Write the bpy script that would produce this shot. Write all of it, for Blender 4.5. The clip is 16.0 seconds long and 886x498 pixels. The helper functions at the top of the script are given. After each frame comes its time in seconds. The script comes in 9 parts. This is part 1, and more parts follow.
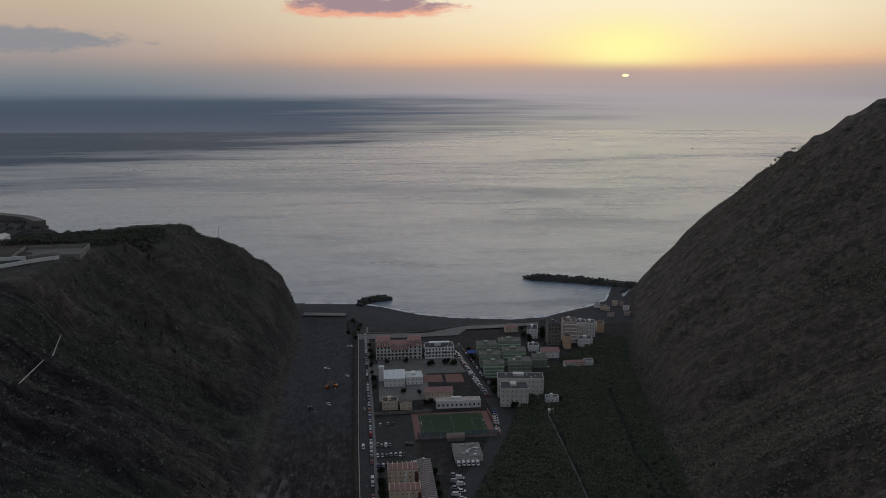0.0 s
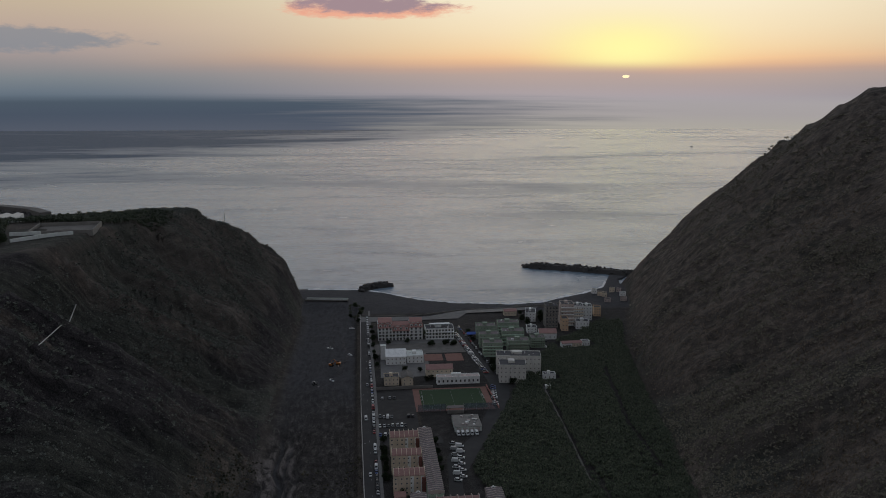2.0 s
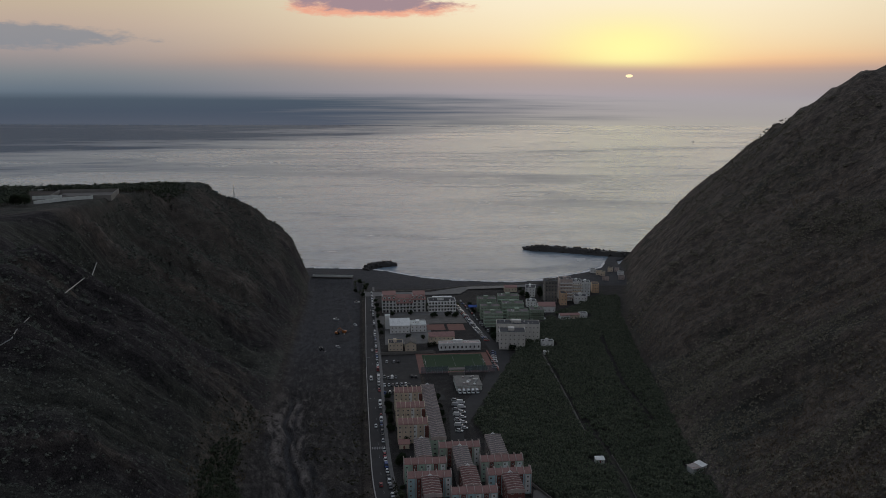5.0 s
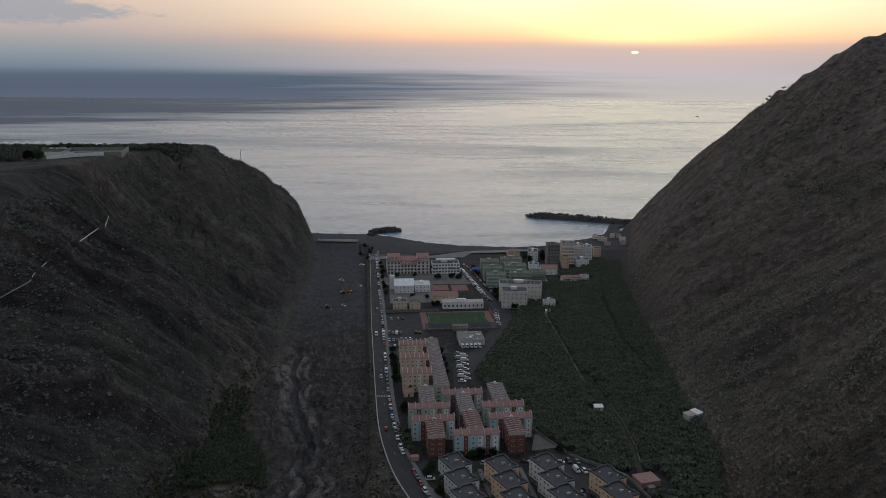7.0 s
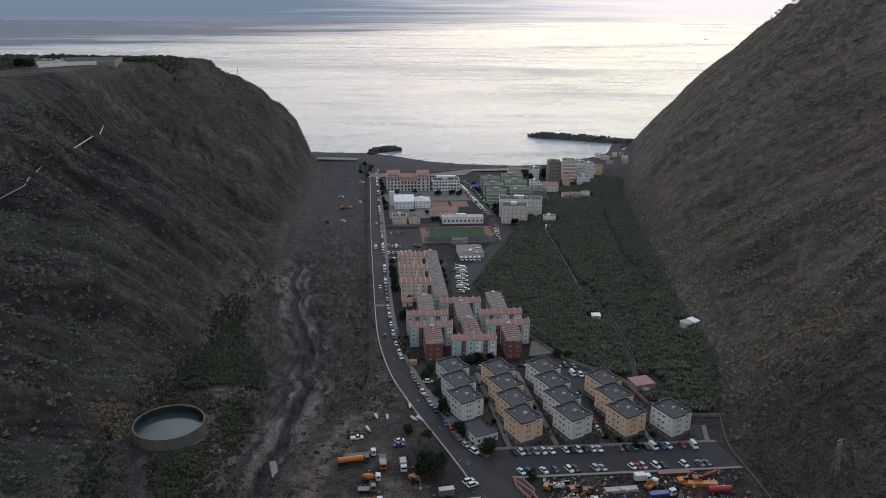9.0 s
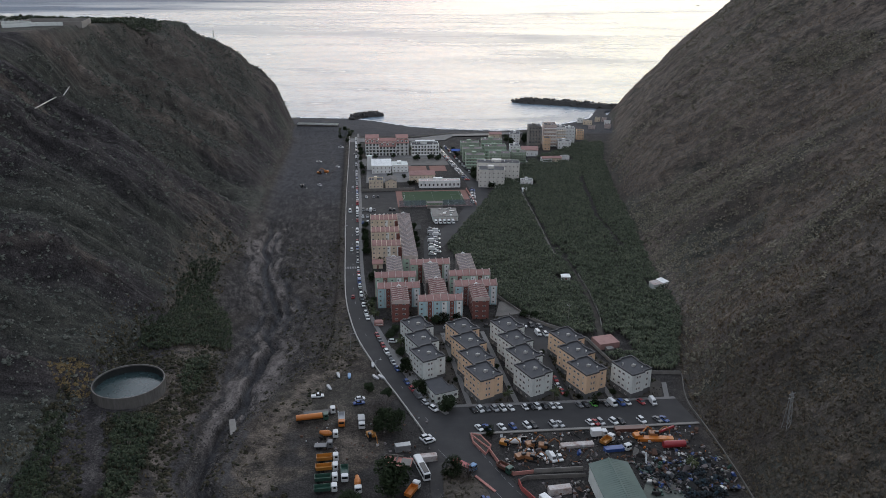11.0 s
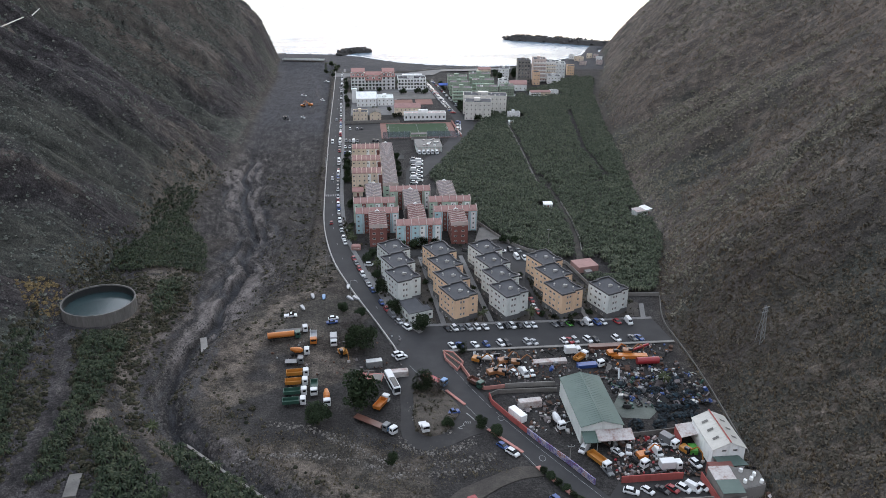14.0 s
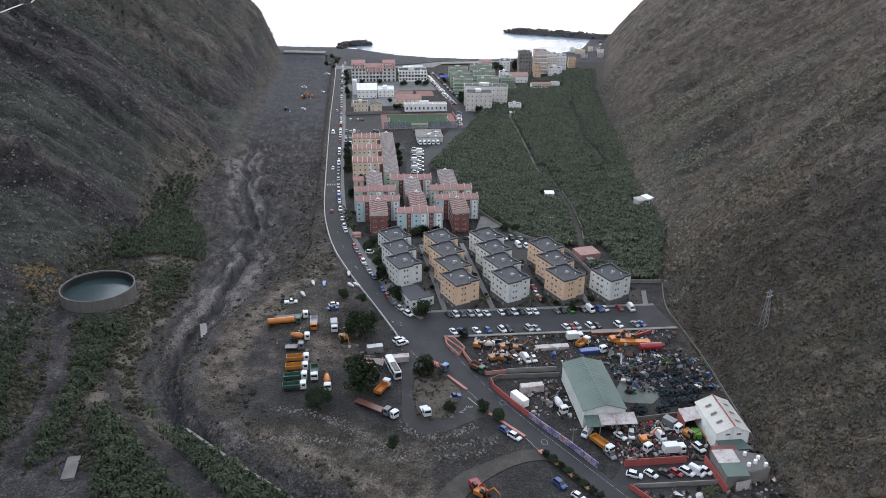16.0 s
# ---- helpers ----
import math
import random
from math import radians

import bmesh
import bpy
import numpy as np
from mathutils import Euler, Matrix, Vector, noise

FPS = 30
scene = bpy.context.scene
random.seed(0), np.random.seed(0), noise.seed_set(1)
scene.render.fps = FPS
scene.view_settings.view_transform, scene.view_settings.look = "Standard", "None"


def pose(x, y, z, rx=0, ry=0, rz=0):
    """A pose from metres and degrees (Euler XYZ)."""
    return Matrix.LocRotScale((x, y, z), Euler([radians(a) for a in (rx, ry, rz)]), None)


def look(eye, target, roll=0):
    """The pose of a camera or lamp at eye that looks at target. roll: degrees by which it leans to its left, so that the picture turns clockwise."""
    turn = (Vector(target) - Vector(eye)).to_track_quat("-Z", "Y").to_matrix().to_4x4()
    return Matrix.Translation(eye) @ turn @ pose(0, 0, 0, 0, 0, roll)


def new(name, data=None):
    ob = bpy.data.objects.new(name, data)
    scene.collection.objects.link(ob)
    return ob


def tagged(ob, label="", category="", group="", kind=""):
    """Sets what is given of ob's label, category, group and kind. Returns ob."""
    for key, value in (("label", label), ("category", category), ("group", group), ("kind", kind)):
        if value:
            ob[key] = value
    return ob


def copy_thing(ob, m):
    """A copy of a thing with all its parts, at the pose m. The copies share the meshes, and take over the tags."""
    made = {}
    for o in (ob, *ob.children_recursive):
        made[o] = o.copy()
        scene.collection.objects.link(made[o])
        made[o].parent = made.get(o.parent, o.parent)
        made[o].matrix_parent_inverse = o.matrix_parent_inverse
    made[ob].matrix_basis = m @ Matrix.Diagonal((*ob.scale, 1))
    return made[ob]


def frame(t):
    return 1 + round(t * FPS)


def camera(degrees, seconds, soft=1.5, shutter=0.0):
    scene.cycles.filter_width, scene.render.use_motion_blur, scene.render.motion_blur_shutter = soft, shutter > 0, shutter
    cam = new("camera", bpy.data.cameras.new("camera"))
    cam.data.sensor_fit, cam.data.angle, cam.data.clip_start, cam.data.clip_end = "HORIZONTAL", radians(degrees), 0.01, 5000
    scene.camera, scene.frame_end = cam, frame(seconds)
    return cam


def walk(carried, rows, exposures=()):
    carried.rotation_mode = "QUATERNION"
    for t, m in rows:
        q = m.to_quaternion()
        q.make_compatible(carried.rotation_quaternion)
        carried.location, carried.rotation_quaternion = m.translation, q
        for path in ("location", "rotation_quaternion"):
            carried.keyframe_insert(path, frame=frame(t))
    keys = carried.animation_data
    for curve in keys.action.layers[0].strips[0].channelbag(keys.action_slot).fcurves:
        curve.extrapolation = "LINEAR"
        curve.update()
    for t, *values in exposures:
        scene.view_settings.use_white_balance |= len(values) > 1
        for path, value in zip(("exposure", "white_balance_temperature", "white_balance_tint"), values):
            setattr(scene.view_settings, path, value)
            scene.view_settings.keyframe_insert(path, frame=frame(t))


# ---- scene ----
cam = camera(58.1, 16.0, soft=0.8)
PATH = [
    (0.0, 0.00, 0.00, 230.00, 78.741, -0.000, -6.000),
    (0.5, -0.64, -4.95, 227.07, 78.765, -0.040, -6.000),
    (1.0, -1.22, -9.82, 224.25, 78.779, -0.070, -6.000),
    (1.5, -1.67, -14.77, 221.45, 78.791, -0.089, -5.990),
    (2.0, -2.22, -19.63, 218.64, 78.792, -0.099, -5.970),
    (2.5, -2.73, -24.41, 215.85, 78.785, -0.119, -5.950),
    (3.0, -3.27, -29.00, 213.03, 78.779, -0.159, -5.930),
    (3.5, -3.69, -33.33, 210.22, 78.765, -0.208, -5.870),
    (4.0, -4.21, -37.36, 207.47, 78.742, -0.268, -5.829),
    (6.5, -6.41, -56.19, 194.00, 78.317, -0.506, -5.599),
    (7.0, -6.76, -58.32, 191.23, 77.060, -0.545, -5.459),
    (7.5, -7.07, -59.24, 188.42, 75.750, -0.555, -5.339),
    (8.0, -6.92, -59.29, 185.70, 74.439, -0.555, -5.249),
    (8.5, -6.25, -59.15, 182.88, 73.128, -0.545, -5.229),
    (9.0, -4.43, -59.00, 180.34, 71.937, -0.535, -5.259),
    (11.5, 12.89, -60.55, 173.52, 69.221, -0.526, -5.779),
    (12.0, 15.90, -60.71, 170.87, 68.406, -0.566, -5.819),
    (12.5, 17.73, -60.80, 168.05, 67.640, -0.596, -5.849),
    (13.0, 18.41, -60.76, 165.27, 66.872, -0.616, -5.859),
    (13.5, 18.40, -60.62, 162.98, 66.434, -0.635, -5.869),
    (14.0, 18.19, -60.59, 161.67, 66.248, -0.665, -5.889),
    (14.5, 17.96, -60.61, 160.49, 66.231, -0.695, -5.879),
    (15.0, 17.83, -60.59, 159.11, 66.224, -0.715, -5.869),
    (15.5, 17.80, -60.52, 157.50, 66.173, -0.715, -5.849),
    (16.0, 17.79, -60.55, 156.71, 66.076, -0.735, -5.849),
]
walk(cam, [(t, pose(x, y, z, rx, ry, rz)) for t, x, y, z, rx, ry, rz in PATH],
     exposures=[(0, 0.0), (4, 0.0), (6.3, 0.15), (7, 0.5), (8, 1.14), (9, 1.38), (11.5, 1.62), (12.5, 1.92), (14, 2.28), (16, 2.38)])
# ---------------------------------------------------------------- world and light
SUN_AZ, SUN_EL = radians(18.6), radians(1.0)          # clockwise from +y, above the horizon
SUN_DIR = Vector((math.sin(SUN_AZ) * math.cos(SUN_EL), math.cos(SUN_AZ) * math.cos(SUN_EL), math.sin(SUN_EL)))


class Nodes:
    """Short hand for building a node tree."""

    def __init__(self, tree):
        self.tree = tree
        tree.nodes.clear()

    def add(self, kind, **values):
        n = self.tree.nodes.new(kind)
        for key, value in values.items():
            setattr(n, key, value)
        return n

    def link(self, a, b):
        self.tree.links.new(a, b)

    def put(self, socket, value):
        if isinstance(value, bpy.types.NodeSocket):
            self.link(value, socket)
        elif isinstance(value, tuple) and len(value) == 3 and socket.type == "RGBA":
            socket.default_value = (*value, 1)
        else:
            socket.default_value = value

    def math(self, op, a, b=0.0, c=None, clamp=False):
        n = self.add("ShaderNodeMath", operation=op, use_clamp=clamp)
        self.put(n.inputs[0], a)
        self.put(n.inputs[1], b)
        if c is not None:
            self.put(n.inputs[2], c)
        return n.outputs[0]

    def ramp(self, fac, stops, mode="LINEAR"):
        n = self.add("ShaderNodeValToRGB")
        n.color_ramp.interpolation = mode
        while len(n.color_ramp.elements) < len(stops):
            n.color_ramp.elements.new(0.5)
        for e, (p, c) in zip(n.color_ramp.elements, stops):
            e.position, e.color = p, (*(c if isinstance(c, tuple) else (c, c, c)), 1)
        self.put(n.inputs[0], fac)
        return n.outputs[0]

    def mix(self, fac, a, b, blend="MIX"):
        n = self.add("ShaderNodeMix", data_type="RGBA", blend_type=blend)
        self.put(n.inputs[0], fac)
        self.put(n.inputs[6], a)
        self.put(n.inputs[7], b)
        return n.outputs[2]

    def noise(self, vector, scale, detail=4.0, rough=0.55, distort=0.0):
        n = self.add("ShaderNodeTexNoise")
        self.put(n.inputs["Vector"], vector)
        n.inputs["Scale"].default_value = scale
        n.inputs["Detail"].default_value = detail
        n.inputs["Roughness"].default_value = rough
        n.inputs["Distortion"].default_value = distort
        return n.outputs["Fac"]

    def scaled(self, vector, sx, sy, sz, turn=0.0, shift=(0, 0, 0)):
        n = self.add("ShaderNodeMapping")
        self.put(n.inputs["Vector"], vector)
        n.inputs["Scale"].default_value = (sx, sy, sz)
        n.inputs["Rotation"].default_value = (0, 0, radians(turn))
        n.inputs["Location"].default_value = shift
        return n.outputs[0]

    def band(self, value, lo, hi):
        n = self.add("ShaderNodeMapRange", interpolation_type="SMOOTHSTEP")
        self.put(n.inputs[0], value)
        n.inputs[1].default_value, n.inputs[2].default_value = lo, hi
        return n.outputs[0]


def srgb(r, g, b):
    return tuple(c / 3294.6 if c <= 10 else ((c / 255 + 0.055) / 1.055) ** 2.4 for c in (r, g, b))


def make_sky():
    world = bpy.data.worlds.new("dusk_sky")
    scene.world = world
    world.use_nodes = True
    n = Nodes(world.node_tree)
    way = n.add("ShaderNodeTexCoord").outputs["Generated"]
    xyz = n.add("ShaderNodeSeparateXYZ")
    n.link(way, xyz.inputs[0])
    up = n.math("MULTIPLY", n.math("ARCSINE", xyz.outputs[2]), 180 / math.pi)      # elevation in degrees
    flat = n.math("SUBTRACT", n.math("MULTIPLY", n.math("ARCTAN2", xyz.outputs[0], xyz.outputs[1]), 180 / math.pi), math.degrees(SUN_AZ))
    off = n.math("ABSOLUTE", flat)
    drift = n.math("MULTIPLY", n.math("SUBTRACT", n.noise(n.scaled(way, 3.0, 3.0, 9.0), 1.0, 3.0, 0.5), 0.5), n.math("MULTIPLY", n.band(up, 0.2, 1.6), 1.1))
    k = n.math("DIVIDE", n.math("ADD", n.math("ADD", up, drift), 6.0), 96.0)

    def at(e):
        return (e + 6.0) / 96.0

    warm = n.ramp(k, [(at(-6), srgb(146, 144, 152)), (at(-2.2), srgb(160, 156, 164)), (at(-0.6), srgb(170, 162, 168)), (at(0.4), srgb(176, 161, 159)), (at(1.1), srgb(186, 164, 155)), (at(1.65), srgb(210, 170, 146)), (at(2.05), srgb(247, 196, 148)),
                      (at(2.8), srgb(250, 216, 168)), (at(4.2), srgb(250, 229, 190)), (at(6.5), srgb(252, 240, 212)), (at(9), (0.9, 0.84, 0.76)), (at(16), (0.72, 0.72, 0.76)), (at(40), (0.37, 0.41, 0.48)), (at(90), (0.16, 0.19, 0.245))])
    cool = n.ramp(k, [(at(-6), srgb(86, 94, 108)), (at(-2.4), srgb(80, 89, 105)), (at(-0.7), srgb(92, 105, 119)), (at(-0.2), srgb(102, 115, 128)), (at(0.8), srgb(125, 132, 138)), (at(1.8), srgb(148, 143, 144)), (at(2.6), srgb(166, 153, 150)),
                      (at(4.2), srgb(188, 168, 154)), (at(6.5), srgb(202, 186, 156)), (at(9), (0.44, 0.43, 0.42)), (at(16), (0.46, 0.49, 0.54)), (at(40), (0.33, 0.37, 0.44)), (at(90), (0.16, 0.19, 0.245))])
    east = n.ramp(k, [(at(-6), (0.05, 0.05, 0.06)), (at(0), (0.19, 0.19, 0.205)), (at(10), (0.235, 0.235, 0.26)), (at(40), (0.22, 0.235, 0.275)), (at(90), (0.16, 0.19, 0.245))])
    sky = n.mix(n.band(off, 3.0, 40.0), warm, cool)
    sky = n.mix(n.band(off, 60.0, 150.0), sky, east)
    # the far sea, beyond the sheet of water, painted into the backdrop: dark left of the sun, its sheen put in as paler
    # colour below and right of it
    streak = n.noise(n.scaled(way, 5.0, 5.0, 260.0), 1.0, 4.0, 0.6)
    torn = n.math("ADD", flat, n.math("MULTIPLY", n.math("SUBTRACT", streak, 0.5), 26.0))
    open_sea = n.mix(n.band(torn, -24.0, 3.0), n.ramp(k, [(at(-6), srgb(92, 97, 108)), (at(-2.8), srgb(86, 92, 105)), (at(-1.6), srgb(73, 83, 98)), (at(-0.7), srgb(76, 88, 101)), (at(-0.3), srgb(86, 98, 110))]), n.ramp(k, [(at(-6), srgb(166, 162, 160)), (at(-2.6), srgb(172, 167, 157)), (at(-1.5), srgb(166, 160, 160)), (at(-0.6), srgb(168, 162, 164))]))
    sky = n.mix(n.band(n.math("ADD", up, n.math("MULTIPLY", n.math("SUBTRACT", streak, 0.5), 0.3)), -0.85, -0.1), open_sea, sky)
    # glow over the sun
    dy = n.math("DIVIDE", n.math("SUBTRACT", up, 2.9), 1.9)
    dx = n.math("DIVIDE", flat, 4.9)
    r2 = n.math("ADD", n.math("MULTIPLY", dx, dx), n.math("MULTIPLY", dy, dy))
    glow = n.math("MULTIPLY", n.math("EXPONENT", n.math("MULTIPLY", r2, -1.0)), n.band(up, 1.15, 2.2))
    sky = n.mix(glow, sky, (1.02, 0.95, 0.4))
    # clouds: a torn one high over the bay and a long grey bank
    place = n.scaled(way, 1, 1, 3.2)
    puff = n.noise(place, 38.0, 6.0, 0.62)

    def cloud(sky, az, el, wide, high, colour, most, cut):
        ex = n.math("DIVIDE", n.math("SUBTRACT", flat, az), wide)
        ey = n.math("DIVIDE", n.math("SUBTRACT", up, el), high)
        r = n.math("ADD", n.math("MULTIPLY", ex, ex), n.math("MULTIPLY", ey, ey))
        shape = n.math("SUBTRACT", n.math("ADD", n.math("SUBTRACT", 1.0, r), n.math("MULTIPLY", puff, 1.5)), cut)
        return n.mix(n.math("MULTIPLY", n.band(shape, 0.0, 0.5), most), sky, colour)

    sky = cloud(sky, -17.6, 5.5, 7.8, 0.85, srgb(238, 164, 138), 0.85, 0.95)
    sky = cloud(sky, -17.6, 5.75, 7.5, 0.8, srgb(158, 138, 146), 0.95, 1.05)
    sky = cloud(sky, -42.0, 3.1, 11.0, 1.0, srgb(134, 139, 147), 0.8, 0.95)
    # the low sun, cut by the haze
    sx = n.math("DIVIDE", n.math("SUBTRACT", flat, 0.0), 0.24)
    sy = n.math("DIVIDE", n.math("SUBTRACT", up, math.degrees(SUN_EL)), 0.105)
    disc = n.math("LESS_THAN", n.math("ADD", n.math("MULTIPLY", sx, sx), n.math("MULTIPLY", sy, sy)), 1.0)
    sky = n.mix(disc, sky, (1.3, 0.98, 0.58))
    back = n.add("ShaderNodeBackground")
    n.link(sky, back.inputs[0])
    back.inputs[1].default_value = 1.0
    out = n.add("ShaderNodeOutputWorld")
    n.link(back.outputs[0], out.inputs[0])


make_sky()
sun = new("sun", bpy.data.lights.new("sun", "SUN"))
sun.data.energy, sun.data.angle, sun.data.color = 0.05, radians(50), (1.0, 0.8, 0.66)
sun.matrix_world = look((0, 0, 400), Vector((0, 0, 400)) - Vector((SUN_DIR.x, SUN_DIR.y, 0.42)))


# ---------------------------------------------------------------- materials
def material(name, colours, size=2.0, fine=None, rough=0.85, bump=0.3, depth=0.05, metal=0.0, vary=0.0, spec=0.3, streak=None, own=False):
    """A surface of two or three colours mixed by coarse and fine noise. size, fine: metres of the two noises. vary: brightness by object.
    own: laid out in the thing's own coordinates."""
    m = bpy.data.materials.new(name)
    m.use_nodes = True
    n = Nodes(m.node_tree)
    if own:
        where = n.add("ShaderNodeTexCoord").outputs["Object"]
    else:
        where = n.add("ShaderNodeNewGeometry").outputs["Position"]
    if streak:
        where = n.scaled(where, *streak)
    a = n.noise(where, 1.0 / size, 5.0, 0.6)
    b = n.noise(where, 1.0 / (fine or size / 7), 4.0, 0.6)
    stops = [(0.3 + 0.4 * i / max(1, len(colours) - 1), c) for i, c in enumerate(colours)]
    base = n.ramp(n.math("ADD", n.math("MULTIPLY", a, 0.6), n.math("MULTIPLY", b, 0.4)), stops)
    if vary:
        r = n.add("ShaderNodeObjectInfo").outputs["Random"]
        k = n.math("ADD", n.math("MULTIPLY", r, 2 * vary), 1 - vary)
        hsv = n.add("ShaderNodeHueSaturation")
        n.link(base, hsv.inputs["Color"])
        n.link(k, hsv.inputs["Value"])
        base = hsv.outputs[0]
    p = n.add("ShaderNodeBsdfPrincipled")
    n.link(base, p.inputs["Base Color"])
    p.inputs["Metallic"].default_value = metal
    p.inputs["Specular IOR Level"].default_value = spec
    n.link(n.math("ADD", n.math("MULTIPLY", n.math("SUBTRACT", b, 0.5), 0.3), rough, clamp=True), p.inputs["Roughness"])
    if bump:
        k = n.add("ShaderNodeBump")
        k.inputs["Strength"].default_value, k.inputs["Distance"].default_value = bump, depth
        n.link(b, k.inputs["Height"])
        n.link(k.outputs[0], p.inputs["Normal"])
    out = n.add("ShaderNodeOutputMaterial")
    n.link(p.outputs[0], out.inputs[0])
    return m


def ground_material():
    m = bpy.data.materials.new("ground")
    m.use_nodes = True
    n = Nodes(m.node_tree)
    where = n.add("ShaderNodeNewGeometry").outputs["Position"]

    def mask(name):
        a = n.add("ShaderNodeAttribute")
        a.attribute_name = name
        return a.outputs["Fac"]

    big = n.noise(where, 1 / 45.0, 5.0, 0.6)
    mid = n.noise(where, 1 / 6.0, 6.0, 0.65)
    small = n.noise(where, 1 / 0.7, 6.0, 0.75)
    both = n.math("ADD", n.math("MULTIPLY", mid, 0.34), n.math("MULTIPLY", small, 0.66))
    # bushes and stony runnels that follow the fall of the slopes
    slope = mask("slope")
    fall = n.add("ShaderNodeCombineXYZ")
    n.link(mask("run"), fall.inputs[0])
    n.link(mask("down"), fall.inputs[1])
    fall = fall.outputs[0]
    runnel = n.noise(n.scaled(fall, 1 / 2.6, 1 / 13.0, 1), 1.0, 5.0, 0.62)
    wobble = n.add("ShaderNodeVectorMath", operation="MULTIPLY_ADD")
    n.link(n.add("ShaderNodeTexNoise").outputs["Color"], wobble.inputs[0])
    wobble.inputs[1].default_value = (1.4, 1.4, 1.4)
    n.link(where, wobble.inputs[2])

    def bushes(size):
        cell = n.add("ShaderNodeTexVoronoi")
        cell.feature = "F1"
        cell.inputs["Scale"].default_value = 1 / size
        cell.inputs["Detail"].default_value = 2.0
        cell.inputs["Roughness"].default_value = 0.6
        n.link(wobble.outputs[0], cell.inputs["Vector"])
        return n.math("SUBTRACT", 1.0, n.band(cell.outputs["Distance"], 0.12, 0.72))

    cover = n.band(n.noise(n.scaled(fall, 1 / 11.0, 1 / 34.0, 1), 1.0, 4.0, 0.6), 0.36, 0.58)
    hump = n.math("MULTIPLY", n.math("MAXIMUM", bushes(2.6), n.math("MULTIPLY", bushes(1.3), 0.7)), n.math("ADD", n.math("MULTIPLY", cover, 0.75), 0.25))
    # bush tops coloured lighter, gaps darker: plants on soil, with shade between them included
    both = n.math("ADD", both, n.math("MULTIPLY", slope, n.math("ADD", n.math("MULTIPLY", n.math("SUBTRACT", hump, 0.3), 0.16), n.math("MULTIPLY", n.math("SUBTRACT", runnel, 0.5), 0.42))))
    both = n.math("ADD", both, n.math("MULTIPLY", mask("river"), n.math("MULTIPLY", n.math("SUBTRACT", runnel, 0.5), 0.4)))
    soil = n.ramp(both, [(0.38, (0.017, 0.0146, 0.0128)), (0.5, (0.045, 0.038, 0.0325)), (0.63, (0.13, 0.11, 0.092))])
    soil = n.mix(slope, soil, n.ramp(both, [(0.34, (0.034, 0.0292, 0.027)), (0.5, (0.09, 0.0765, 0.068)), (0.66, (0.185, 0.158, 0.136))]))
    scrub = n.ramp(both, [(0.34, (0.02, 0.0216, 0.0195)), (0.5, (0.06, 0.0615, 0.053)), (0.66, (0.145, 0.141, 0.118))])
    # gullies take the darker scrub colour, which also paints shade into the relief
    land = n.mix(n.math("ADD", n.math("MULTIPLY", n.band(big, 0.42, 0.6), 0.35), n.math("MULTIPLY", n.band(mask("veg_shade"), 0.1, 0.75), n.math("ADD", 0.35, n.math("MULTIPLY", cover, 0.65))), clamp=True), soil, scrub)
    # bands of rock along the strata
    layer = n.noise(n.scaled(where, 0.004, 0.004, 0.13), 1.0, 4.0, 0.6, 0.6)
    land = n.mix(n.math("MULTIPLY", n.band(layer, 0.54, 0.64), 0.45), land, n.ramp(small, [(0.35, (0.03, 0.026, 0.025)), (0.65, (0.1, 0.085, 0.075))]))
    dry = n.ramp(both, [(0.35, (0.046, 0.0385, 0.0325)), (0.5, (0.125, 0.104, 0.086)), (0.64, (0.25, 0.208, 0.17))])
    land = n.mix(n.math("MULTIPLY", mask("dry"), n.band(mid, 0.38, 0.6)), land, dry)
    dark_rock = n.ramp(both, [(0.36, (0.012, 0.0112, 0.0125)), (0.5, (0.042, 0.0388, 0.0418)), (0.64, (0.12, 0.111, 0.112))])
    land = n.mix(n.math("MULTIPLY", mask("basalt"), n.math("SUBTRACT", 0.85, n.math("MULTIPLY", mask("dry"), 0.7))), land, n.mix(n.band(mask("veg_shade"), 0.35, 0.9), dark_rock, scrub))
    gravel = n.ramp(both, [(0.36, (0.012, 0.0112, 0.0112)), (0.5, (0.033, 0.0302, 0.0292)), (0.63, (0.115, 0.105, 0.098))])
    land = n.mix(mask("river"), land, gravel)
    pale = n.ramp(both, [(0.38, (0.06, 0.053, 0.05)), (0.6, (0.21, 0.186, 0.175))])
    land = n.mix(n.math("MULTIPLY", mask("pale"), n.band(mid, 0.32, 0.5)), land, pale)
    yard = n.ramp(both, [(0.37, (0.018, 0.0168, 0.0162)), (0.5, (0.036, 0.0338, 0.0325)), (0.65, (0.085, 0.079, 0.074))])
    land = n.mix(mask("yard"), land, yard)
    sand = n.ramp(both, [(0.37, (0.031, 0.0312, 0.034)), (0.62, (0.08, 0.08, 0.085))])
    land = n.mix(mask("sand"), land, sand)
    p = n.add("ShaderNodeBsdfPrincipled")
    n.link(land, p.inputs["Base Color"])
    p.inputs["Roughness"].default_value = 0.95
    p.inputs["Specular IOR Level"].default_value = 0.15
    k = n.add("ShaderNodeBump")
    k.inputs["Strength"].default_value, k.inputs["Distance"].default_value = 0.9, 0.9
    n.link(n.math("ADD", both, n.math("MULTIPLY", slope, n.math("ADD", n.math("MULTIPLY", hump, 1.0), n.math("MULTIPLY", runnel, 0.9)))), k.inputs["Height"])
    n.link(k.outputs[0], p.inputs["Normal"])
    out = n.add("ShaderNodeOutputMaterial")
    n.link(p.outputs[0], out.inputs[0])
    return m


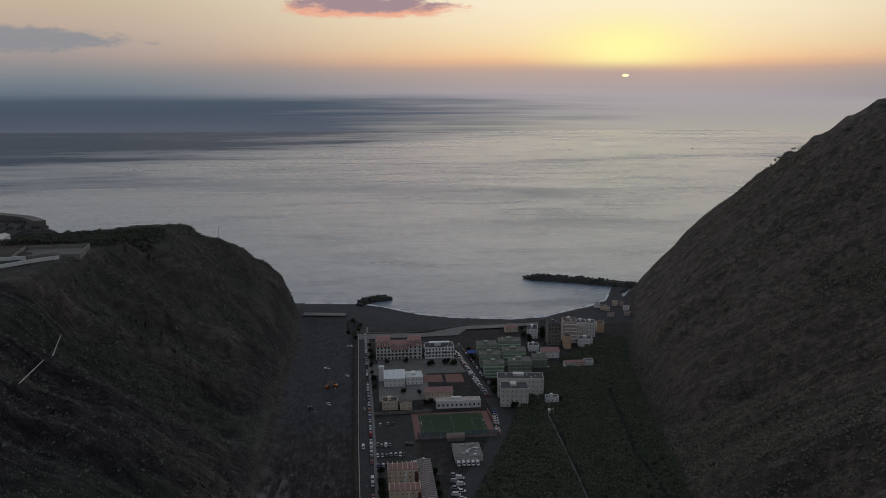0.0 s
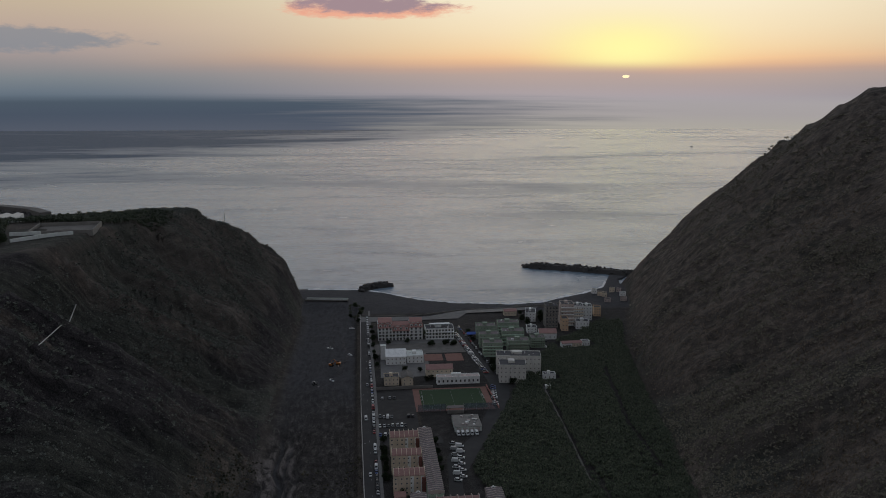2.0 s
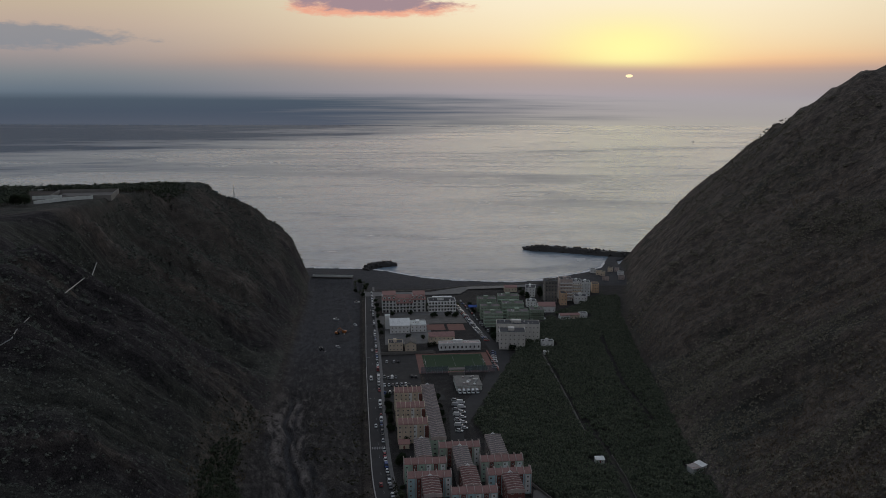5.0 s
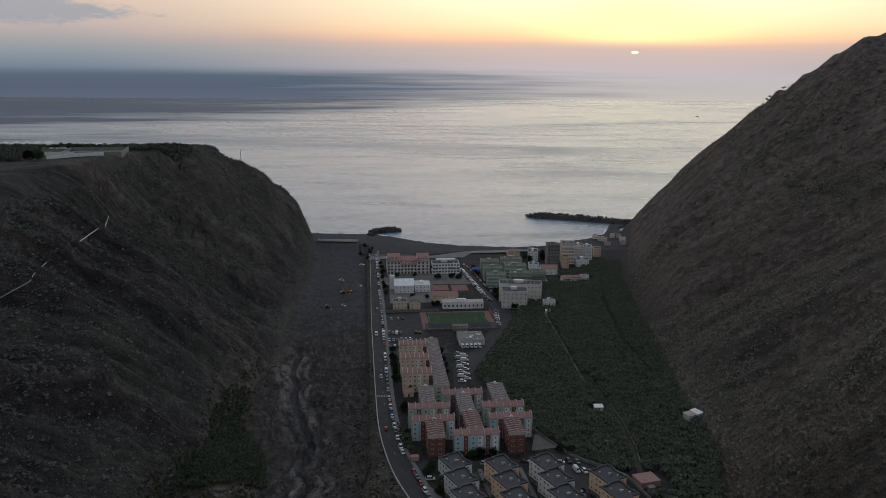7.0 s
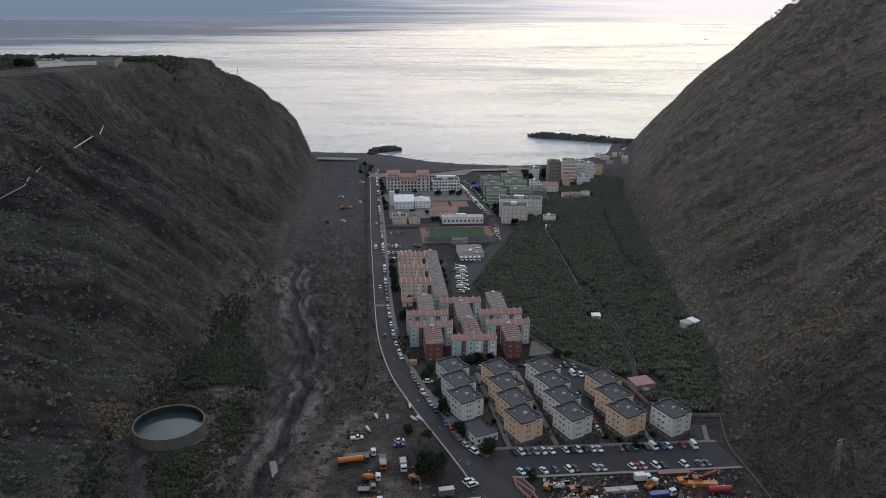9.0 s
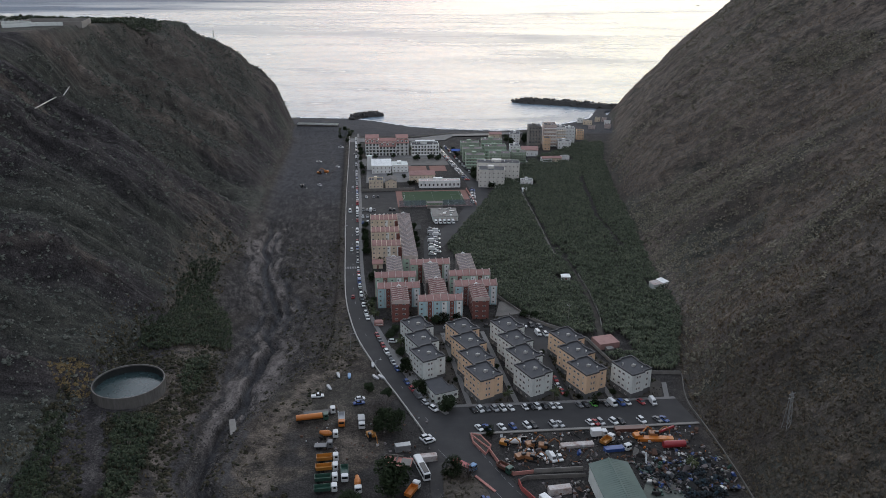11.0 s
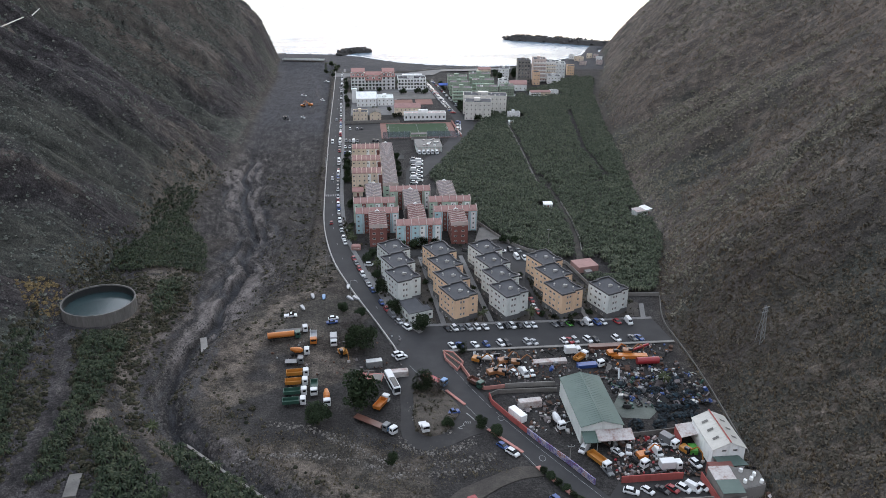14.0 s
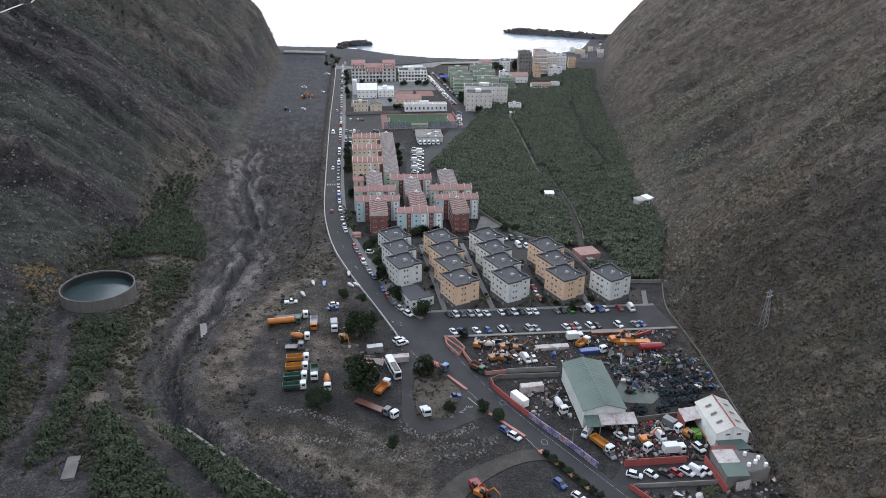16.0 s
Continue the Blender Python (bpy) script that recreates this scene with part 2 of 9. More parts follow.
def sea_material():
    m = bpy.data.materials.new("sea_water")
    m.use_nodes = True
    n = Nodes(m.node_tree)
    where = n.add("ShaderNodeNewGeometry").outputs["Position"]
    # long streaks, wider far out: ruffled, with dimmer reflections put into a darker colour
    lane = n.noise(n.scaled(where, 1 / 300.0, 1 / 90.0, 1, 14), 1.0, 5.0, 0.62, 0.9)
    lane2 = n.noise(n.scaled(where, 1 / 1700.0, 1 / 560.0, 1, -9, (3, 1, 0)), 1.0, 5.0, 0.58, 0.8)
    xyz = n.add("ShaderNodeSeparateXYZ")
    n.link(where, xyz.inputs[0])
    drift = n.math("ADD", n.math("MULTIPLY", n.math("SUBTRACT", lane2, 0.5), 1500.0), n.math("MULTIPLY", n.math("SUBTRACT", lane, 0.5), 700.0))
    # field that darkens the water's colour far out and left, meeting the painted backdrop
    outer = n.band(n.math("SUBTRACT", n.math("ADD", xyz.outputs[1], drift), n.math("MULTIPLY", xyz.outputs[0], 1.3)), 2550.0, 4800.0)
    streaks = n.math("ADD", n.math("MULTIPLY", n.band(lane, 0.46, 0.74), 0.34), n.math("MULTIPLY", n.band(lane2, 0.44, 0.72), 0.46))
    ruffled_dim = n.math("ADD", n.math("MULTIPLY", outer, 0.95), streaks, clamp=True)
    wave = n.noise(n.scaled(where, 1 / 16.0, 1 / 5.0, 1, -8), 1.0, 5.0, 0.65)
    swell = n.noise(n.scaled(where, 1 / 70.0, 1 / 22.0, 1, -8), 1.0, 3.0, 0.6)
    height = n.math("ADD", n.math("MULTIPLY", wave, 0.8), n.math("MULTIPLY", swell, 1.0))
    chop = n.math("ADD", n.math("MULTIPLY", wave, 0.6), n.math("MULTIPLY", swell, 0.4))
    p = n.add("ShaderNodeBsdfPrincipled")
    # sky sheen on the chop is put into the base colour
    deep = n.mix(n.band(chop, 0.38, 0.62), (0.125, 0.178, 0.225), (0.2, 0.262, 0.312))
    n.link(n.mix(ruffled_dim, deep, n.mix(n.band(chop, 0.36, 0.64), (0.032, 0.065, 0.115), (0.05, 0.09, 0.145))), p.inputs["Base Color"])
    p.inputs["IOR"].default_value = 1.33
    # bluish tint stands in for waves reflecting the higher, bluer sky
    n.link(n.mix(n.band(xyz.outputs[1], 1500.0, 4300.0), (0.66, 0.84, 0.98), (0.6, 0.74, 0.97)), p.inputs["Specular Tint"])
    n.link(n.math("ADD", n.math("MULTIPLY", ruffled_dim, 0.2), 0.22), p.inputs["Roughness"])
    n.link(n.math("MULTIPLY", n.math("SUBTRACT", 1.0, n.math("MULTIPLY", ruffled_dim, 0.94)), n.math("ADD", 0.63, n.math("MULTIPLY", n.band(chop, 0.38, 0.62), 0.24))), p.inputs["Specular IOR Level"])
    k = n.add("ShaderNodeBump")
    k.inputs["Distance"].default_value = 1.0
    n.link(n.math("ADD", n.math("MULTIPLY", ruffled_dim, 0.3), 0.7), k.inputs["Strength"])
    n.link(height, k.inputs["Height"])
    n.link(k.outputs[0], p.inputs["Normal"])
    out = n.add("ShaderNodeOutputMaterial")
    n.link(p.outputs[0], out.inputs[0])
    return m


MAT_GROUND, MAT_SEA = ground_material(), sea_material()
MAT_ASPHALT = material("asphalt", [(0.026, 0.0258, 0.0268), (0.035, 0.0345, 0.0355), (0.05, 0.0488, 0.049)], 9.0, 0.6, 0.85, 0.2, 0.02)
MAT_OLD_ASPHALT = material("worn_asphalt", [(0.026, 0.025, 0.0248), (0.036, 0.0345, 0.034), (0.06, 0.0565, 0.054)], 6.0, 0.7, 0.9, 0.3, 0.03)
MAT_CONCRETE = material("concrete", [(0.14, 0.132, 0.122), (0.27, 0.26, 0.24)], 5.0, 0.5, 0.9, 0.3, 0.02)
MAT_DARK_CONCRETE = material("stained_concrete", [(0.09, 0.085, 0.08), (0.18, 0.17, 0.155)], 5.0, 0.5, 0.9, 0.3, 0.02)
MAT_PAVING = material("paving", [(0.12, 0.118, 0.115), (0.2, 0.195, 0.188)], 4.0, 0.5, 0.9, 0.2, 0.02)


# ---------------------------------------------------------------- land forms
def lattice(ix, iy, seed):
    h = (ix.astype(np.int64) * 374761393 + iy.astype(np.int64) * 668265263 + seed * 974634721) & 0x7FFFFFFF
    h = ((h ^ (h >> 13)) * 1274126177) & 0x7FFFFFFF
    return ((h ^ (h >> 16)) & 0xFFFF) / 65535.0


def value_noise(x, y, seed):
    ix, iy = np.floor(x), np.floor(y)
    fx, fy = x - ix, y - iy
    fx, fy = fx * fx * (3 - 2 * fx), fy * fy * (3 - 2 * fy)
    a, b = lattice(ix, iy, seed), lattice(ix + 1, iy, seed)
    c, d = lattice(ix, iy + 1, seed), lattice(ix + 1, iy + 1, seed)
    return (a + (b - a) * fx) * (1 - fy) + (c + (d - c) * fx) * fy - 0.5


def fbm(x, y, size, octaves, seed, gain=0.5):
    total, amp, f = 0.0, 1.0, 1.0 / size
    for o in range(octaves):
        total = total + amp * value_noise(x * f + 17.3 * o, y * f - 9.1 * o, seed + o)
        amp, f = amp * gain, f * 2.03
    return total


def ribs(run, down, size, seed):
    """Spurs and gullies that run down a slope; sharp crests, between -0.5 and 0.5."""
    k = value_noise(run / size, down / (size * 4.5), seed) + 0.35 * value_noise(run / size * 2.3, down / (size * 2), seed + 1)
    return 0.5 - 2.2 * np.abs(k)


def ease(v, lo, hi):
    t = np.clip((v - lo) / (hi - lo), 0, 1)
    return t * t * (3 - 2 * t)


def line(y, *knots):
    """A smooth-enough line through knots of (y, value)."""
    ks = sorted(knots)
    return np.interp(y, [k[0] for k in ks], [k[1] for k in ks])


def soft_min(a, b, r):
    h = np.clip(0.5 + 0.5 * (b - a) / r, 0, 1)
    return b + (a - b) * h - r * h * (1 - h)


def shore(x):
    return line(x, (-400, 760), (-200, 860), (-66, 861), (-3, 852), (22, 837), (57, 805), (92, 788), (151, 776), (188, 781), (216, 800), (245, 816), (271, 840), (283, 866), (300, 905))


def toe_left(y):
    return line(y, (-400, -140), (60, -118), (180, -106), (235, -100), (300, -86), (330, -82), (368, -76), (432, -65), (580, -67), (740, -61), (800, -63), (850, -72), (890, -110), (960, -220))


def toe_right(y):
    return line(y, (-400, 120), (100, 127), (150, 134), (190, 136), (228, 143), (291, 166), (352, 174), (431, 190), (498, 201), (620, 228), (740, 268), (800, 284), (866, 298), (900, 330), (950, 430), (1000, 560))


def bank_right(y):
    """The river's bank on the road's side."""
    return line(y, (-400, 140), (60, 75), (90, 40), (105, 17), (120, -3), (135, -18), (150, -31), (170, -42), (200, -38), (230, -25), (255, -10), (280, -6), (300, -6), (760, -7))


def bank_left(y):
    return line(y, (-400, 90), (60, 40), (90, 12), (111, -8), (125, -22), (139, -37), (150, -50), (170, -58), (200, -56), (266, -56), (317, -70), (368, -72), (432, -63), (760, -60))


def thalweg(y):
    y = np.asarray(y, float)
    bend = 10.0 * value_noise(y / 30.0, y * 0, 95) + 4.0 * value_noise(y / 12.0, y * 0, 96)
    return bend * ease(470 - y, 0, 60) + line(y, (-400, 115), (60, 58), (90, 26), (115, -9), (133, -24), (151, -39), (171, -48), (205, -43), (266, -38), (313, -35), (338, -42), (386, -51), (471, -54), (633, -50), (768, -46))


def side_channel(y):
    """A smaller channel that winds beside the main one and meets it now and then."""
    y = np.asarray(y, float)
    return thalweg(y) + 5.5 + 15.0 * value_noise(y / 47.0, y * 0, 97) + 3.0 * value_noise(y / 9.0, y * 0, 98)


DIRT_TRACK = [(-99, 232), (-96.4, 216), (-88.3, 194), (-80.8, 165), (-79.3, 141), (-78.6, 114), (-70, 90)]
FARM_TRACK = [(-66, 172), (-60, 154), (-48.4, 138.4), (-37.2, 122.4), (-25.5, 107.3), (-14, 92)]


def from_line(x, y, pts):
    best = np.full(np.shape(x), 1e9)
    for (ax, ay), (bx, by) in zip(pts, pts[1:]):
        t = np.clip(((x - ax) * (bx - ax) + (y - ay) * (by - ay)) / ((bx - ax) ** 2 + (by - ay) ** 2), 0, 1)
        best = np.minimum(best, np.hypot(x - ax - t * (bx - ax), y - ay - t * (by - ay)))
    return best


def valley(y):
    return 3.0 + np.clip(750 - y, 0, 900) * 0.0125


def land(x, y):
    """Heights of the land at arrays of x and y."""
    x, y = np.asarray(x, float), np.asarray(y, float)
    base = valley(y)
    # river bed
    br, bl = bank_right(y), bank_left(y)
    steep = np.where(y > 262, 2.0, 9.0)
    inside = ease(br - x, 0, steep) * ease(x - bl, -2, 9)
    off_ch = np.abs(x - thalweg(y))
    off_2 = np.abs(x - side_channel(y))
    cut = np.abs(fbm(x - thalweg(y), y * 0.13, 6, 4, 14))
    bed = 2.6 + (2.9 * ease(2.6 - off_ch, 0, 1.2) + 1.2 * ease(1.9 - off_2, 0, 1.2) * ease(y - 190, 0, 40) + 0.9 * ease(13 - off_ch, 0, 4) + 1.6 * ease(0.12 - cut, 0, 0.12) * ease(18 - off_ch, 0, 6)) * ease(480 - y, 0, 60) + (1.6 * fbm(x, y * 0.6, 20, 5, 3) + 0.9 * np.abs(fbm(x * 1.6, y * 0.5, 9, 4, 4))) * (1 - 0.7 * ease(y, 440, 560)) * ease(760 - y, 0, 60)
    z = np.maximum(base - inside * bed * ease(790 - y, 0, 40), 0.7)
    # bench beside the river and up to the foot of the cliff
    bench = ease(bl - x, 0, 14) * ease(350 - y, 0, 60) * ease(y - 40, 0, 100)
    z = z + bench * (3.2 + 0.8 * fbm(x, y, 18, 3, 8))
    rough = ease(200 - y, 0, 60) * (x < 22)
    z = z + 0.25 * fbm(x, y, 9, 3, 5) * rough
    # beach and sea bed
    s = shore(x) - y
    z = np.where(y > 700, np.minimum(z, np.clip(s * 0.05, -7, 3.0)), z)
    # the left massif with its plateau
    d = toe_left(y) - x
    d = d + 6 * fbm(x, y, 40, 4, 11) * ease(d, -4, 20)
    low = line(y, (150, 1.2), (235, 1.3), (310, 1.65), (360, 1.55), (430, 1.05), (560, 1.2), (700, 1.9), (770, 2.6), (860, 2.3))
    first = line(y, (150, 45), (310, 38), (430, 40), (700, 24), (790, 18))
    high = line(y, (150, 0.97), (310, 0.99), (430, 1.06), (600, 1.24), (720, 1.4), (860, 1.4))
    dd = np.clip(d, 0, None)
    hill = low * np.minimum(dd, first) + high * np.clip(dd - first, 0, None)
    cap = 133 - 0.07 * np.clip(y - 480, 0, None) + 2.0 * fbm(x, y, 60, 3, 31)
    hill = hill + 1.3 * np.clip(dd - 92, 0, None) * ease(y, 380, 440) * ease(620 - y, 0, 60)
    hill = soft_min(hill, cap, 6)
    coast = 1.5 * (line(x, (-700, 488), (-250, 698), (-165, 760), (-150, 769), (-139, 762), (-124, 779), (-110, 793), (-85, 824), (-60, 868)) - y)
    hill = np.maximum(soft_min(hill, coast, 10), -12)
    run = y + 1.0 * np.clip(d, 0, 160) + 16 * fbm(x, y, 70, 3, 22)
    g = 0.8 * ribs(run, d, 38, 21) + 0.62 * ribs(run, d, 16, 24) + 0.22 * ribs(run, d, 8, 26)
    crag = 3.2 * fbm(x, y, 11, 4, 27)
    edge = ease(d, 2, 25) * (1 - 0.93 * ease(hill, 112, 122))
    left = hill + (16.0 * g + crag) * edge * (1 - 0.75 * ease(y, 620, 710))
    z = np.where(d > 0, np.where(y < 850, np.maximum(z, 0) * ease(30 - d, 0, 30), z) + np.maximum(left, 0) * (hill > -1), z)
    # the right massif
    d = x - toe_right(y)
    d = d + 5 * fbm(x, y, 36, 4, 41) * ease(d, -4, 20)
    dd = np.clip(d, 0, None)
    s1 = line(y, (100, 1.45), (200, 1.45), (260, 1.2), (420, 1.15), (680, 1.5), (820, 1.3))
    s2 = line(y, (100, 1.05), (200, 1.0), (380, 0.78), (560, 0.82), (760, 0.98), (820, 0.98))
    brow = line(y, (400, 165), (680, 215))
    hill = s1 * np.minimum(dd, 32) + s2 * np.clip(np.minimum(dd, brow) - 32, 0, None) + 0.45 * np.clip(dd - brow, 0, None)
    # the sea cliff that ends the ridge
    sea_edge = line(x, (280, 820), (303, 820), (340, 824), (378, 830), (404, 810), (430, 790), (465, 732), (600, 560), (900, 380))
    hill = soft_min(hill, 45 + 0.9 * np.clip(x - 303, 0, 160) + 0.45 * np.clip(x - 463, 0, None) - 1.7 * (y - sea_edge), 8)
    run = y + 0.7 * np.clip(d, 0, 250) + 14 * fbm(x, y, 80, 3, 52)
    rib = 0.8 * ribs(run, d, 85, 51) + 0.6 * ribs(run, d, 30, 53) + 0.32 * ribs(run, d, 11, 55) + 0.1 * ribs(run, d, 6, 59)
    crag = 2.0 * fbm(x, y, 8, 4, 57) + 5.0 * np.abs(fbm(x, y, 24, 4, 58)) * ease(y, 380, 560)
    right = hill + (10.0 * rib + crag) * ease(d, 2, 28) * (1 - 0.5 * ease(y, 640, 740))
    z = np.where(d > 0, z * ease(40 - d, 0, 40) + np.maximum(right, -8), z)
    return z


def height(x, y):
    return float(land(np.array([x]), np.array([y]))[0])


def mesh_of(name, verts, faces, mat=None, smooth=False):
    me = bpy.data.meshes.new(name)
    me.from_pydata(verts, [], faces)
    if mat:
        me.materials.append(mat)
    if smooth:
        me.polygons.foreach_set("use_smooth", [True] * len(me.polygons))
    me.update()
    return me


def build_ground():
    xs = np.concatenate([np.arange(-900, -240, 15.0), np.arange(-240, -110, 2.5), np.arange(-110, -62, 1.6), np.arange(-62, 4, 1.0), np.arange(4, 36, 1.6), np.arange(36, 310, 2.5), np.arange(310, 420, 4.0), np.arange(420, 1000, 14.0)])
    ys = np.concatenate([np.arange(-500, 60, 14.0), np.arange(60, 94, 2.5), np.arange(94, 330, 1.6), np.arange(330, 480, 2.5), np.arange(480, 930, 3.5), np.arange(930, 1100, 14.0)])
    gx, gy = np.meshgrid(xs, ys)
    gz = land(gx.ravel(), gy.ravel()).reshape(gx.shape)
    w, h = len(xs), len(ys)
    verts = np.stack([gx.ravel(), gy.ravel(), gz.ravel()], 1)
    idx = np.arange(w * h).reshape(h, w)
    quads = np.stack([idx[:-1, :-1], idx[:-1, 1:], idx[1:, 1:], idx[1:, :-1]], -1).reshape(-1, 4)
    me = bpy.data.meshes.new("ground")
    me.vertices.add(len(verts))
    me.vertices.foreach_set("co", verts.ravel())
    me.loops.add(quads.size)
    me.loops.foreach_set("vertex_index", quads.ravel())
    me.polygons.add(len(quads))
    me.polygons.foreach_set("loop_start", np.arange(0, quads.size, 4))
    me.polygons.foreach_set("loop_total", np.full(len(quads), 4))
    me.polygons.foreach_set("use_smooth", np.ones(len(quads), bool))
    x, y, z = verts.T
    br, bl = bank_right(y), bank_left(y)
    n1 = fbm(x, y, 30, 4, 71)
    river = ease(br - x, -1, 5) * ease(x - bl, -3, 6) * (y < 800)
    off_ch = np.abs(x - thalweg(y))
    wash = np.abs(fbm(x - thalweg(y), y * 0.13, 6, 4, 14))
    off_2 = np.abs(x - side_channel(y))
    pale = ease(14 - off_ch, 0, 5) * ease(off_ch - 1.9, 0, 1.0) * ease(y - 112, 0, 30) * ease(500 - y, 0, 90) * np.maximum(np.maximum(ease(4.6 - off_ch, 0, 1.2), 0.3 * ease(3.4 - off_2, 0, 1.2) * ease(off_2 - 1.2, 0, 0.8)), 0.8 * ease(wash, 0.12, 0.24)) * ease(fbm(x, y, 22, 3, 73), -0.35, -0.05)
    ledge = np.maximum(ease(1.0 - np.hypot((x + 52) / 13, (y - 426) / 16), 0, 0.5), ease(1.0 - np.hypot((x + 58) / 9, (y - 398) / 12), 0, 0.5))
    pale = np.maximum(pale, 0.8 * ledge * ease(fbm(x * 0.6, y, 9, 4, 76), -0.12, 0.1))
    track = line(y, (455, -42), (500, -34), (550, -26), (600, -17.4), (626, -13), (645, -18.6), (674, -19), (740, -29))
    pale = np.maximum(pale, 0.45 * ease(2.2 - np.abs(x - track - 3.0 * value_noise(y / 14.0, y * 0, 99)), 0, 1.2) * ease(y - 560, 0, 40) * ease(700 - y, 0, 60))
    river = river * (1 - 0.6 * ease(n1 + 0.2, 0, 0.3) * ease(400 - y, 0, 100) * ease(np.abs(x - thalweg(y)) - 8, 0, 8))
    sand = ease(y - 738, 0, 6) * (z < 4.5) * ease(400 - x, 0, 20)
    sand = np.maximum(sand, river * ease(y + 60 * fbm(x, y, 40, 4, 74), 440, 580))
    damp = 0.85 * np.maximum(ease(1.7 - off_ch, 0, 0.8), 0.8 * ease(1.2 - off_2, 0, 0.7)) * ease(480 - y, 0, 60)
    sand = np.maximum(sand, np.maximum(damp, 0.7 * ease(0.09 - wash, 0, 0.07) * ease(16 - off_ch, 0, 6) * ease(430 - y, 0, 60))) * (1 - np.minimum(pale, 1) * (y > 440))
    river = np.maximum(river, 0.8 * ease(2.7 - from_line(x, y, DIRT_TRACK) + 1.2 * n1, 0, 1.4))
    yard_track = ease(2.6 - from_line(x, y, FARM_TRACK), 0, 0.8)
    cliff_top = line(y, (150, 10), (230, 30), (300, 62), (430, 58), (520, 30), (640, 26), (860, 30))
    basalt = np.maximum(ease(bl - x, -4, 10) * (y < 420), ease(toe_left(y) - x, -3, 6) * ease(cliff_top + 22 * n1 - (toe_left(y) - x), -8, 8))
    yard = ease(x - br, 0, 10) * ease(toe_right(y) - x, 0, 8) * (y < 740)
    yard = yard * np.where(x < 35, ease(0.1 - fbm(x, y, 26, 4, 77) - 0.5 * ease(140 - y, 0, 18) - 0.4 * ease(-16 - x, 0, 12), 0, 0.15), 1.0)
    yard = np.maximum(yard, yard_track)
    rock_r = ease(x - toe_right(y), 0, 6) * ease(fbm(x * 0.8 - 0.5 * y, (y + 0.9 * x) * 0.16, 26, 3, 81), 0.06, 0.2) * ease(n1 + 0.25, 0, 0.3)
    bankd = np.abs(x - bl + 12)
    dry = np.maximum(ease(14 - bankd, 0, 10) * (y < 420) * (y > 130), np.maximum(0.8 * rock_r, ease(x - br, 1, 6) * ease(br + 22 - x, 0, 10) * (y < 320) * 0.8))
    dry = np.maximum(dry, 0.4 * (x < 34) * ease(x - br, 0, 6) * ease(225 - y, 0, 40) * ease(fbm(x, y, 14, 3, 79) + 0.25, 0, 0.3))
    dl, dr = toe_left(y) - x, x - toe_right(y)
    # more scrub in gullies, its dark tone doubling as painted shade
    veg_shade = np.where(dl > 0, 0.5 - 1.1 * ribs(y + 1.0 * np.clip(dl, 0, 160) + 16 * fbm(x, y, 70, 3, 22), dl, 38, 21), 0)
    veg_shade = np.where(dr > 0, 0.4 - 1.0 * ribs(y + 0.7 * np.clip(dr, 0, 250) + 14 * fbm(x, y, 80, 3, 52), dr, 30, 53), veg_shade) + 0.5 * n1
    dry = np.maximum(dry, ease(dr, -3, 0) * ease(9 - dr, 0, 5) * ease(y - 270, 0, 20) * ease(430 - y, 0, 40))
    # paler crests: dry grass, with the light on the ribs put into colour
    crest = ribs(y + 1.0 * np.clip(dl, 0, 160) + 16 * fbm(x, y, 70, 3, 22), dl, 38, 21) + 0.45 * ribs(y + 1.0 * np.clip(dl, 0, 160) + 16 * fbm(x, y, 70, 3, 22), dl, 15, 24)
    dry = np.maximum(dry, 0.75 * ease(crest, 0.25, 0.6) * ease(dl, 4, 20) * ease(n1 + 0.35, 0, 0.4))
    tan = fbm(x + 0.5 * y, y * 0.55, 42, 4, 83)
    dry = np.maximum(dry, 0.95 * ease(tan + 0.6 * fbm(x, y, 8, 3, 84), 0.02, 0.3) * ease(dr, 2, 14) * (1 - 0.5 * ease(y, 420, 560)))
    # far hillside paler and less green with distance: haze put into the ground colour
    dry = np.maximum(dry, 0.85 * ease(y + 60 * n1, 360, 500) * ease(dr, 2, 14))
    veg_shade = veg_shade - 0.35 * ease(dr, 2, 20) * ease(y, 330, 480)
    pale = np.maximum(pale, 0.6 * ease(dr, -3, -1) * ease(7 - dr, 0, 4) * ease(y - 280, 0, 20) * ease(400 - y, 0, 40) * ease(n1 + 0.3, 0, 0.3))
    veg_shade = veg_shade + np.where(dr > 0, -0.9 * np.clip(tan, -0.5, 0.5), 0)
    down_l, down_r = np.clip(dl, 0, 400), np.clip(dr, 0, 600)
    run = np.where(dl > 0, y + 1.0 * np.clip(dl, 0, 160) + 16 * fbm(x, y, 70, 3, 22), np.where(dr > 0, y + 0.7 * np.clip(dr, 0, 250) + 14 * fbm(x, y, 80, 3, 52), x - thalweg(y) + 5 * fbm(x, y, 24, 3, 92)))
    for name, values in (("run", run), ("down", np.where((dl > 0) | (dr > 0), down_l + down_r, y))):
        me.attributes.new(name, "FLOAT", "POINT").data.foreach_set("value", values.astype(np.float32))
    for name, values in (("veg_shade", veg_shade), ("river", river), ("pale", pale), ("sand", sand), ("yard", yard), ("dry", dry), ("basalt", basalt), ("slope", np.maximum(ease(dl, 0, 8), ease(dr, 0, 8)))):
        a = me.attributes.new(name, "FLOAT", "POINT")
        a.data.foreach_set("value", np.clip(values, 0, 1).astype(np.float32))
    me.materials.append(MAT_GROUND)
    me.update()
    me.validate()
    return tagged(new("ground", me), "dark volcanic valley floor between steep scrub-covered slopes", "ground", kind="structure")


ground = build_ground()


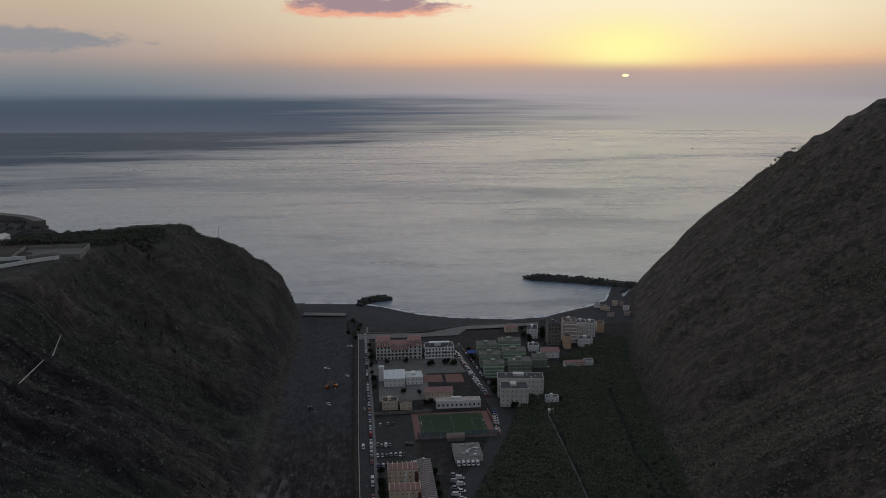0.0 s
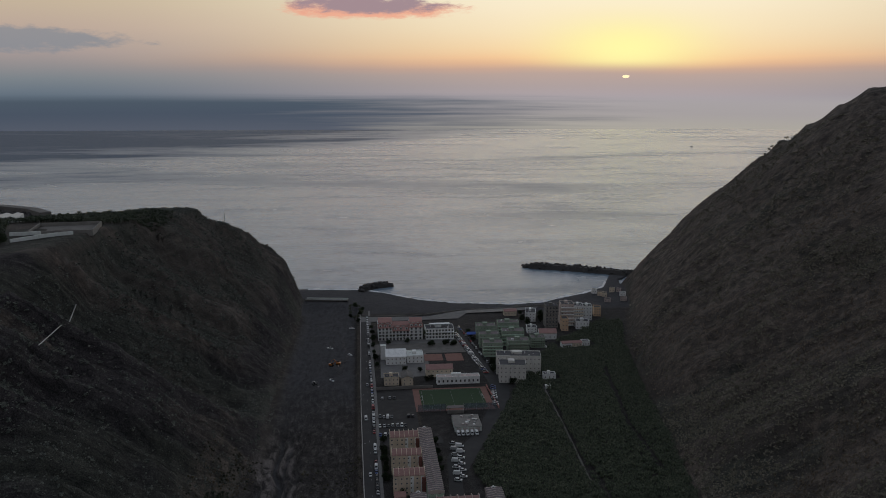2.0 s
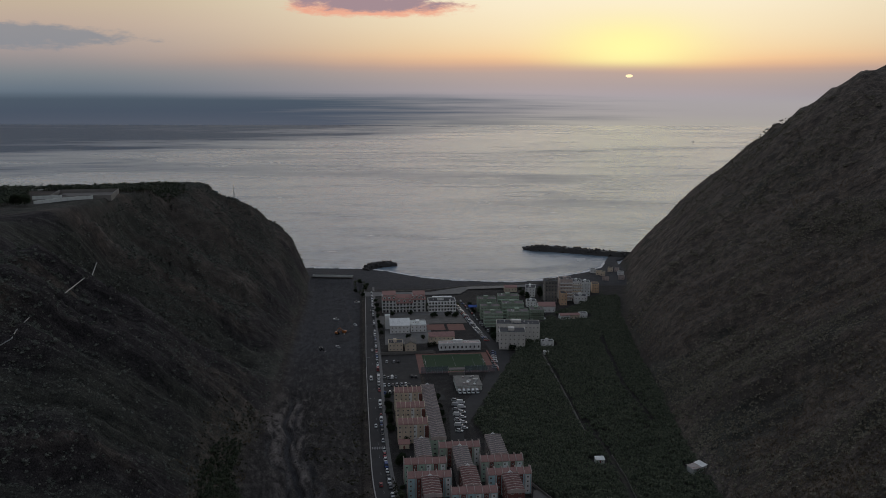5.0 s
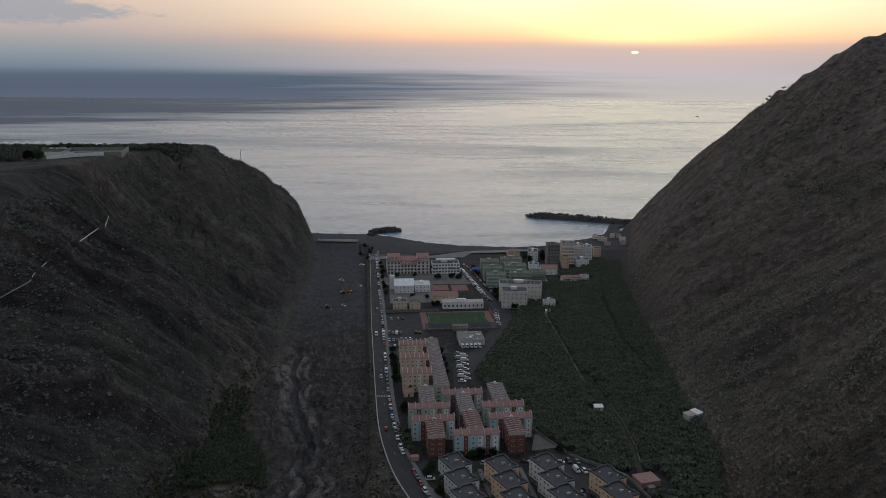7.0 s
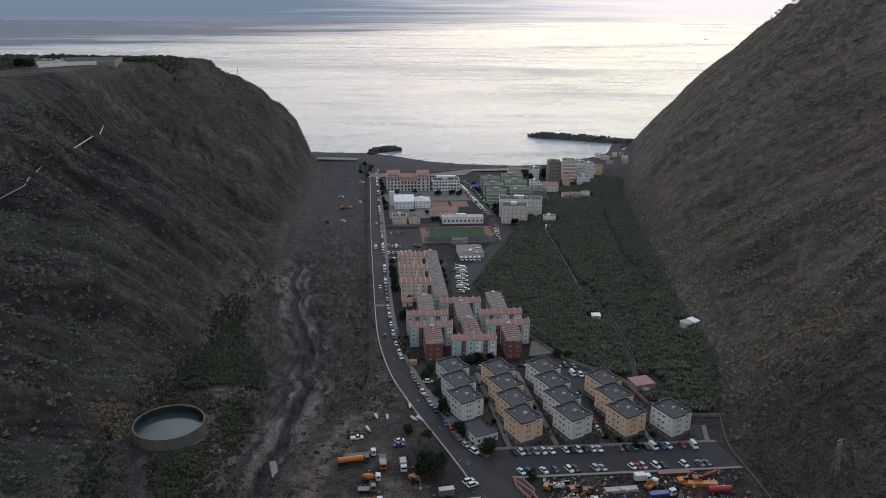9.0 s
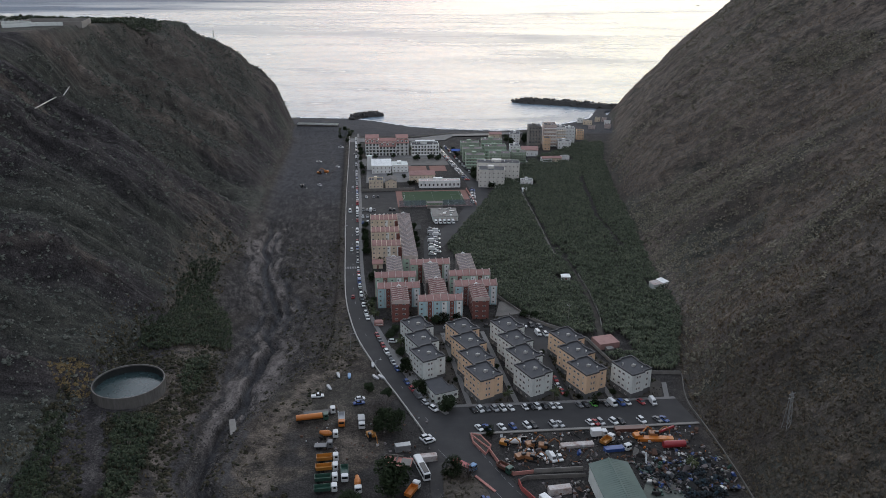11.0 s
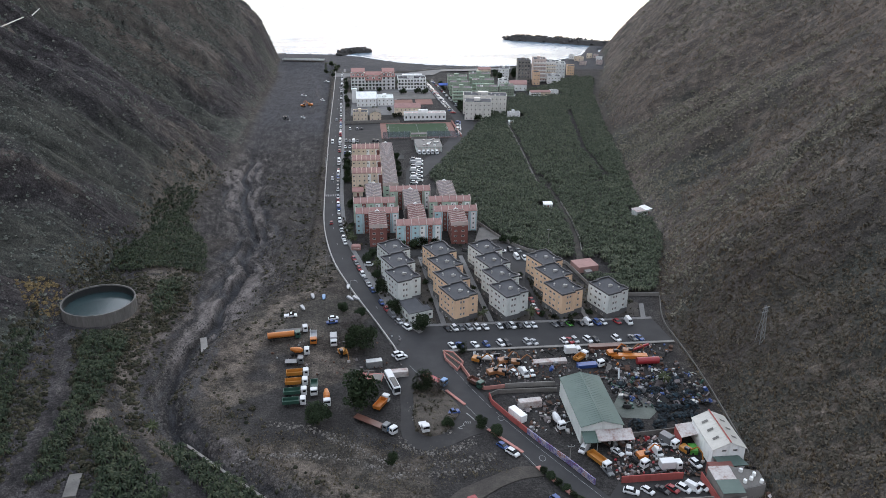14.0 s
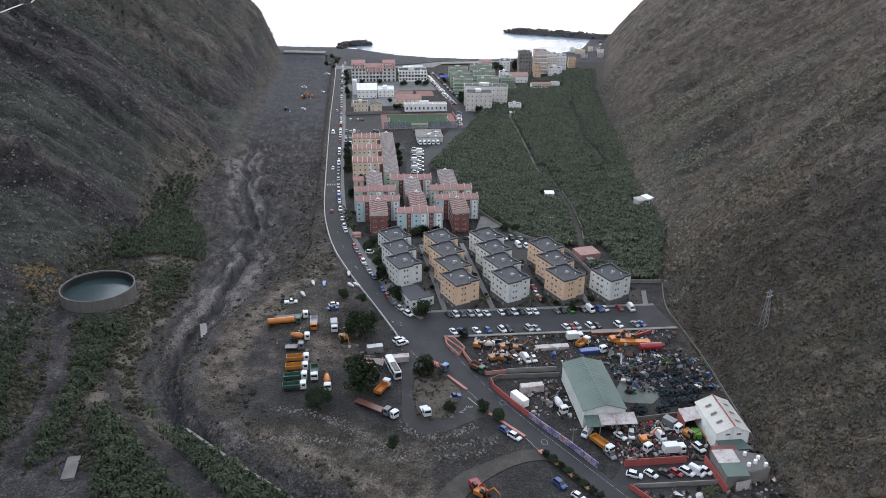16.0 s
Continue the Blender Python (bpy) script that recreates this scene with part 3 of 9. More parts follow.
def build_sea():
    xs = [-4700, -2500, -1200, -600, 0, 600, 1200, 2500, 4700]
    ys = [600, 900, 1500, 2500, 3500, 4600]
    verts = [(x * (0.35 + 0.65 * min(1, max(0, (5000 - y) / 2200))) if y > 3000 else x, y, 0.0) for y in ys for x in xs]
    w = len(xs)
    faces = [(j * w + i, j * w + i + 1, (j + 1) * w + i + 1, (j + 1) * w + i) for j in range(len(ys) - 1) for i in range(w - 1)]
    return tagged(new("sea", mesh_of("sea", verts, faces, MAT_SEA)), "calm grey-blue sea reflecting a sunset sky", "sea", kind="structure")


build_sea()


# ---------------------------------------------------------------- building kit
class Geo:
    """Gathers corners and faces of one mesh."""

    def __init__(self):
        self.v, self.f, self.m = [], [], []

    def add(self, verts, faces, mi=0):
        k = len(self.v)
        self.v.extend(tuple(p) for p in verts)
        self.f.extend(tuple(i + k for i in face) for face in faces)
        self.m.extend([mi] * len(faces))
        return self

    def prism(self, poly, z0, z1, mi=0, inset=0.0):
        n = len(poly)
        cx, cy = sum(p[0] for p in poly) / n, sum(p[1] for p in poly) / n
        top = [(cx + (x - cx) * (1 - inset), cy + (y - cy) * (1 - inset)) for x, y in poly]
        verts = [(x, y, z0) for x, y in poly] + [(x, y, z1) for x, y in top]
        faces = [tuple(range(n, 2 * n)), tuple(range(n - 1, -1, -1))]
        faces += [(i, (i + 1) % n, n + (i + 1) % n, n + i) for i in range(n)]
        return self.add(verts, faces, mi)

    def box(self, x0, x1, y0, y1, z0, z1, mi=0, inset=0.0):
        return self.prism([(x0, y0), (x1, y0), (x1, y1), (x0, y1)], z0, z1, mi, inset)

    def bevelled(self, x0, x1, y0, y1, z0, z1, b, mi=0):
        """A box with its upright and upper edges cut."""
        def ring(k):
            return [(x0 + b + k, y0 + k), (x1 - b - k, y0 + k), (x1 - k, y0 + b + k), (x1 - k, y1 - b - k), (x1 - b - k, y1 - k), (x0 + b + k, y1 - k), (x0 + k, y1 - b - k), (x0 + k, y0 + b + k)]
        low, high = ring(0.0), ring(b * 0.7)
        verts = [(x, y, z0) for x, y in low] + [(x, y, z1 - b) for x, y in low] + [(x, y, z1) for x, y in high]
        faces = [tuple(range(7, -1, -1)), tuple(range(16, 24))]
        for k in (0, 8):
            faces += [(k + i, k + (i + 1) % 8, k + 8 + (i + 1) % 8, k + 8 + i) for i in range(8)]
        return self.add(verts, faces, mi)

    def rod(self, a, b, r0, r1=None, n=6, mi=0):
        a, b = Vector(a), Vector(b)
        r1 = r0 if r1 is None else r1
        w = (b - a).normalized()
        u = w.orthogonal().normalized()
        q = w.cross(u)
        verts = []
        for p, r in ((a, r0), (b, r1)):
            verts += [p + r * (math.cos(t) * u + math.sin(t) * q) for t in (2 * math.pi * i / n for i in range(n))]
        faces = [(i, (i + 1) % n, n + (i + 1) % n, n + i) for i in range(n)] + [tuple(range(n - 1, -1, -1)), tuple(range(n, 2 * n))]
        return self.add(verts, faces, mi)

    def ring(self, cx, cy, r0, r1, z0, z1, n=24, mi=0):
        """A hollow drum with walls from radius r0 to r1."""
        verts = [(cx + r * math.cos(t), cy + r * math.sin(t), z) for r, z in ((r1, z0), (r1, z1), (r0, z1), (r0, z0)) for t in (2 * math.pi * i / n for i in range(n))]
        faces = []
        for k in range(4):
            a, b = k * n, (k + 1) % 4 * n
            faces += [(a + i, a + (i + 1) % n, b + (i + 1) % n, b + i) for i in range(n)]
        return self.add(verts, faces, mi)

    def gable(self, x0, x1, y0, y1, z0, z1, along="x", over=0.0, thick=0.18, mi=0):
        """A pitched roof with thickness; its ridge runs along x or y."""
        x0, x1, y0, y1 = x0 - over, x1 + over, y0 - over, y1 + over
        if along == "x":
            my = (y0 + y1) / 2
            prof = [(y0, z0), (my, z1), (y1, z0), (y1, z0 + thick), (my, z1 + thick), (y0, z0 + thick)]
            verts = [(x, p, z) for x in (x0, x1) for p, z in prof]
        else:
            mx = (x0 + x1) / 2
            prof = [(x0, z0), (mx, z1), (x1, z0), (x1, z0 + thick), (mx, z1 + thick), (x0, z0 + thick)]
            verts = [(p, y, z) for y in (y1, y0) for p, z in prof]
        faces = [(i, i + 6, (i + 1) % 6 + 6, (i + 1) % 6) for i in range(6)] + [(0, 1, 4, 5), (1, 2, 3, 4), (11, 10, 7, 6), (10, 9, 8, 7)]
        return self.add(verts, faces, mi)

    def mesh(self, name, *mats):
        me = mesh_of(name, self.v, self.f)
        for m in mats:
            me.materials.append(m)
        if len(mats) > 1:
            me.polygons.foreach_set("material_index", self.m)
        bm = bmesh.new()
        bm.from_mesh(me)
        bmesh.ops.recalc_face_normals(bm, faces=bm.faces)
        bm.to_mesh(me)
        bm.free()
        return me


def thing(name, label, category, m, group=""):
    ob = new(name)
    ob.empty_display_size = 0.5
    ob.matrix_basis = m
    return tagged(ob, label, category, group)


def part(name, geo, mat, parent, label="", m=None):
    """Links a mesh as one part under a thing or a part."""
    me = geo
    if isinstance(geo, Geo):
        me = geo.mesh(name, *(mat if isinstance(mat, (list, tuple)) else [mat]))
    ob = new(name, me)
    ob.parent = parent
    if m is not None:
        ob.matrix_basis = m
    if label:
        ob["label"] = label
    return ob


def vz(y, lift=0.0):
    return float(valley(np.array(y, float))) + lift


def sheet(name, poly, mat, lift, label, category="", thick=0.3, kind="structure"):
    """A flat piece of paving that lies on the valley floor."""
    g = Geo()
    n = len(poly)
    top = [(x, y, vz(y, lift)) for x, y in poly]
    low = [(x, y, vz(y, lift - thick)) for x, y in poly]
    g.add(top + low, [tuple(range(n))] + [(i, n + i, n + (i + 1) % n, (i + 1) % n) for i in range(n)])
    return tagged(new(name, g.mesh(name, mat)), label, category, kind=kind)


def wall_along(g, pts, low, high, thick, mi=0):
    """Wall with a mitred line, from low to high over the valley floor."""
    n = len(pts)
    sides = []
    for i, (x, y) in enumerate(pts):
        a, b = pts[max(0, i - 1)], pts[min(n - 1, i + 1)]
        dx, dy = b[0] - a[0], b[1] - a[1]
        k = math.hypot(dx, dy)
        sides.append((-dy / k * thick / 2, dx / k * thick / 2))
    verts = []
    for (x, y), (u, v) in zip(pts, sides):
        z = vz(y)
        verts += [(x + u, y + v, z + low), (x + u, y + v, z + high), (x - u, y - v, z + high), (x - u, y - v, z + low)]
    faces = [(0, 1, 2, 3), tuple(4 * (n - 1) + i for i in (3, 2, 1, 0))]
    for i in range(n - 1):
        a = 4 * i
        faces += [(a + k, a + 4 + k, a + 4 + (k + 1) % 4, a + (k + 1) % 4) for k in range(4)]
    return g.add(verts, faces, mi)


def dense(pts, step):
    out = []
    for a, b in zip(pts, pts[1:]):
        k = max(1, int(math.hypot(b[0] - a[0], b[1] - a[1]) / step))
        out += [(a[0] + (b[0] - a[0]) * i / k, a[1] + (b[1] - a[1]) * i / k) for i in range(k)]
    return out + [pts[-1]]


def rounded(pts, times=2):
    """Cuts the corners of a line."""
    for _ in range(times):
        out = [pts[0]]
        for a, b in zip(pts, pts[1:]):
            out += [(0.75 * a[0] + 0.25 * b[0], 0.75 * a[1] + 0.25 * b[1]), (0.25 * a[0] + 0.75 * b[0], 0.25 * a[1] + 0.75 * b[1])]
        pts = out + [pts[-1]]
    return pts


def offset(pts, d):
    """The line moved d metres to its right."""
    out = []
    for i, (x, y) in enumerate(pts):
        a, b = pts[max(0, i - 1)], pts[min(len(pts) - 1, i + 1)]
        dx, dy = b[0] - a[0], b[1] - a[1]
        k = math.hypot(dx, dy)
        out.append((x + dy / k * d, y - dx / k * d))
    return out


def plain(name, colour, rough=0.7, metal=0.0, spec=0.4, size=1.5, spread=0.22):
    a = tuple(c * (1 - spread) for c in colour)
    b = tuple(min(1, c * (1 + spread)) for c in colour)
    return material(name, [a, b], size, size / 6, rough, 0.1, 0.01, metal, 0.0, spec)


def painted(name, colour, size=2.5):
    """Rendered and painted wall with rain streaks and stains."""
    dark = tuple(c * 0.72 for c in colour)
    light = tuple(min(1, c * 1.08) for c in colour)
    return material(name, [dark, colour, light], size, 0.7, 0.9, 0.15, 0.01, streak=(1, 1, 0.3))


M_WHITE = painted("white_render", (0.82, 0.83, 0.81))
M_PALE = painted("pale_green_white_render", (0.62, 0.65, 0.62))
M_CREAM = painted("cream_render", (0.7, 0.6, 0.47))
M_OCHRE = painted("ochre_render", (0.69, 0.49, 0.33))
M_TEAL = painted("pale_blue_render", (0.45, 0.64, 0.67))
M_GREEN = painted("pale_green_render", (0.42, 0.53, 0.43))
M_BRICK = painted("brick_red_render", (0.2, 0.085, 0.072))
M_MAROON = painted("maroon_tile", (0.16, 0.085, 0.078))
M_PINKROOF = painted("faded_pink_tile", (0.33, 0.2, 0.18))
M_PALEPINK = painted("pale_pink_render", (0.5, 0.42, 0.39))
M_GREYROOF = painted("weathered_brown_roof", (0.17, 0.15, 0.148))
M_TERRA = painted("terracotta_tile", (0.34, 0.195, 0.172))
M_BITUMEN = material("bitumen_roof", [(0.048, 0.05, 0.055), (0.078, 0.08, 0.086)], 3.0, 0.5, 0.85, 0.15, 0.01)
M_CAP = plain("parapet_cap", (0.075, 0.075, 0.078), 0.8)
M_PLINTH = painted("grey_plinth", (0.12, 0.12, 0.12))
M_GLASS = material("window_glass", [(0.04, 0.045, 0.05), (0.14, 0.145, 0.15)], 1.5, 0.3, 0.25, 0.0, spec=0.6, vary=0.4)
M_FRAME = plain("window_frame", (0.4, 0.39, 0.37), 0.6)
M_SHUTTER = plain("pale_shutter", (0.5, 0.46, 0.42), 0.7)
M_METAL = plain("galvanised_metal", (0.35, 0.36, 0.36), 0.45, 0.6)
M_REDWALL = painted("red_painted_wall", (0.33, 0.085, 0.075), 1.6)
M_PINKWALL = painted("faded_salmon_paint", (0.42, 0.2, 0.17), 1.6)
M_SOIL = material("dry_soil", [(0.03, 0.027, 0.024), (0.055, 0.049, 0.043), (0.09, 0.08, 0.068)], 4.0, 0.5, 0.95, 0.6, 0.15)
M_LINE = material("road_paint", [(0.12, 0.12, 0.12), (0.34, 0.34, 0.335)], 2.0, 0.4, 0.8, 0.0)
M_SHEETGREEN = material("green_sheet_metal", [(0.058, 0.095, 0.08), (0.098, 0.138, 0.12)], 5.0, 0.6, 0.55, 0.1, 0.01, spec=0.4)
M_SHEETWHITE = material("white_sheet_metal", [(0.4, 0.385, 0.34), (0.54, 0.52, 0.47)], 5.0, 0.6, 0.5, 0.1, 0.01, spec=0.4)
M_RUSTY = material("rust_stained_sheet", [(0.2, 0.09, 0.06), (0.42, 0.38, 0.36), (0.55, 0.54, 0.53)], 3.0, 0.7, 0.7, 0.2, 0.02)
M_TURF = material("artificial_turf", [(0.022, 0.047, 0.02), (0.036, 0.066, 0.03)], 7.0, 0.6, 0.9, 0.1, 0.01)
M_CLAY = material("red_court", [(0.17, 0.088, 0.074), (0.25, 0.135, 0.11)], 5.0, 0.6, 0.9, 0.1, 0.01)
M_BLUENET = material("blue_net", [(0.12, 0.16, 0.2), (0.2, 0.24, 0.28)], 2.0, 0.4, 0.8, 0.0)
_t = M_BLUENET.node_tree
_mix, _clear = _t.nodes.new("ShaderNodeMixShader"), _t.nodes.new("ShaderNodeBsdfTransparent")
_mix.inputs[0].default_value = 0.45
_out = next(q for q in _t.nodes if q.type == "OUTPUT_MATERIAL")
_t.links.new(next(q for q in _t.nodes if q.type == "BSDF_PRINCIPLED").outputs[0], _mix.inputs[2])
_t.links.new(_clear.outputs[0], _mix.inputs[1])
_t.links.new(_mix.outputs[0], _out.inputs[0])


MESHES = {}


def window_mesh(w, h, frame_mat=None):
    key = ("window", w, h, frame_mat.name if frame_mat else "")
    if key not in MESHES:
        g = Geo()
        t = 0.1
        def loop(k, y):
            return [(-w / 2 + k, y, k), (w / 2 - k, y, k), (w / 2 - k, y, h - k), (-w / 2 + k, y, h - k)]
        verts = loop(0, 0.02) + loop(0, -0.08) + loop(t, -0.08) + loop(t, -0.02)
        for k in (0, 4, 8):
            g.f.extend((k + i, k + (i + 1) % 4, k + 4 + (i + 1) % 4, k + 4 + i) for i in range(4))
            g.m.extend([0] * 4)
        g.f.append((12, 13, 14, 15))
        g.m.append(1)
        g.v = verts
        MESHES[key] = g.mesh("window", frame_mat or M_SHUTTER, M_GLASS)
    return MESHES[key]


def window(parent, x, y, z, rz, w=1.2, h=1.2, frame_mat=None):
    return part("window", window_mesh(w, h, frame_mat), None, parent, m=pose(x, y, z, 0, 0, rz))


def outline(poly, t):
    """A closed polygon drawn in by t metres."""
    n = len(poly)
    out = []
    for i in range(n):
        (ax, ay), (bx, by), (cx, cy) = poly[i - 1], poly[i], poly[(i + 1) % n]
        e1, e2 = Vector((bx - ax, by - ay)).normalized(), Vector((cx - bx, cy - by)).normalized()
        n1, n2 = Vector((-e1.y, e1.x)), Vector((-e2.y, e2.x))
        k = n1 + n2
        k *= t / max(0.2, k.dot(n1))
        out.append((bx + k.x, by + k.y))
    return out


def parapet(g, poly, z0, z1, t, mi=0):
    inner = outline(poly, t)
    n = len(poly)
    verts = [(x, y, z) for p, z in ((poly, z0), (poly, z1), (inner, z1), (inner, z0)) for x, y in p]
    for k in range(4):
        a, b = k * n, (k + 1) % 4 * n
        g.f.extend(tuple(len(g.v) + q for q in (a + i, a + (i + 1) % n, b + (i + 1) % n, b + i)) for i in range(n))
        g.m.extend([mi] * n)
    g.v.extend(verts)
    return g


# ---------------------------------------------------------------- roads and paving
ROAD_L = rounded([(-4, 752), (-3.6, 700), (-3.5, 618), (-4, 518), (-3.2, 430), (-2.5, 363), (-1.8, 327), (0, 303), (4, 275), (9, 256), (15, 236), (22, 215), (28.5, 194)])
ROAD_R = rounded([(3.5, 752), (4, 617), (5.2, 518), (5.2, 443), (5.4, 373), (7, 327), (10, 295), (15, 274), (19, 255), (25, 232), (31, 214), (38, 203.5)])
LOW_L = rounded([(30, 186), (36, 172), (43.5, 163), (49.5, 154), (54, 141), (63, 128), (65.5, 121), (78, 100), (92, 76), (118, 40)])
LOW_R = rounded([(45.5, 190), (52, 171), (58, 155), (69, 133), (81, 111.5), (95, 86), (122, 44)])

sheet("road_1", ROAD_L + ROAD_R[::-1], MAT_ASPHALT, 0.10, "dark asphalt avenue along the dry river", "road")
sheet("road_2", [(28.5, 194), (38, 203.5), (45.5, 190)] + LOW_R[1:] + LOW_L[::-1], MAT_ASPHALT, 0.104, "dark asphalt road past scrap yards", "road")
sheet("road_3", [(38, 203.5), (41, 208.6), (131, 207.6), (133, 190), (45.5, 190)], MAT_ASPHALT, 0.108, "asphalt street with parking bays", "road")
LOOP_OUT = rounded([(30, 186), (28.6, 167), (28.4, 151), (27.4, 142), (29.5, 134.6), (34.5, 131.5), (41.5, 133.2), (49.0, 138.0), (55, 140)])
sheet("road_4", LOOP_OUT + [(50, 153), (43.5, 163), (36, 172)], MAT_OLD_ASPHALT, 0.112, "worn asphalt turning loop", "road")
sheet("road_5", rounded([(84.5, 207.7), (83.5, 240), (82, 270), (79, 290)]) + rounded([(94, 287), (96.5, 262), (90, 258), (88.5, 240), (89, 207.7)]), MAT_ASPHALT, 0.1, "narrow asphalt lane beside apartment blocks", "road")
sheet("road_6", rounded([(76, 690), (81, 640), (86.5, 580), (91, 540), (89, 512), (77, 470), (60, 432), (46, 420), (44, 385), (40, 352)]) + rounded([(50, 352), (50.5, 384), (56, 396), (78, 450), (100, 500), (106, 540), (99, 560), (95, 585), (89, 650), (86, 690)]), MAT_ASPHALT, 0.1, "asphalt side street with parked cars", "road")
sheet("road_7", [(5.2, 444), (33, 444), (33, 527), (5.4, 523)], MAT_OLD_ASPHALT, 0.09, "asphalt car park beside the pitch", "car park")
sheet("road_8", [(5.2, 434), (46, 434), (46, 443.5), (5.2, 443.5)], MAT_ASPHALT, 0.095, "asphalt cross street", "road")
sheet("road_9", rounded([(10, 296), (16, 287), (30, 283.5), (84, 284)]) + [(84, 278), (30, 277.5), (15, 275.5)], MAT_OLD_ASPHALT, 0.09, "short asphalt access lane", "road")
sheet("road_10", [(78, 100), (92, 76), (118, 40), (135, 70), (130, 113), (88, 113.2)], MAT_OLD_ASPHALT, 0.09, "oily asphalt yard entrance", "yard")
sheet("road_11", rounded([(66, 122), (60.3, 122.5), (49.7, 117.5), (41.3, 113.5), (34, 104), (28, 92)]) + rounded([(36, 90), (41, 103), (50, 111.5), (60, 117), (67.5, 117.5)]), M_SOIL, 0.2, "dusty track off the road", "track", thick=0.6)
# pavements with kerbs
sheet("pavement_1", [(x + 0.05, y) for x, y in ROAD_R] + offset(ROAD_R, -2.0)[::-1], MAT_PAVING, 0.24, "grey paved footway with kerb", "pavement")
sheet("pavement_2", [(41, 208.7), (131, 207.7), (131, 209.4), (41, 210.6)], MAT_PAVING, 0.24, "grey paved footway with kerb", "pavement")
sheet("pavement_3", [(45.6, 188.6), (133, 188.6), (133, 189.9), (45.6, 189.9)], MAT_CONCRETE, 0.5, "pale concrete kerb wall above scrap yard", "kerb")
for i, xx in enumerate((47.2, 66.0, 104.5)):
    sheet("pavement_%d" % (4 + i), [(xx, 210.7), (xx + 2.0, 210.7), (xx - 2.2, 276), (xx - 4.2, 276)], MAT_PAVING, 0.2, "straight paved path between apartment blocks", "path")
sheet("pavement_7", [(127, 209.5), (129, 209.5), (132, 221), (130, 221)], MAT_PAVING, 0.2, "paved path", "path")
sheet("pavement_8", [(20, 262), (28, 243), (30, 232), (44, 212), (41, 210.7), (36.5, 206), (31, 217), (25, 235), (19.6, 256.5)], MAT_PAVING, 0.2, "paved forecourt with planting", "path")
sheet("pavement_9", [(6, 640), (80, 640), (84, 612), (6, 612)], MAT_DARK_CONCRETE, 0.08, "grey paved school yard", "yard")
sheet("pavement_10", [(-6, 712), (90, 716), (100, 735), (170, 742), (176, 752), (96, 745), (60, 726), (-6, 730)], MAT_PAVING, 0.2, "paved beach promenade", "promenade")
sheet("pavement_11", [(100, 735), (150, 738), (150, 752), (100, 748)], MAT_CONCRETE, 0.25, "pale paved beach promenade", "promenade")


def road_marks():
    g = Geo()

    def dash(x, y, ang, length, wide):
        c, s = math.cos(ang), math.sin(ang)
        q = [(x + c * u - s * v, y + s * u + c * v) for u, v in ((-length / 2, -wide / 2), (length / 2, -wide / 2), (length / 2, wide / 2), (-length / 2, wide / 2))]
        g.add([(a, b, vz(b, 0.118)) for a, b in q], [(0, 1, 2, 3)])

    line_pts = offset(dense(ROAD_L, 3.2), -4.2)
    for a, b in list(zip(line_pts, line_pts[1:]))[::5]:
        dash((a[0] + b[0]) / 2, (a[1] + b[1]) / 2, math.atan2(b[1] - a[1], b[0] - a[0]), 2.6, 0.16)
    for pts, d in ((LOW_R, 1.6), (LOW_L, -0.7)):
        e = offset(dense(pts, 3), d)
        for a, b in zip(e[3:], e[4:]):
            dash((a[0] + b[0]) / 2, (a[1] + b[1]) / 2, math.atan2(b[1] - a[1], b[0] - a[0]), 3.1, 0.12)
    for i in range(9):                                   # crossing
        dash(-2.6 + i * 0.95, 366, math.radians(90), 3.2, 0.5)
    dash(50.5, 148, math.radians(-62), 5.0, 0.4)         # stop line
    for u in (-0.8, -0.25, 0.3, 0.85):                   # worn word at the junction
        dash(49.0 + u, 145.2 - 0.2 * u, math.radians(70), 1.1, 0.22)
    dash(46.6, 143.2, math.radians(35), 2.6, 0.25)
    dash(47.6, 144.2, math.radians(100), 1.2, 0.25)
    dash(46.4, 142.2, math.radians(170), 1.2, 0.25)
    for cx, cy in ((59.8, 146.5), (68.6, 125.5)):        # round speed marks
        for i in range(14):
            t = 2 * math.pi * i / 14
            dash(cx + 0.9 * math.cos(t), cy + 1.3 * math.sin(t), t + math.pi / 2, 0.5, 0.14)
    tagged(new("road_marking", g.mesh("road_marking", M_LINE)), "faded white painted lane and bay markings", "road marking", kind="structure")


road_marks()

# retaining wall of the river, with its parapet
MAT_PARAPET = material("pale_parapet_concrete", [(0.22, 0.212, 0.2), (0.36, 0.35, 0.33), (0.48, 0.465, 0.44)], 5.0, 0.5, 0.9, 0.3, 0.02)
g = Geo()
wall_along(g, offset(ROAD_L, 0.3)[:40], -4.2, 0.85, 0.5)
retaining = new("retaining_wall", g.mesh("retaining_wall", MAT_PARAPET))
tagged(retaining, "pale concrete river wall with low parapet", "retaining wall", kind="structure")
g = Geo()
wall_along(g, offset(ROAD_L, 0.3)[39:] + [(29.2, 189.5), (31.0, 189.0)], -0.6, 0.75, 0.45)
tagged(new("parapet_wall", g.mesh("parapet_wall", MAT_PARAPET)), "low pale concrete parapet beside the road", "parapet", kind="structure")
g = Geo()
wall_along(g, rounded([(-4.6, 330), (-5.5, 300), (-4.5, 278), (-2.2, 262), (1.0, 252)]), -2.6, -1.0, 0.5)
tagged(new("old_river_wall", g.mesh("old_river_wall", MAT_DARK_CONCRETE)), "old stained concrete wall below the road", "wall", kind="structure")


# ---------------------------------------------------------------- stepped apartment blocks
BLOCK = [(0, 0), (6.4, 0), (6.4, 0.9), (10.8, 0.9), (10.8, 4.2), (10.2, 4.2), (10.2, 8.6), (10.8, 8.6), (10.8, 13.4), (4.5, 13.4), (4.5, 12.6), (0, 12.6)]


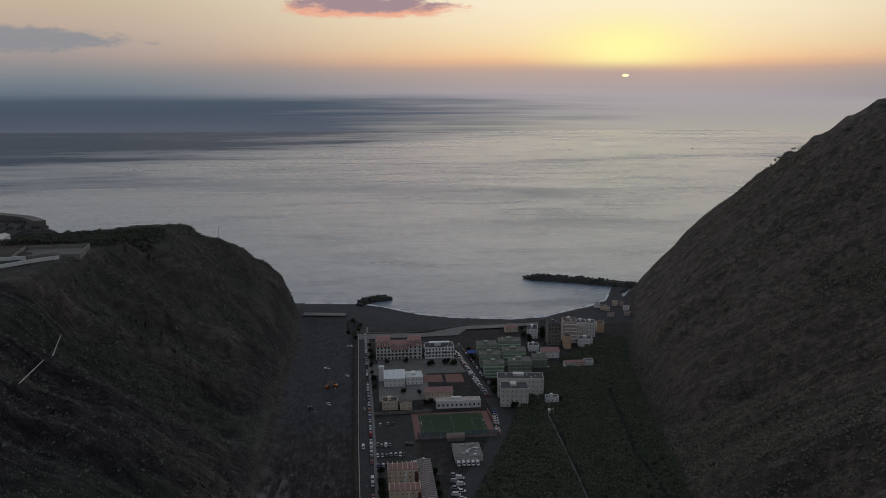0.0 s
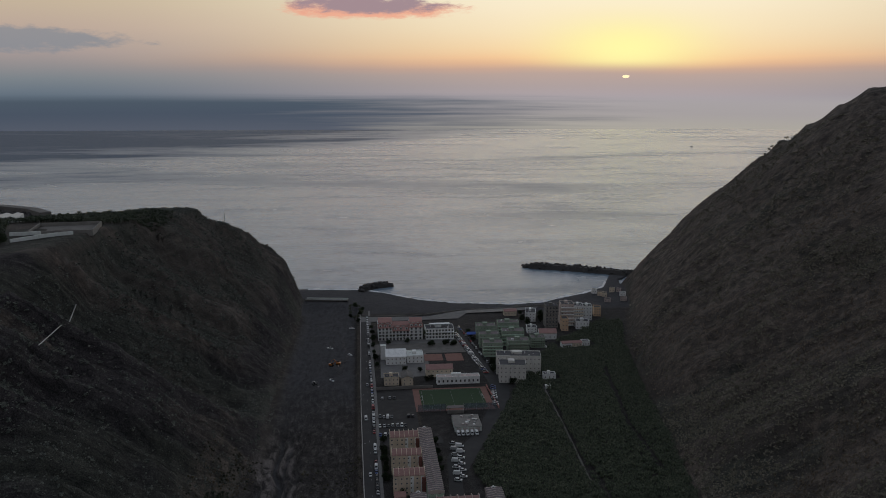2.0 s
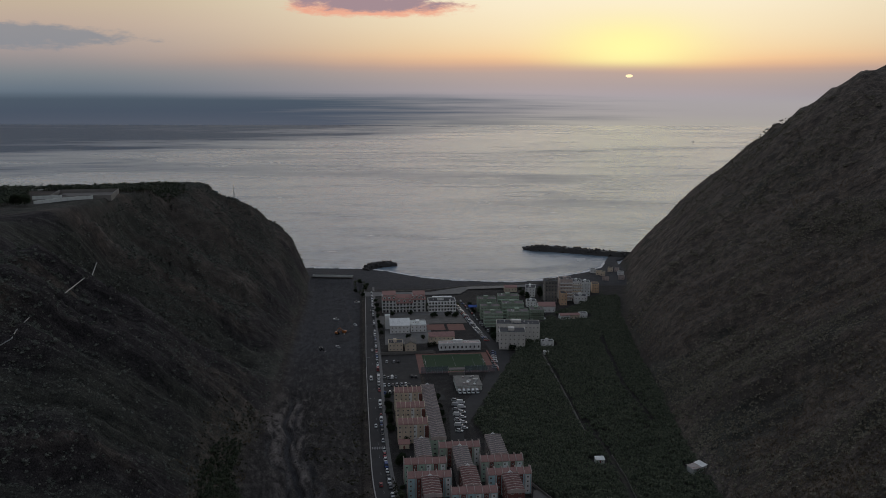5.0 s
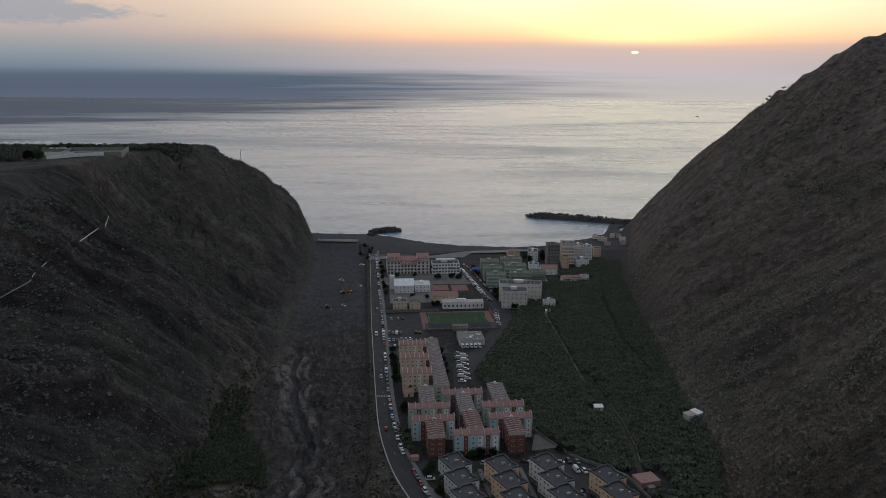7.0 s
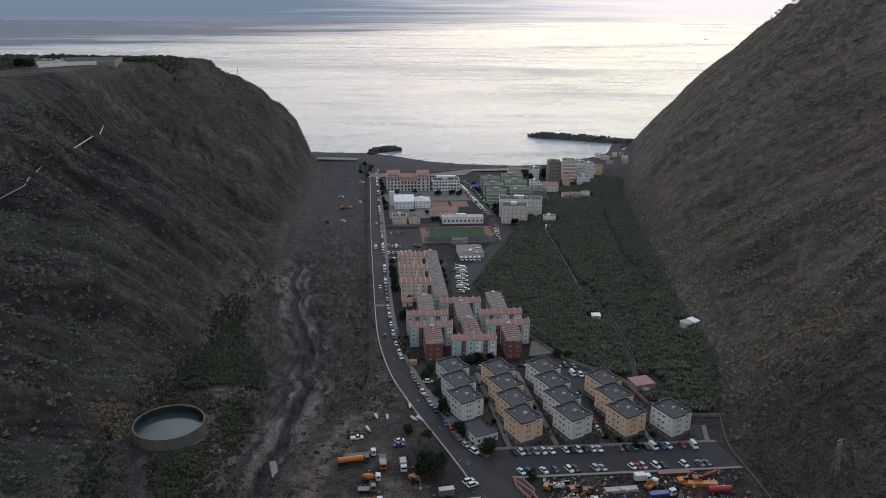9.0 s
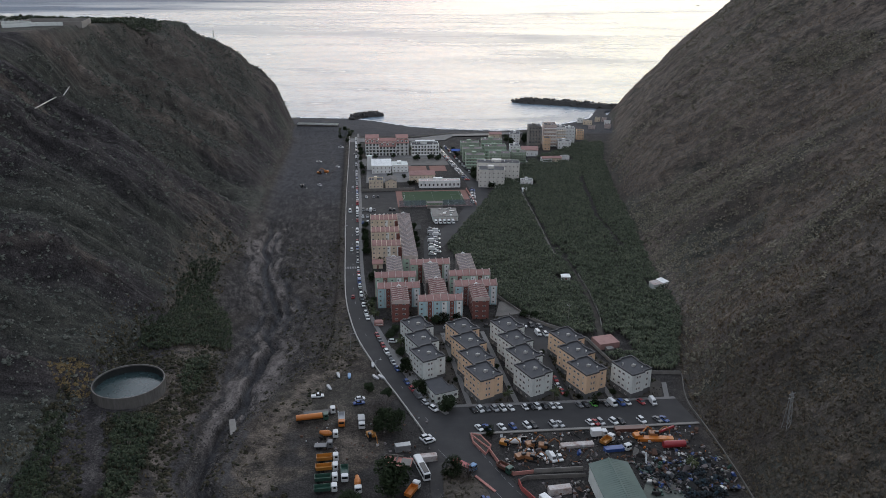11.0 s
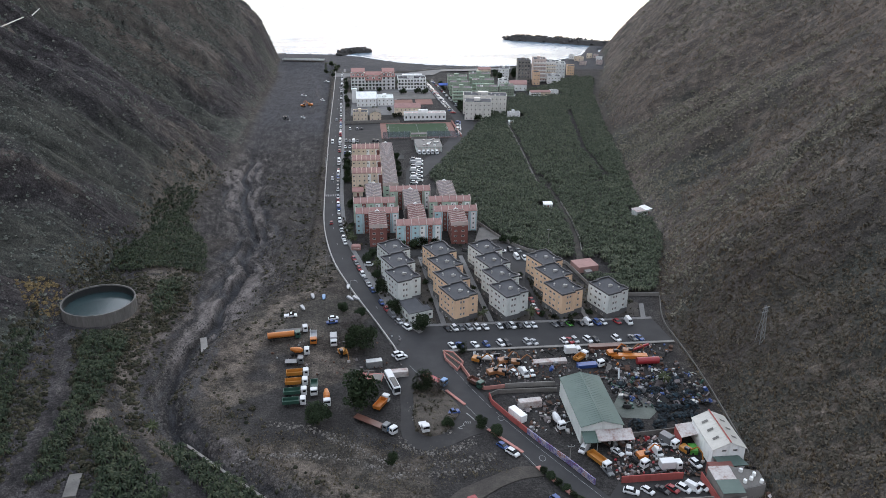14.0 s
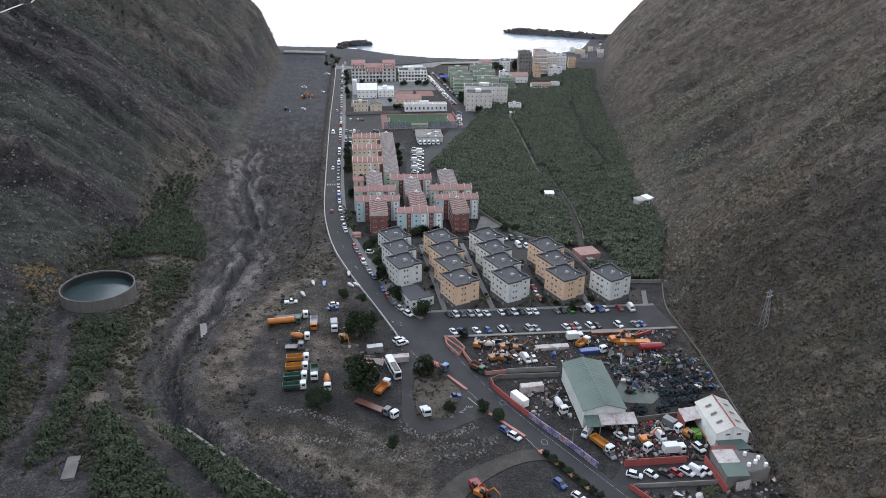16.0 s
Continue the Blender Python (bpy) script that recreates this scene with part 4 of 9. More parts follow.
def apartment_block(fx, fy, paint, label, drop=0.0):
    """A three-storey block; fx, fy is its foremost corner."""
    ob = thing("apartment_block", label, "apartment block", pose(fx, fy, vz(fy) - drop, 0, 0, 23), "stepped apartment blocks")
    part("plinth", Geo().prism(outline(BLOCK, -0.08), -0.6, 2.3), M_PLINTH, ob, "dark grey ground floor")
    part("wall", Geo().prism(BLOCK, 2.3, 10.2), paint, ob)
    part("roof", Geo().prism(outline(BLOCK, 0.3), 10.2, 10.32), M_BITUMEN, ob, "dark grey bitumen flat roof")
    part("parapet", parapet(Geo(), BLOCK, 10.2, 10.75, 0.28), M_CAP, ob)
    part("coping", parapet(Geo(), outline(BLOCK, -0.1), 10.75, 10.95, 0.55), M_CAP, ob, "dark coping")
    g = Geo()
    g.bevelled(5.0, 6.1, 5.6, 6.6, 10.3, 11.3, 0.08).box(6.4, 6.9, 6.0, 6.5, 10.3, 11.0).box(5.1, 6.0, 5.7, 6.5, 11.3, 11.42)
    part("roof_vent", g, M_FRAME, ob, "grey roof vents")
    part("chimney", Geo().box(2.2, 2.6, 8.6, 9.0, 10.3, 11.3).box(2.1, 2.7, 8.5, 9.1, 11.3, 11.4), M_FRAME, ob)
    part("chimney", Geo().box(7.6, 8.0, 3.2, 3.6, 10.3, 11.1).box(7.5, 8.1, 3.1, 3.7, 11.1, 11.2), M_FRAME, ob)
    for k in range(3):
        z = 3.2 + 2.6 * k
        for x in (2.6, 3.9):
            window(ob, x, 0, z + 0.2, 0, 0.75, 1.0)
        window(ob, 8.6, 0.9, z + 0.2, 0, 0.9, 1.0)
        for y, w in ((2.0, 0.7), (5.2, 1.4), (7.6, 1.4), (10.6, 1.0)):
            window(ob, 0, y, z, -90, w, 0.95, M_SHUTTER if (k + int(y)) % 3 == 0 else None)
        window(ob, 10.8, 2.6, z, 90, 1.4, 1.15)
        window(ob, 10.8, 11.0, z, 90, 1.4, 1.15)
    for y in (3.0, 6.5, 9.8):
        window(ob, -0.08, y, 0.5, -90, 1.0, 0.8)
    return ob


WHITE_BLOCK = "pale grey-white three-storey apartment block with dark flat roof"
OCHRE_BLOCK = "ochre yellow three-storey apartment block with dark flat roof"
for k in range(3):
    apartment_block(31.4 - 1.2 * k, 228.6 + 14.6 * k, M_PALE, WHITE_BLOCK, 0.6)
for k in range(4):
    apartment_block(52.4 - 1.1 * k, 209.6 + 14.3 * k, M_OCHRE, OCHRE_BLOCK)
for k in range(4):
    apartment_block(72.6 - 1.0 * k, 210.2 + 14.2 * k, M_PALE, WHITE_BLOCK)
for k in range(3):
    apartment_block(94.7 - 0.6 * k, 210.6 + 14.4 * k, M_OCHRE, OCHRE_BLOCK)
apartment_block(112.9, 209.2, M_PALE, "pale grey-white apartment block standing alone beside gardens")

annex = thing("annex_building", "low grey-white single-storey hall with dark flat roof", "building", pose(35.0, 212.6, vz(213), 0, 0, 20))
A1 = [(0, 0), (10.0, 0), (10.0, 5), (8.2, 5), (8.2, 12), (0, 12)]
part("wall", Geo().prism(A1, -0.5, 3.6), M_PALE, annex)
part("roof", Geo().prism(outline(A1, 0.3), 3.6, 3.7), M_BITUMEN, annex)
part("parapet", parapet(Geo(), A1, 3.6, 3.9, 0.25), M_CAP, annex)
for x in (1.5, 4.0, 6.5, 8.8):
    window(annex, x, 0, 1.2, 0, 1.3, 1.3)
for y in (2.5, 6, 9.5):
    window(annex, 0, y, 1.2, -90, 1.3, 1.3)


# ---------------------------------------------------------------- ribbed estate: slabs with finned roofs and ridge wings
def finned_slab(ob, x0, x1, y0, y1, h, bays, paints, roof_mat, floors, tag):
    """A slab whose fins rise over eaves and ridge; the roof's ridge runs along x."""
    rise = 1.9
    part("wall", Geo().box(x0, x1, y0, y1, -0.6, h), paints[0], ob)
    g = Geo()
    my = (y0 + y1) / 2
    g.add([(x, y, z) for x in (x0 + 0.01, x1 - 0.01) for y, z in ((y0, h), (my, h + rise), (y1, h))], [(0, 1, 2), (3, 5, 4), (0, 3, 4, 1), (1, 4, 5, 2)])
    part("attic", g, paints[0], ob)
    part("roof", Geo().gable(x0, x1, y0, y1, h + 0.02, h + rise + 0.02, "x", 0.15), roof_mat, ob, tag)
    step = (x1 - x0) / bays
    for i in range(bays + 1):
        x = x0 + step * i
        g = Geo()
        prof = [(y0 - 0.3, 0.0), (y0 - 0.3, h + 1.2), (my, h + rise + 0.85), (y1 + 0.4, h + 1.2), (y1 + 0.35, 0.0)]
        g.add([(xx, y, z) for xx in (x - 0.12, x + 0.12) for y, z in prof], [(0, 1, 2, 3, 4), (9, 8, 7, 6, 5)] + [(k, k + 5, (k + 1) % 5 + 5, (k + 1) % 5) for k in range(5)])
        part("fin", g, paints[1], ob)
    for i in range(bays):
        x = x0 + step * (i + 0.5)
        if paints[2] and i % 3 == 1:
            part("stair_strip", Geo().box(x - step * 0.3, x + step * 0.3, y0 - 0.1, y0 + 0.02, 0, h - 0.1), paints[2], ob, "dark red stair strip")
        if i % 3 != 1:
            part("panel", Geo().box(x - step * 0.32, x + step * 0.32, y0 - 0.06, y0 + 0.02, 0.6, h - 0.4), M_WHITE if i % 2 else paints[0], ob)
        for k in range(floors):
            window(ob, x - (0.0 if i % 3 else 0.4), y0 - (0.1 if paints[2] and i % 3 == 1 else 0.06), 1.2 + k * (h - 0.6) / floors, 0, 0.8 if i % 2 else 1.0, 0.9)
            if k % 2 == i % 2:
                window(ob, x, y1, 1.2 + k * (h - 0.6) / floors, 180, 1.1, 1.1)


def ridge_wing(ob, x0, x1, y0, y1, h, ribs, paints, roof_mat, floors, tag):
    """A wing with its ridge along y and transverse ribs over the roof."""
    rise = 0.7
    mx = (x0 + x1) / 2
    part("wing_wall", Geo().box(x0, x1, y0, y1, -0.6, h), paints[0], ob)
    g = Geo()
    g.add([(x, y, z) for y in (y0 + 0.01, y1 - 0.01) for x, z in ((x0, h), (mx, h + rise), (x1, h))], [(0, 2, 1), (3, 4, 5), (0, 1, 4, 3), (1, 2, 5, 4)])
    part("wing_attic", g, paints[0], ob)
    ridge = part("wing_roof", Geo().gable(x0, x1, y0, y1, h + 0.02, h + rise + 0.02, "y", 0.12), roof_mat, ob, tag)
    for i in range(ribs + 1):
        y = y0 + (y1 - y0) * i / ribs
        prof = [(x0 - 0.25, h - 1.2), (x0 - 0.25, h + 0.45), (mx - 1.2, h + rise + 0.2), (mx, h + rise + 0.5), (mx + 1.2, h + rise + 0.2), (x1 + 0.25, h + 0.45), (x1 + 0.25, h - 1.2)]
        g = Geo()
        g.add([(x, yy, z) for yy in (y - 0.13, y + 0.13) for x, z in prof], [tuple(range(7)), tuple(range(13, 6, -1))] + [(k, k + 7, (k + 1) % 7 + 7, (k + 1) % 7) for k in range(7)])
        part("rib", g, paints[1], ridge)
    for k in range(floors):
        z = 1.3 + k * (h - 0.4) / floors
        for x in (mx - 2.0, mx + 1.6):
            window(ob, x, y0, z, 0, 1.5, 0.9, M_SHUTTER)
        for j in range(max(2, int((y1 - y0) / 4))):
            y = y0 + 2 + 4.0 * j
            if y < y1 - 1:
                window(ob, x0, y, z, -90, 1.1, 1.0)
                window(ob, x1, y, z, 90, 1.1, 1.0)
    part("skylight", Geo().add([(mx - 1.5, y1 - 0.5, h + rise - 0.2), (mx + 1.5, y1 - 0.5, h + rise - 0.2), (mx, y1 - 0.5, h + rise + 1.0), (mx - 1.5, y1 + 0.2, h + rise - 0.2), (mx + 1.5, y1 + 0.2, h + rise - 0.2), (mx, y1 + 0.2, h + rise + 1.0)],
                               [(0, 1, 2), (5, 4, 3), (0, 3, 4, 1), (1, 4, 5, 2), (2, 5, 3, 0)]), M_WHITE, ridge, "white gable light")


def estate(x, y, slab, wing, front, h=10.4):
    """slab: half width and depth; wing: half width, start and end along y."""
    red = (M_TEAL, M_PALEPINK, M_BRICK) if front else (M_GREEN, M_PALEPINK, M_BRICK)
    label = "pale blue apartment house with finned maroon tile roof" if front else "pale green apartment house with finned faded tile roof"
    ob = thing("estate_house", label, "apartment house", pose(x, y, vz(y)), "ribbed estate")
    finned_slab(ob, -slab[0], slab[0], 0, slab[1], h, 6, red, M_PINKROOF if front else M_PINKROOF, 4, "faded pink tiled roof")
    walls = (M_BRICK, M_PALEPINK) if front else (M_GREYROOF, M_PALEPINK)
    ridge_wing(ob, -wing[0], wing[0], wing[1], wing[2], h + 0.6, max(5, int(abs(wing[2] - wing[1]) / 2.2)), walls, M_MAROON if front else M_GREYROOF, 4, "ribbed ridge roof")
    return ob


estate(25.2, 307.5, (10.6, 7.0), (4.1, -17.5, -0.05), True)
estate(44.6, 290.0, (10.7, 7.0), (4.0, 7.05, 26), True)
estate(64.2, 307.5, (10.7, 7.0), (3.9, -17.0, -0.05), True)
estate(24.2, 322.5, (10.6, 7.0), (4.0, 7.05, 28), False)
estate(43.6, 340.0, (10.7, 7.0), (4.0, -24.0, -0.05), False)
estate(62.9, 322.0, (10.7, 7.0), (4.2, 7.05, 30), False)

beige = thing("terrace_house", "cream apartment terrace with ribbed pink tile roofs", "apartment house", pose(21.2, 370.5, vz(372)))
for k in range(3):
    finned_slab(beige, -8.4, 8.2, 24.0 * k, 24.0 * k + 9, 11.2, 6, (M_CREAM, M_CREAM, None), M_PINKROOF, 4, "ribbed pink tile roof")
ridge_wing(beige, 8.7, 16.6, -17, 61, 10.6, 34, (M_GREEN, M_PALEPINK), M_GREYROOF, 4, "long ribbed grey-brown roof")
for k in range(3):
    part("stair_tower", Geo().box(6.6, 8.6, 24.0 * k - 1.2, 24.0 * k + 2, -0.5, 10.4), M_BRICK, beige, "dark red stair tower")

kiosk = thing("garden_house", "small house with orange-red tiled roof", "house", pose(15.8, 366.5, vz(366)))
part("wall", Geo().box(-2.8, 2.8, -3, 3, -0.3, 2.8), M_CREAM, kiosk)
part("roof", Geo().gable(-2.8, 2.8, -3, 3, 2.8, 4.4, "x", 0.4), M_TERRA, kiosk)
part("door", Geo().box(-0.5, 0.5, -3.06, -2.98, 0, 2.05), M_BRICK, kiosk)
pod = thing("ticket_kiosk", "rounded orange street kiosk on the footway", "kiosk", pose(14.5, 287.5, vz(287)))
part("body", Geo().bevelled(-2.2, 2.2, -1.5, 1.5, 0, 2.4, 0.5), M_TERRA, pod)
part("counter", Geo().box(-1.6, 1.6, -1.75, -1.45, 0.9, 1.0), M_PALE, pod)


# ---------------------------------------------------------------- town by the beach
def town_house(name, label, category, x, y, w, d, h, paint, floors, cols, roof="flat", roof_mat=None, yaw=0.0, group="", win=(0.85, 1.0), bands=None, base=None):
    """A building with its front towards -y; x, y is the middle of its front."""
    ob = thing(name, label, category, pose(x, y, vz(y) if base is None else base, 0, 0, yaw), group)
    hw = w / 2
    poly = [(-hw, 0), (hw, 0), (hw, d), (-hw, d)]
    part("wall", Geo().prism(poly, -0.8, h), paint, ob)
    if roof == "flat":
        top_ = part("roof", Geo().prism(outline(poly, 0.25), h, h + 0.1), roof_mat or M_BITUMEN, ob)
        part("parapet", parapet(Geo(), poly, h, h + 0.7, 0.25), paint, top_)
        if w > 7:
            part("roof_hut", Geo().box(-hw * 0.3, hw * 0.15, d * 0.4, d * 0.75, h + 0.1, h + 2.2), paint, top_)
            r = random.Random(int(x * 7 + y))
            for i in range(int(w / 4.5)):
                cx, cy, s_ = r.uniform(-hw + 1, hw - 1.5), r.uniform(1, d - 1.5), r.uniform(0.4, 1.0)
                part("roof_tank", Geo().bevelled(cx, cx + s_, cy, cy + s_ * 1.2, h + 0.1, h + 0.1 + s_ * 1.3, 0.08), r.choice([M_WHITE, M_METAL, M_PALEPINK, paint]), top_)
    else:
        along = "x" if roof == "x" else "y"
        part("roof", Geo().gable(-hw, hw, 0, d, h, h + min(w, d) * 0.22, along, 0.4), roof_mat or M_TERRA, ob)
        g = Geo()
        top = h + min(w, d) * 0.22
        if along == "x":
            g.add([(xx, yy, z) for xx in (-hw + 0.05, hw - 0.05) for yy, z in ((0.05, h), (d / 2, top), (d - 0.05, h))], [(0, 1, 2), (3, 5, 4), (0, 2, 5, 3)])
        else:
            g.add([(xx, yy, z) for yy in (0.05, d - 0.05) for xx, z in ((-hw + 0.05, h), (0, top), (hw - 0.05, h))], [(0, 2, 1), (3, 4, 5), (0, 3, 5, 2)])
        part("gable_wall", g, paint, ob)
    fh = h / floors
    for k in range(floors):
        for i in range(cols):
            window(ob, -hw + w * (i + 0.5) / cols, 0, k * fh + fh * 0.3, 0, win[0], win[1])
        for j in range(max(1, int(d / 5))):
            y0 = d * (j + 0.5) / max(1, int(d / 5))
            window(ob, -hw, y0, k * fh + fh * 0.3, -90, 0.9, 1.0)
            window(ob, hw, y0, k * fh + fh * 0.3, 90, 0.9, 1.0)
        if bands:
            part("balcony", Geo().box(-hw, hw, -1.1, -0.002, k * fh - 0.1 + 0.12, k * fh + 0.75), bands, ob)
    return ob


def hotel():
    ob = thing("seaside_hotel", "white balconied hotel with stepped terracotta tile roofs", "hotel", pose(31.8, 650.5, vz(650)))
    for x0, x1, floors, d in ((-20.5, -8, 4, 24), (-8, 7, 3, 20), (7, 18.5, 4, 22)):
        h = 2.9 * floors
        part("wall", Geo().box(x0, x1, 1.3, d, -0.8, h), M_WHITE, ob)
        slope = Geo().add([(x, y, z) for x in (x0 - 0.3, x1 + 0.3) for y, z in ((-0.3, h - 0.1), (5.0, h + 2.4), (5.0, h + 2.2), (-0.3, h - 0.3))], [(0, 1, 2, 3), (7, 6, 5, 4), (0, 4, 5, 1), (1, 5, 6, 2), (2, 6, 7, 3), (3, 7, 4, 0)])
        part("lower_roof", slope, M_TERRA, ob, "terracotta tile roof band")
        part("attic_wall", Geo().box(x0 + 0.6, x1 - 0.6, 5.0, d - 3.5, h, h + 3.4), M_WHITE, ob)
        part("roof", Geo().gable(x0 + 0.6, x1 - 0.6, 5.0, d - 3.5, h + 3.4, h + 5.4, "x", 0.5), M_TERRA, ob, "terracotta pitched roof")
        part("gable_wall", Geo().add([(xx, yy, z) for xx in (x0 + 0.65, x1 - 0.65) for yy, z in ((5.05, h + 3.4), ((d + 1.5) / 2, h + 5.35), (d - 3.55, h + 3.4))], [(0, 1, 2), (3, 5, 4), (0, 2, 5, 3)]), M_WHITE, ob)
        part("terrace", Geo().box(x0 + 0.3, x1 - 0.3, d - 3.4, d - 0.3, h, h + 0.15), M_PINKROOF, ob)
        for i in range(3):
            x = x0 + (x1 - x0) * (i + 0.5) / 3
            dormer = part("dormer", Geo().box(x - 1.1, x + 1.1, 1.4, 4.6, h + 0.2, h + 2.3), M_WHITE, ob)
            part("dormer_roof", Geo().gable(x - 1.1, x + 1.1, 1.4, 4.8, h + 2.3, h + 3.2, "y", 0.25), M_TERRA, dormer)
            window(ob, x, 1.4, h + 0.7, 0, 1.3, 1.3)
            window(ob, x, 5.0, h + 1.2, 0, 1.2, 1.6)
        n = int((x1 - x0) / 2.9)
        for k in range(floors):
            z = 2.9 * k
            part("balcony_slab", Geo().box(x0, x1, -0.1, 1.32, z + 2.6, z + 2.85), M_WHITE, ob)
            if k:
                part("railing", Geo().box(x0, x1, -0.1, 0.0, z - 0.04, z + 0.75), M_WHITE, ob)
            for i in range(n + 1):
                x = x0 + 0.2 + (x1 - x0 - 0.4) * i / n
                part("pillar", Geo().box(x - 0.18, x + 0.18, -0.1, 0.25, z - 0.3, z + 2.6), M_WHITE, ob)
            for i in range(n):
                window(ob, x0 + (x1 - x0) * (i + 0.5) / n, 1.3, z + 0.15, 0, 1.7, 2.1)
    return ob


hotel()
town_house("seaside_hotel", "white three-storey hotel with roof terrace pergola", "hotel", 65.5, 651, 25, 14, 9.0, M_WHITE, 3, 9, win=(1.5, 1.8), bands=M_WHITE)
pergola = thing("pergola", "white flat pergola on a hotel roof terrace", "pergola", pose(66, 659, vz(651) + 9.1))
part("canopy", Geo().box(-9, 9, -2, 2, 2.6, 2.9), M_WHITE, pergola)
for px_ in (-8, 0, 8):
    part("post", Geo().box(px_ - 0.12, px_ + 0.12, -0.12, 0.12, 0, 2.6), M_WHITE, pergola)

town_house("school_building", "white flat-roofed school hall with low wing", "school", 24, 585, 16, 20, 6.5, M_WHITE, 2, 5, roof="x", roof_mat=M_WHITE)
town_house("school_building", "white two-storey school wing", "school", 39.5, 588, 13, 14, 5.6, M_WHITE, 2, 4, roof_mat=M_PALE)
tower = thing("chimney_tower", "slender white water tower beside the school", "tower", pose(14.2, 600, vz(600)))
part("shaft", Geo().bevelled(-2, 2, -2, 2, -0.5, 11.5, 0.2), M_WHITE, tower)
part("cap", Geo().box(-2.2, 2.2, -2.2, 2.2, 11.5, 11.9), M_PALE, tower)
town_house("beige_house", "cream two-storey house with white front", "house", 18.5, 538, 11, 9, 6, M_CREAM, 2, 4)
town_house("storehouse", "cream storehouse with grey pitched roof", "storehouse", 30, 537, 8.5, 13, 5.5, M_CREAM, 2, 2, roof="y", roof_mat=MAT_DARK_CONCRETE)
town_house("school_building", "pink-roofed cream school house beside courts", "school", 55.5, 553, 20, 11, 6, M_CREAM, 2, 6, roof="x", roof_mat=M_PINKROOF)
town_house("school_building", "long pale blue changing block with pink flat roof", "building", 67.8, 536.5, 32, 7, 5.0, M_WHITE, 1, 10, roof="flat", roof_mat=M_PALEPINK, win=(1.3, 1.9))
for (px_, py_, w_, d_) in ((55, 592, 15, 16), (72, 590, 14, 18)):
    c = Geo().box(px_ - w_ / 2, px_ + w_ / 2, py_, py_ + d_, vz(py_) - 0.3, vz(py_) + 0.14)
    tagged(new("sports_court", c.mesh("sports_court", M_CLAY)), "worn brick-red sports court", "sports court")
g = Geo()
wall_along(g, [(6.6, 529.5), (46, 530.5), (48, 529)], -0.3, 2.2, 0.3)
tagged(new("yard_wall", g.mesh("yard_wall", MAT_CONCRETE)), "pale concrete yard wall", "wall", kind="structure")


sheet("plaza", [(13, 612), (92, 612), (88, 652), (12, 655)], MAT_PAVING, 0.05, "grey paved plaza before the hotels", "plaza")
sheet("plaza", [(11, 555), (50, 556), (50, 612), (12, 612)], MAT_PAVING, 0.06, "grey paved school yard", "yard")


def football_pitch():
    ob = thing("football_pitch", "small green artificial-turf football pitch with red border", "football pitch", pose(60, 507, vz(507), math.degrees(math.atan(-0.0125)), 0, 0))
    part("border", Geo().box(-27, 27, -21.5, 22, -0.4, 0.12), M_CLAY, ob, "brick-red running border")
    part("turf", Geo().box(-22.5, 22.5, -18, 19.5, -0.3, 0.16), M_TURF, ob)
    def stripe(x0, x1, y0, y1):
        part("pitch_line", Geo().box(x0, x1, y0, y1, 0.1, 0.165), M_LINE, ob)
    for y in (-16.5, 18):
        stripe(-21, 21, y, y + 0.14)
    for x in (-21, 0, 20.9):
        stripe(x, x + 0.14, -16.5, 18)
    for s in (-1, 1):
        stripe(s * 14, s * 14 + 0.12, -8, 9)
        for y in (-8, 9):
            stripe(min(s * 14, s * 21), max(s * 14, s * 21), y, y + 0.12)
    for s in (-1, 1):
        goal = thing("goal", "white tubular football goal with net", "goal", pose(60 + s * 21.3, 507.5, vz(507) + 0.16), "goals")
        for a, b in (((0, -3, 0), (0, -3, 2)), ((0, 3, 0), (0, 3, 2)), ((0, -3, 2), (0, 3, 2)), ((0, -3, 2), (s * 1.3, -3, 0)), ((0, 3, 2), (s * 1.3, 3, 0))):
            part("post", Geo().rod(a, b, 0.07), M_WHITE, goal)
    fence = thing("net_fence", "tall blue net fence on posts", "fence", pose(60, 485, vz(485)))
    for x0, x1 in ((-26, -7), (5, 27)):
        part("net", Geo().box(x0, x1, -0.04, 0.04, 0.3, 5.0), M_BLUENET, fence)
        for i in range(6):
            x = x0 + (x1 - x0) * i / 5
            part("post", Geo().rod((x, 0.1, 0), (x, 0.1, 5.4), 0.09), M_METAL, fence)
    stand = thing("grandstand", "small concrete grandstand with grey roof", "grandstand", pose(59, 480, vz(480)))
    for k in range(3):
        part("step", Geo().box(-5.5, 5.5, 1.2 * k, 1.2 * k + 1.2, 0, 2.2 - 0.6 * k), MAT_CONCRETE, stand)
    part("canopy", Geo().box(-5.8, 5.8, -0.6, 3.8, 4.2, 4.4), M_GREYROOF, stand)
    for x in (-5, 5):
        part("post", Geo().rod((x, 0, 0), (x, 0, 4.2), 0.1), M_METAL, stand)
    return ob


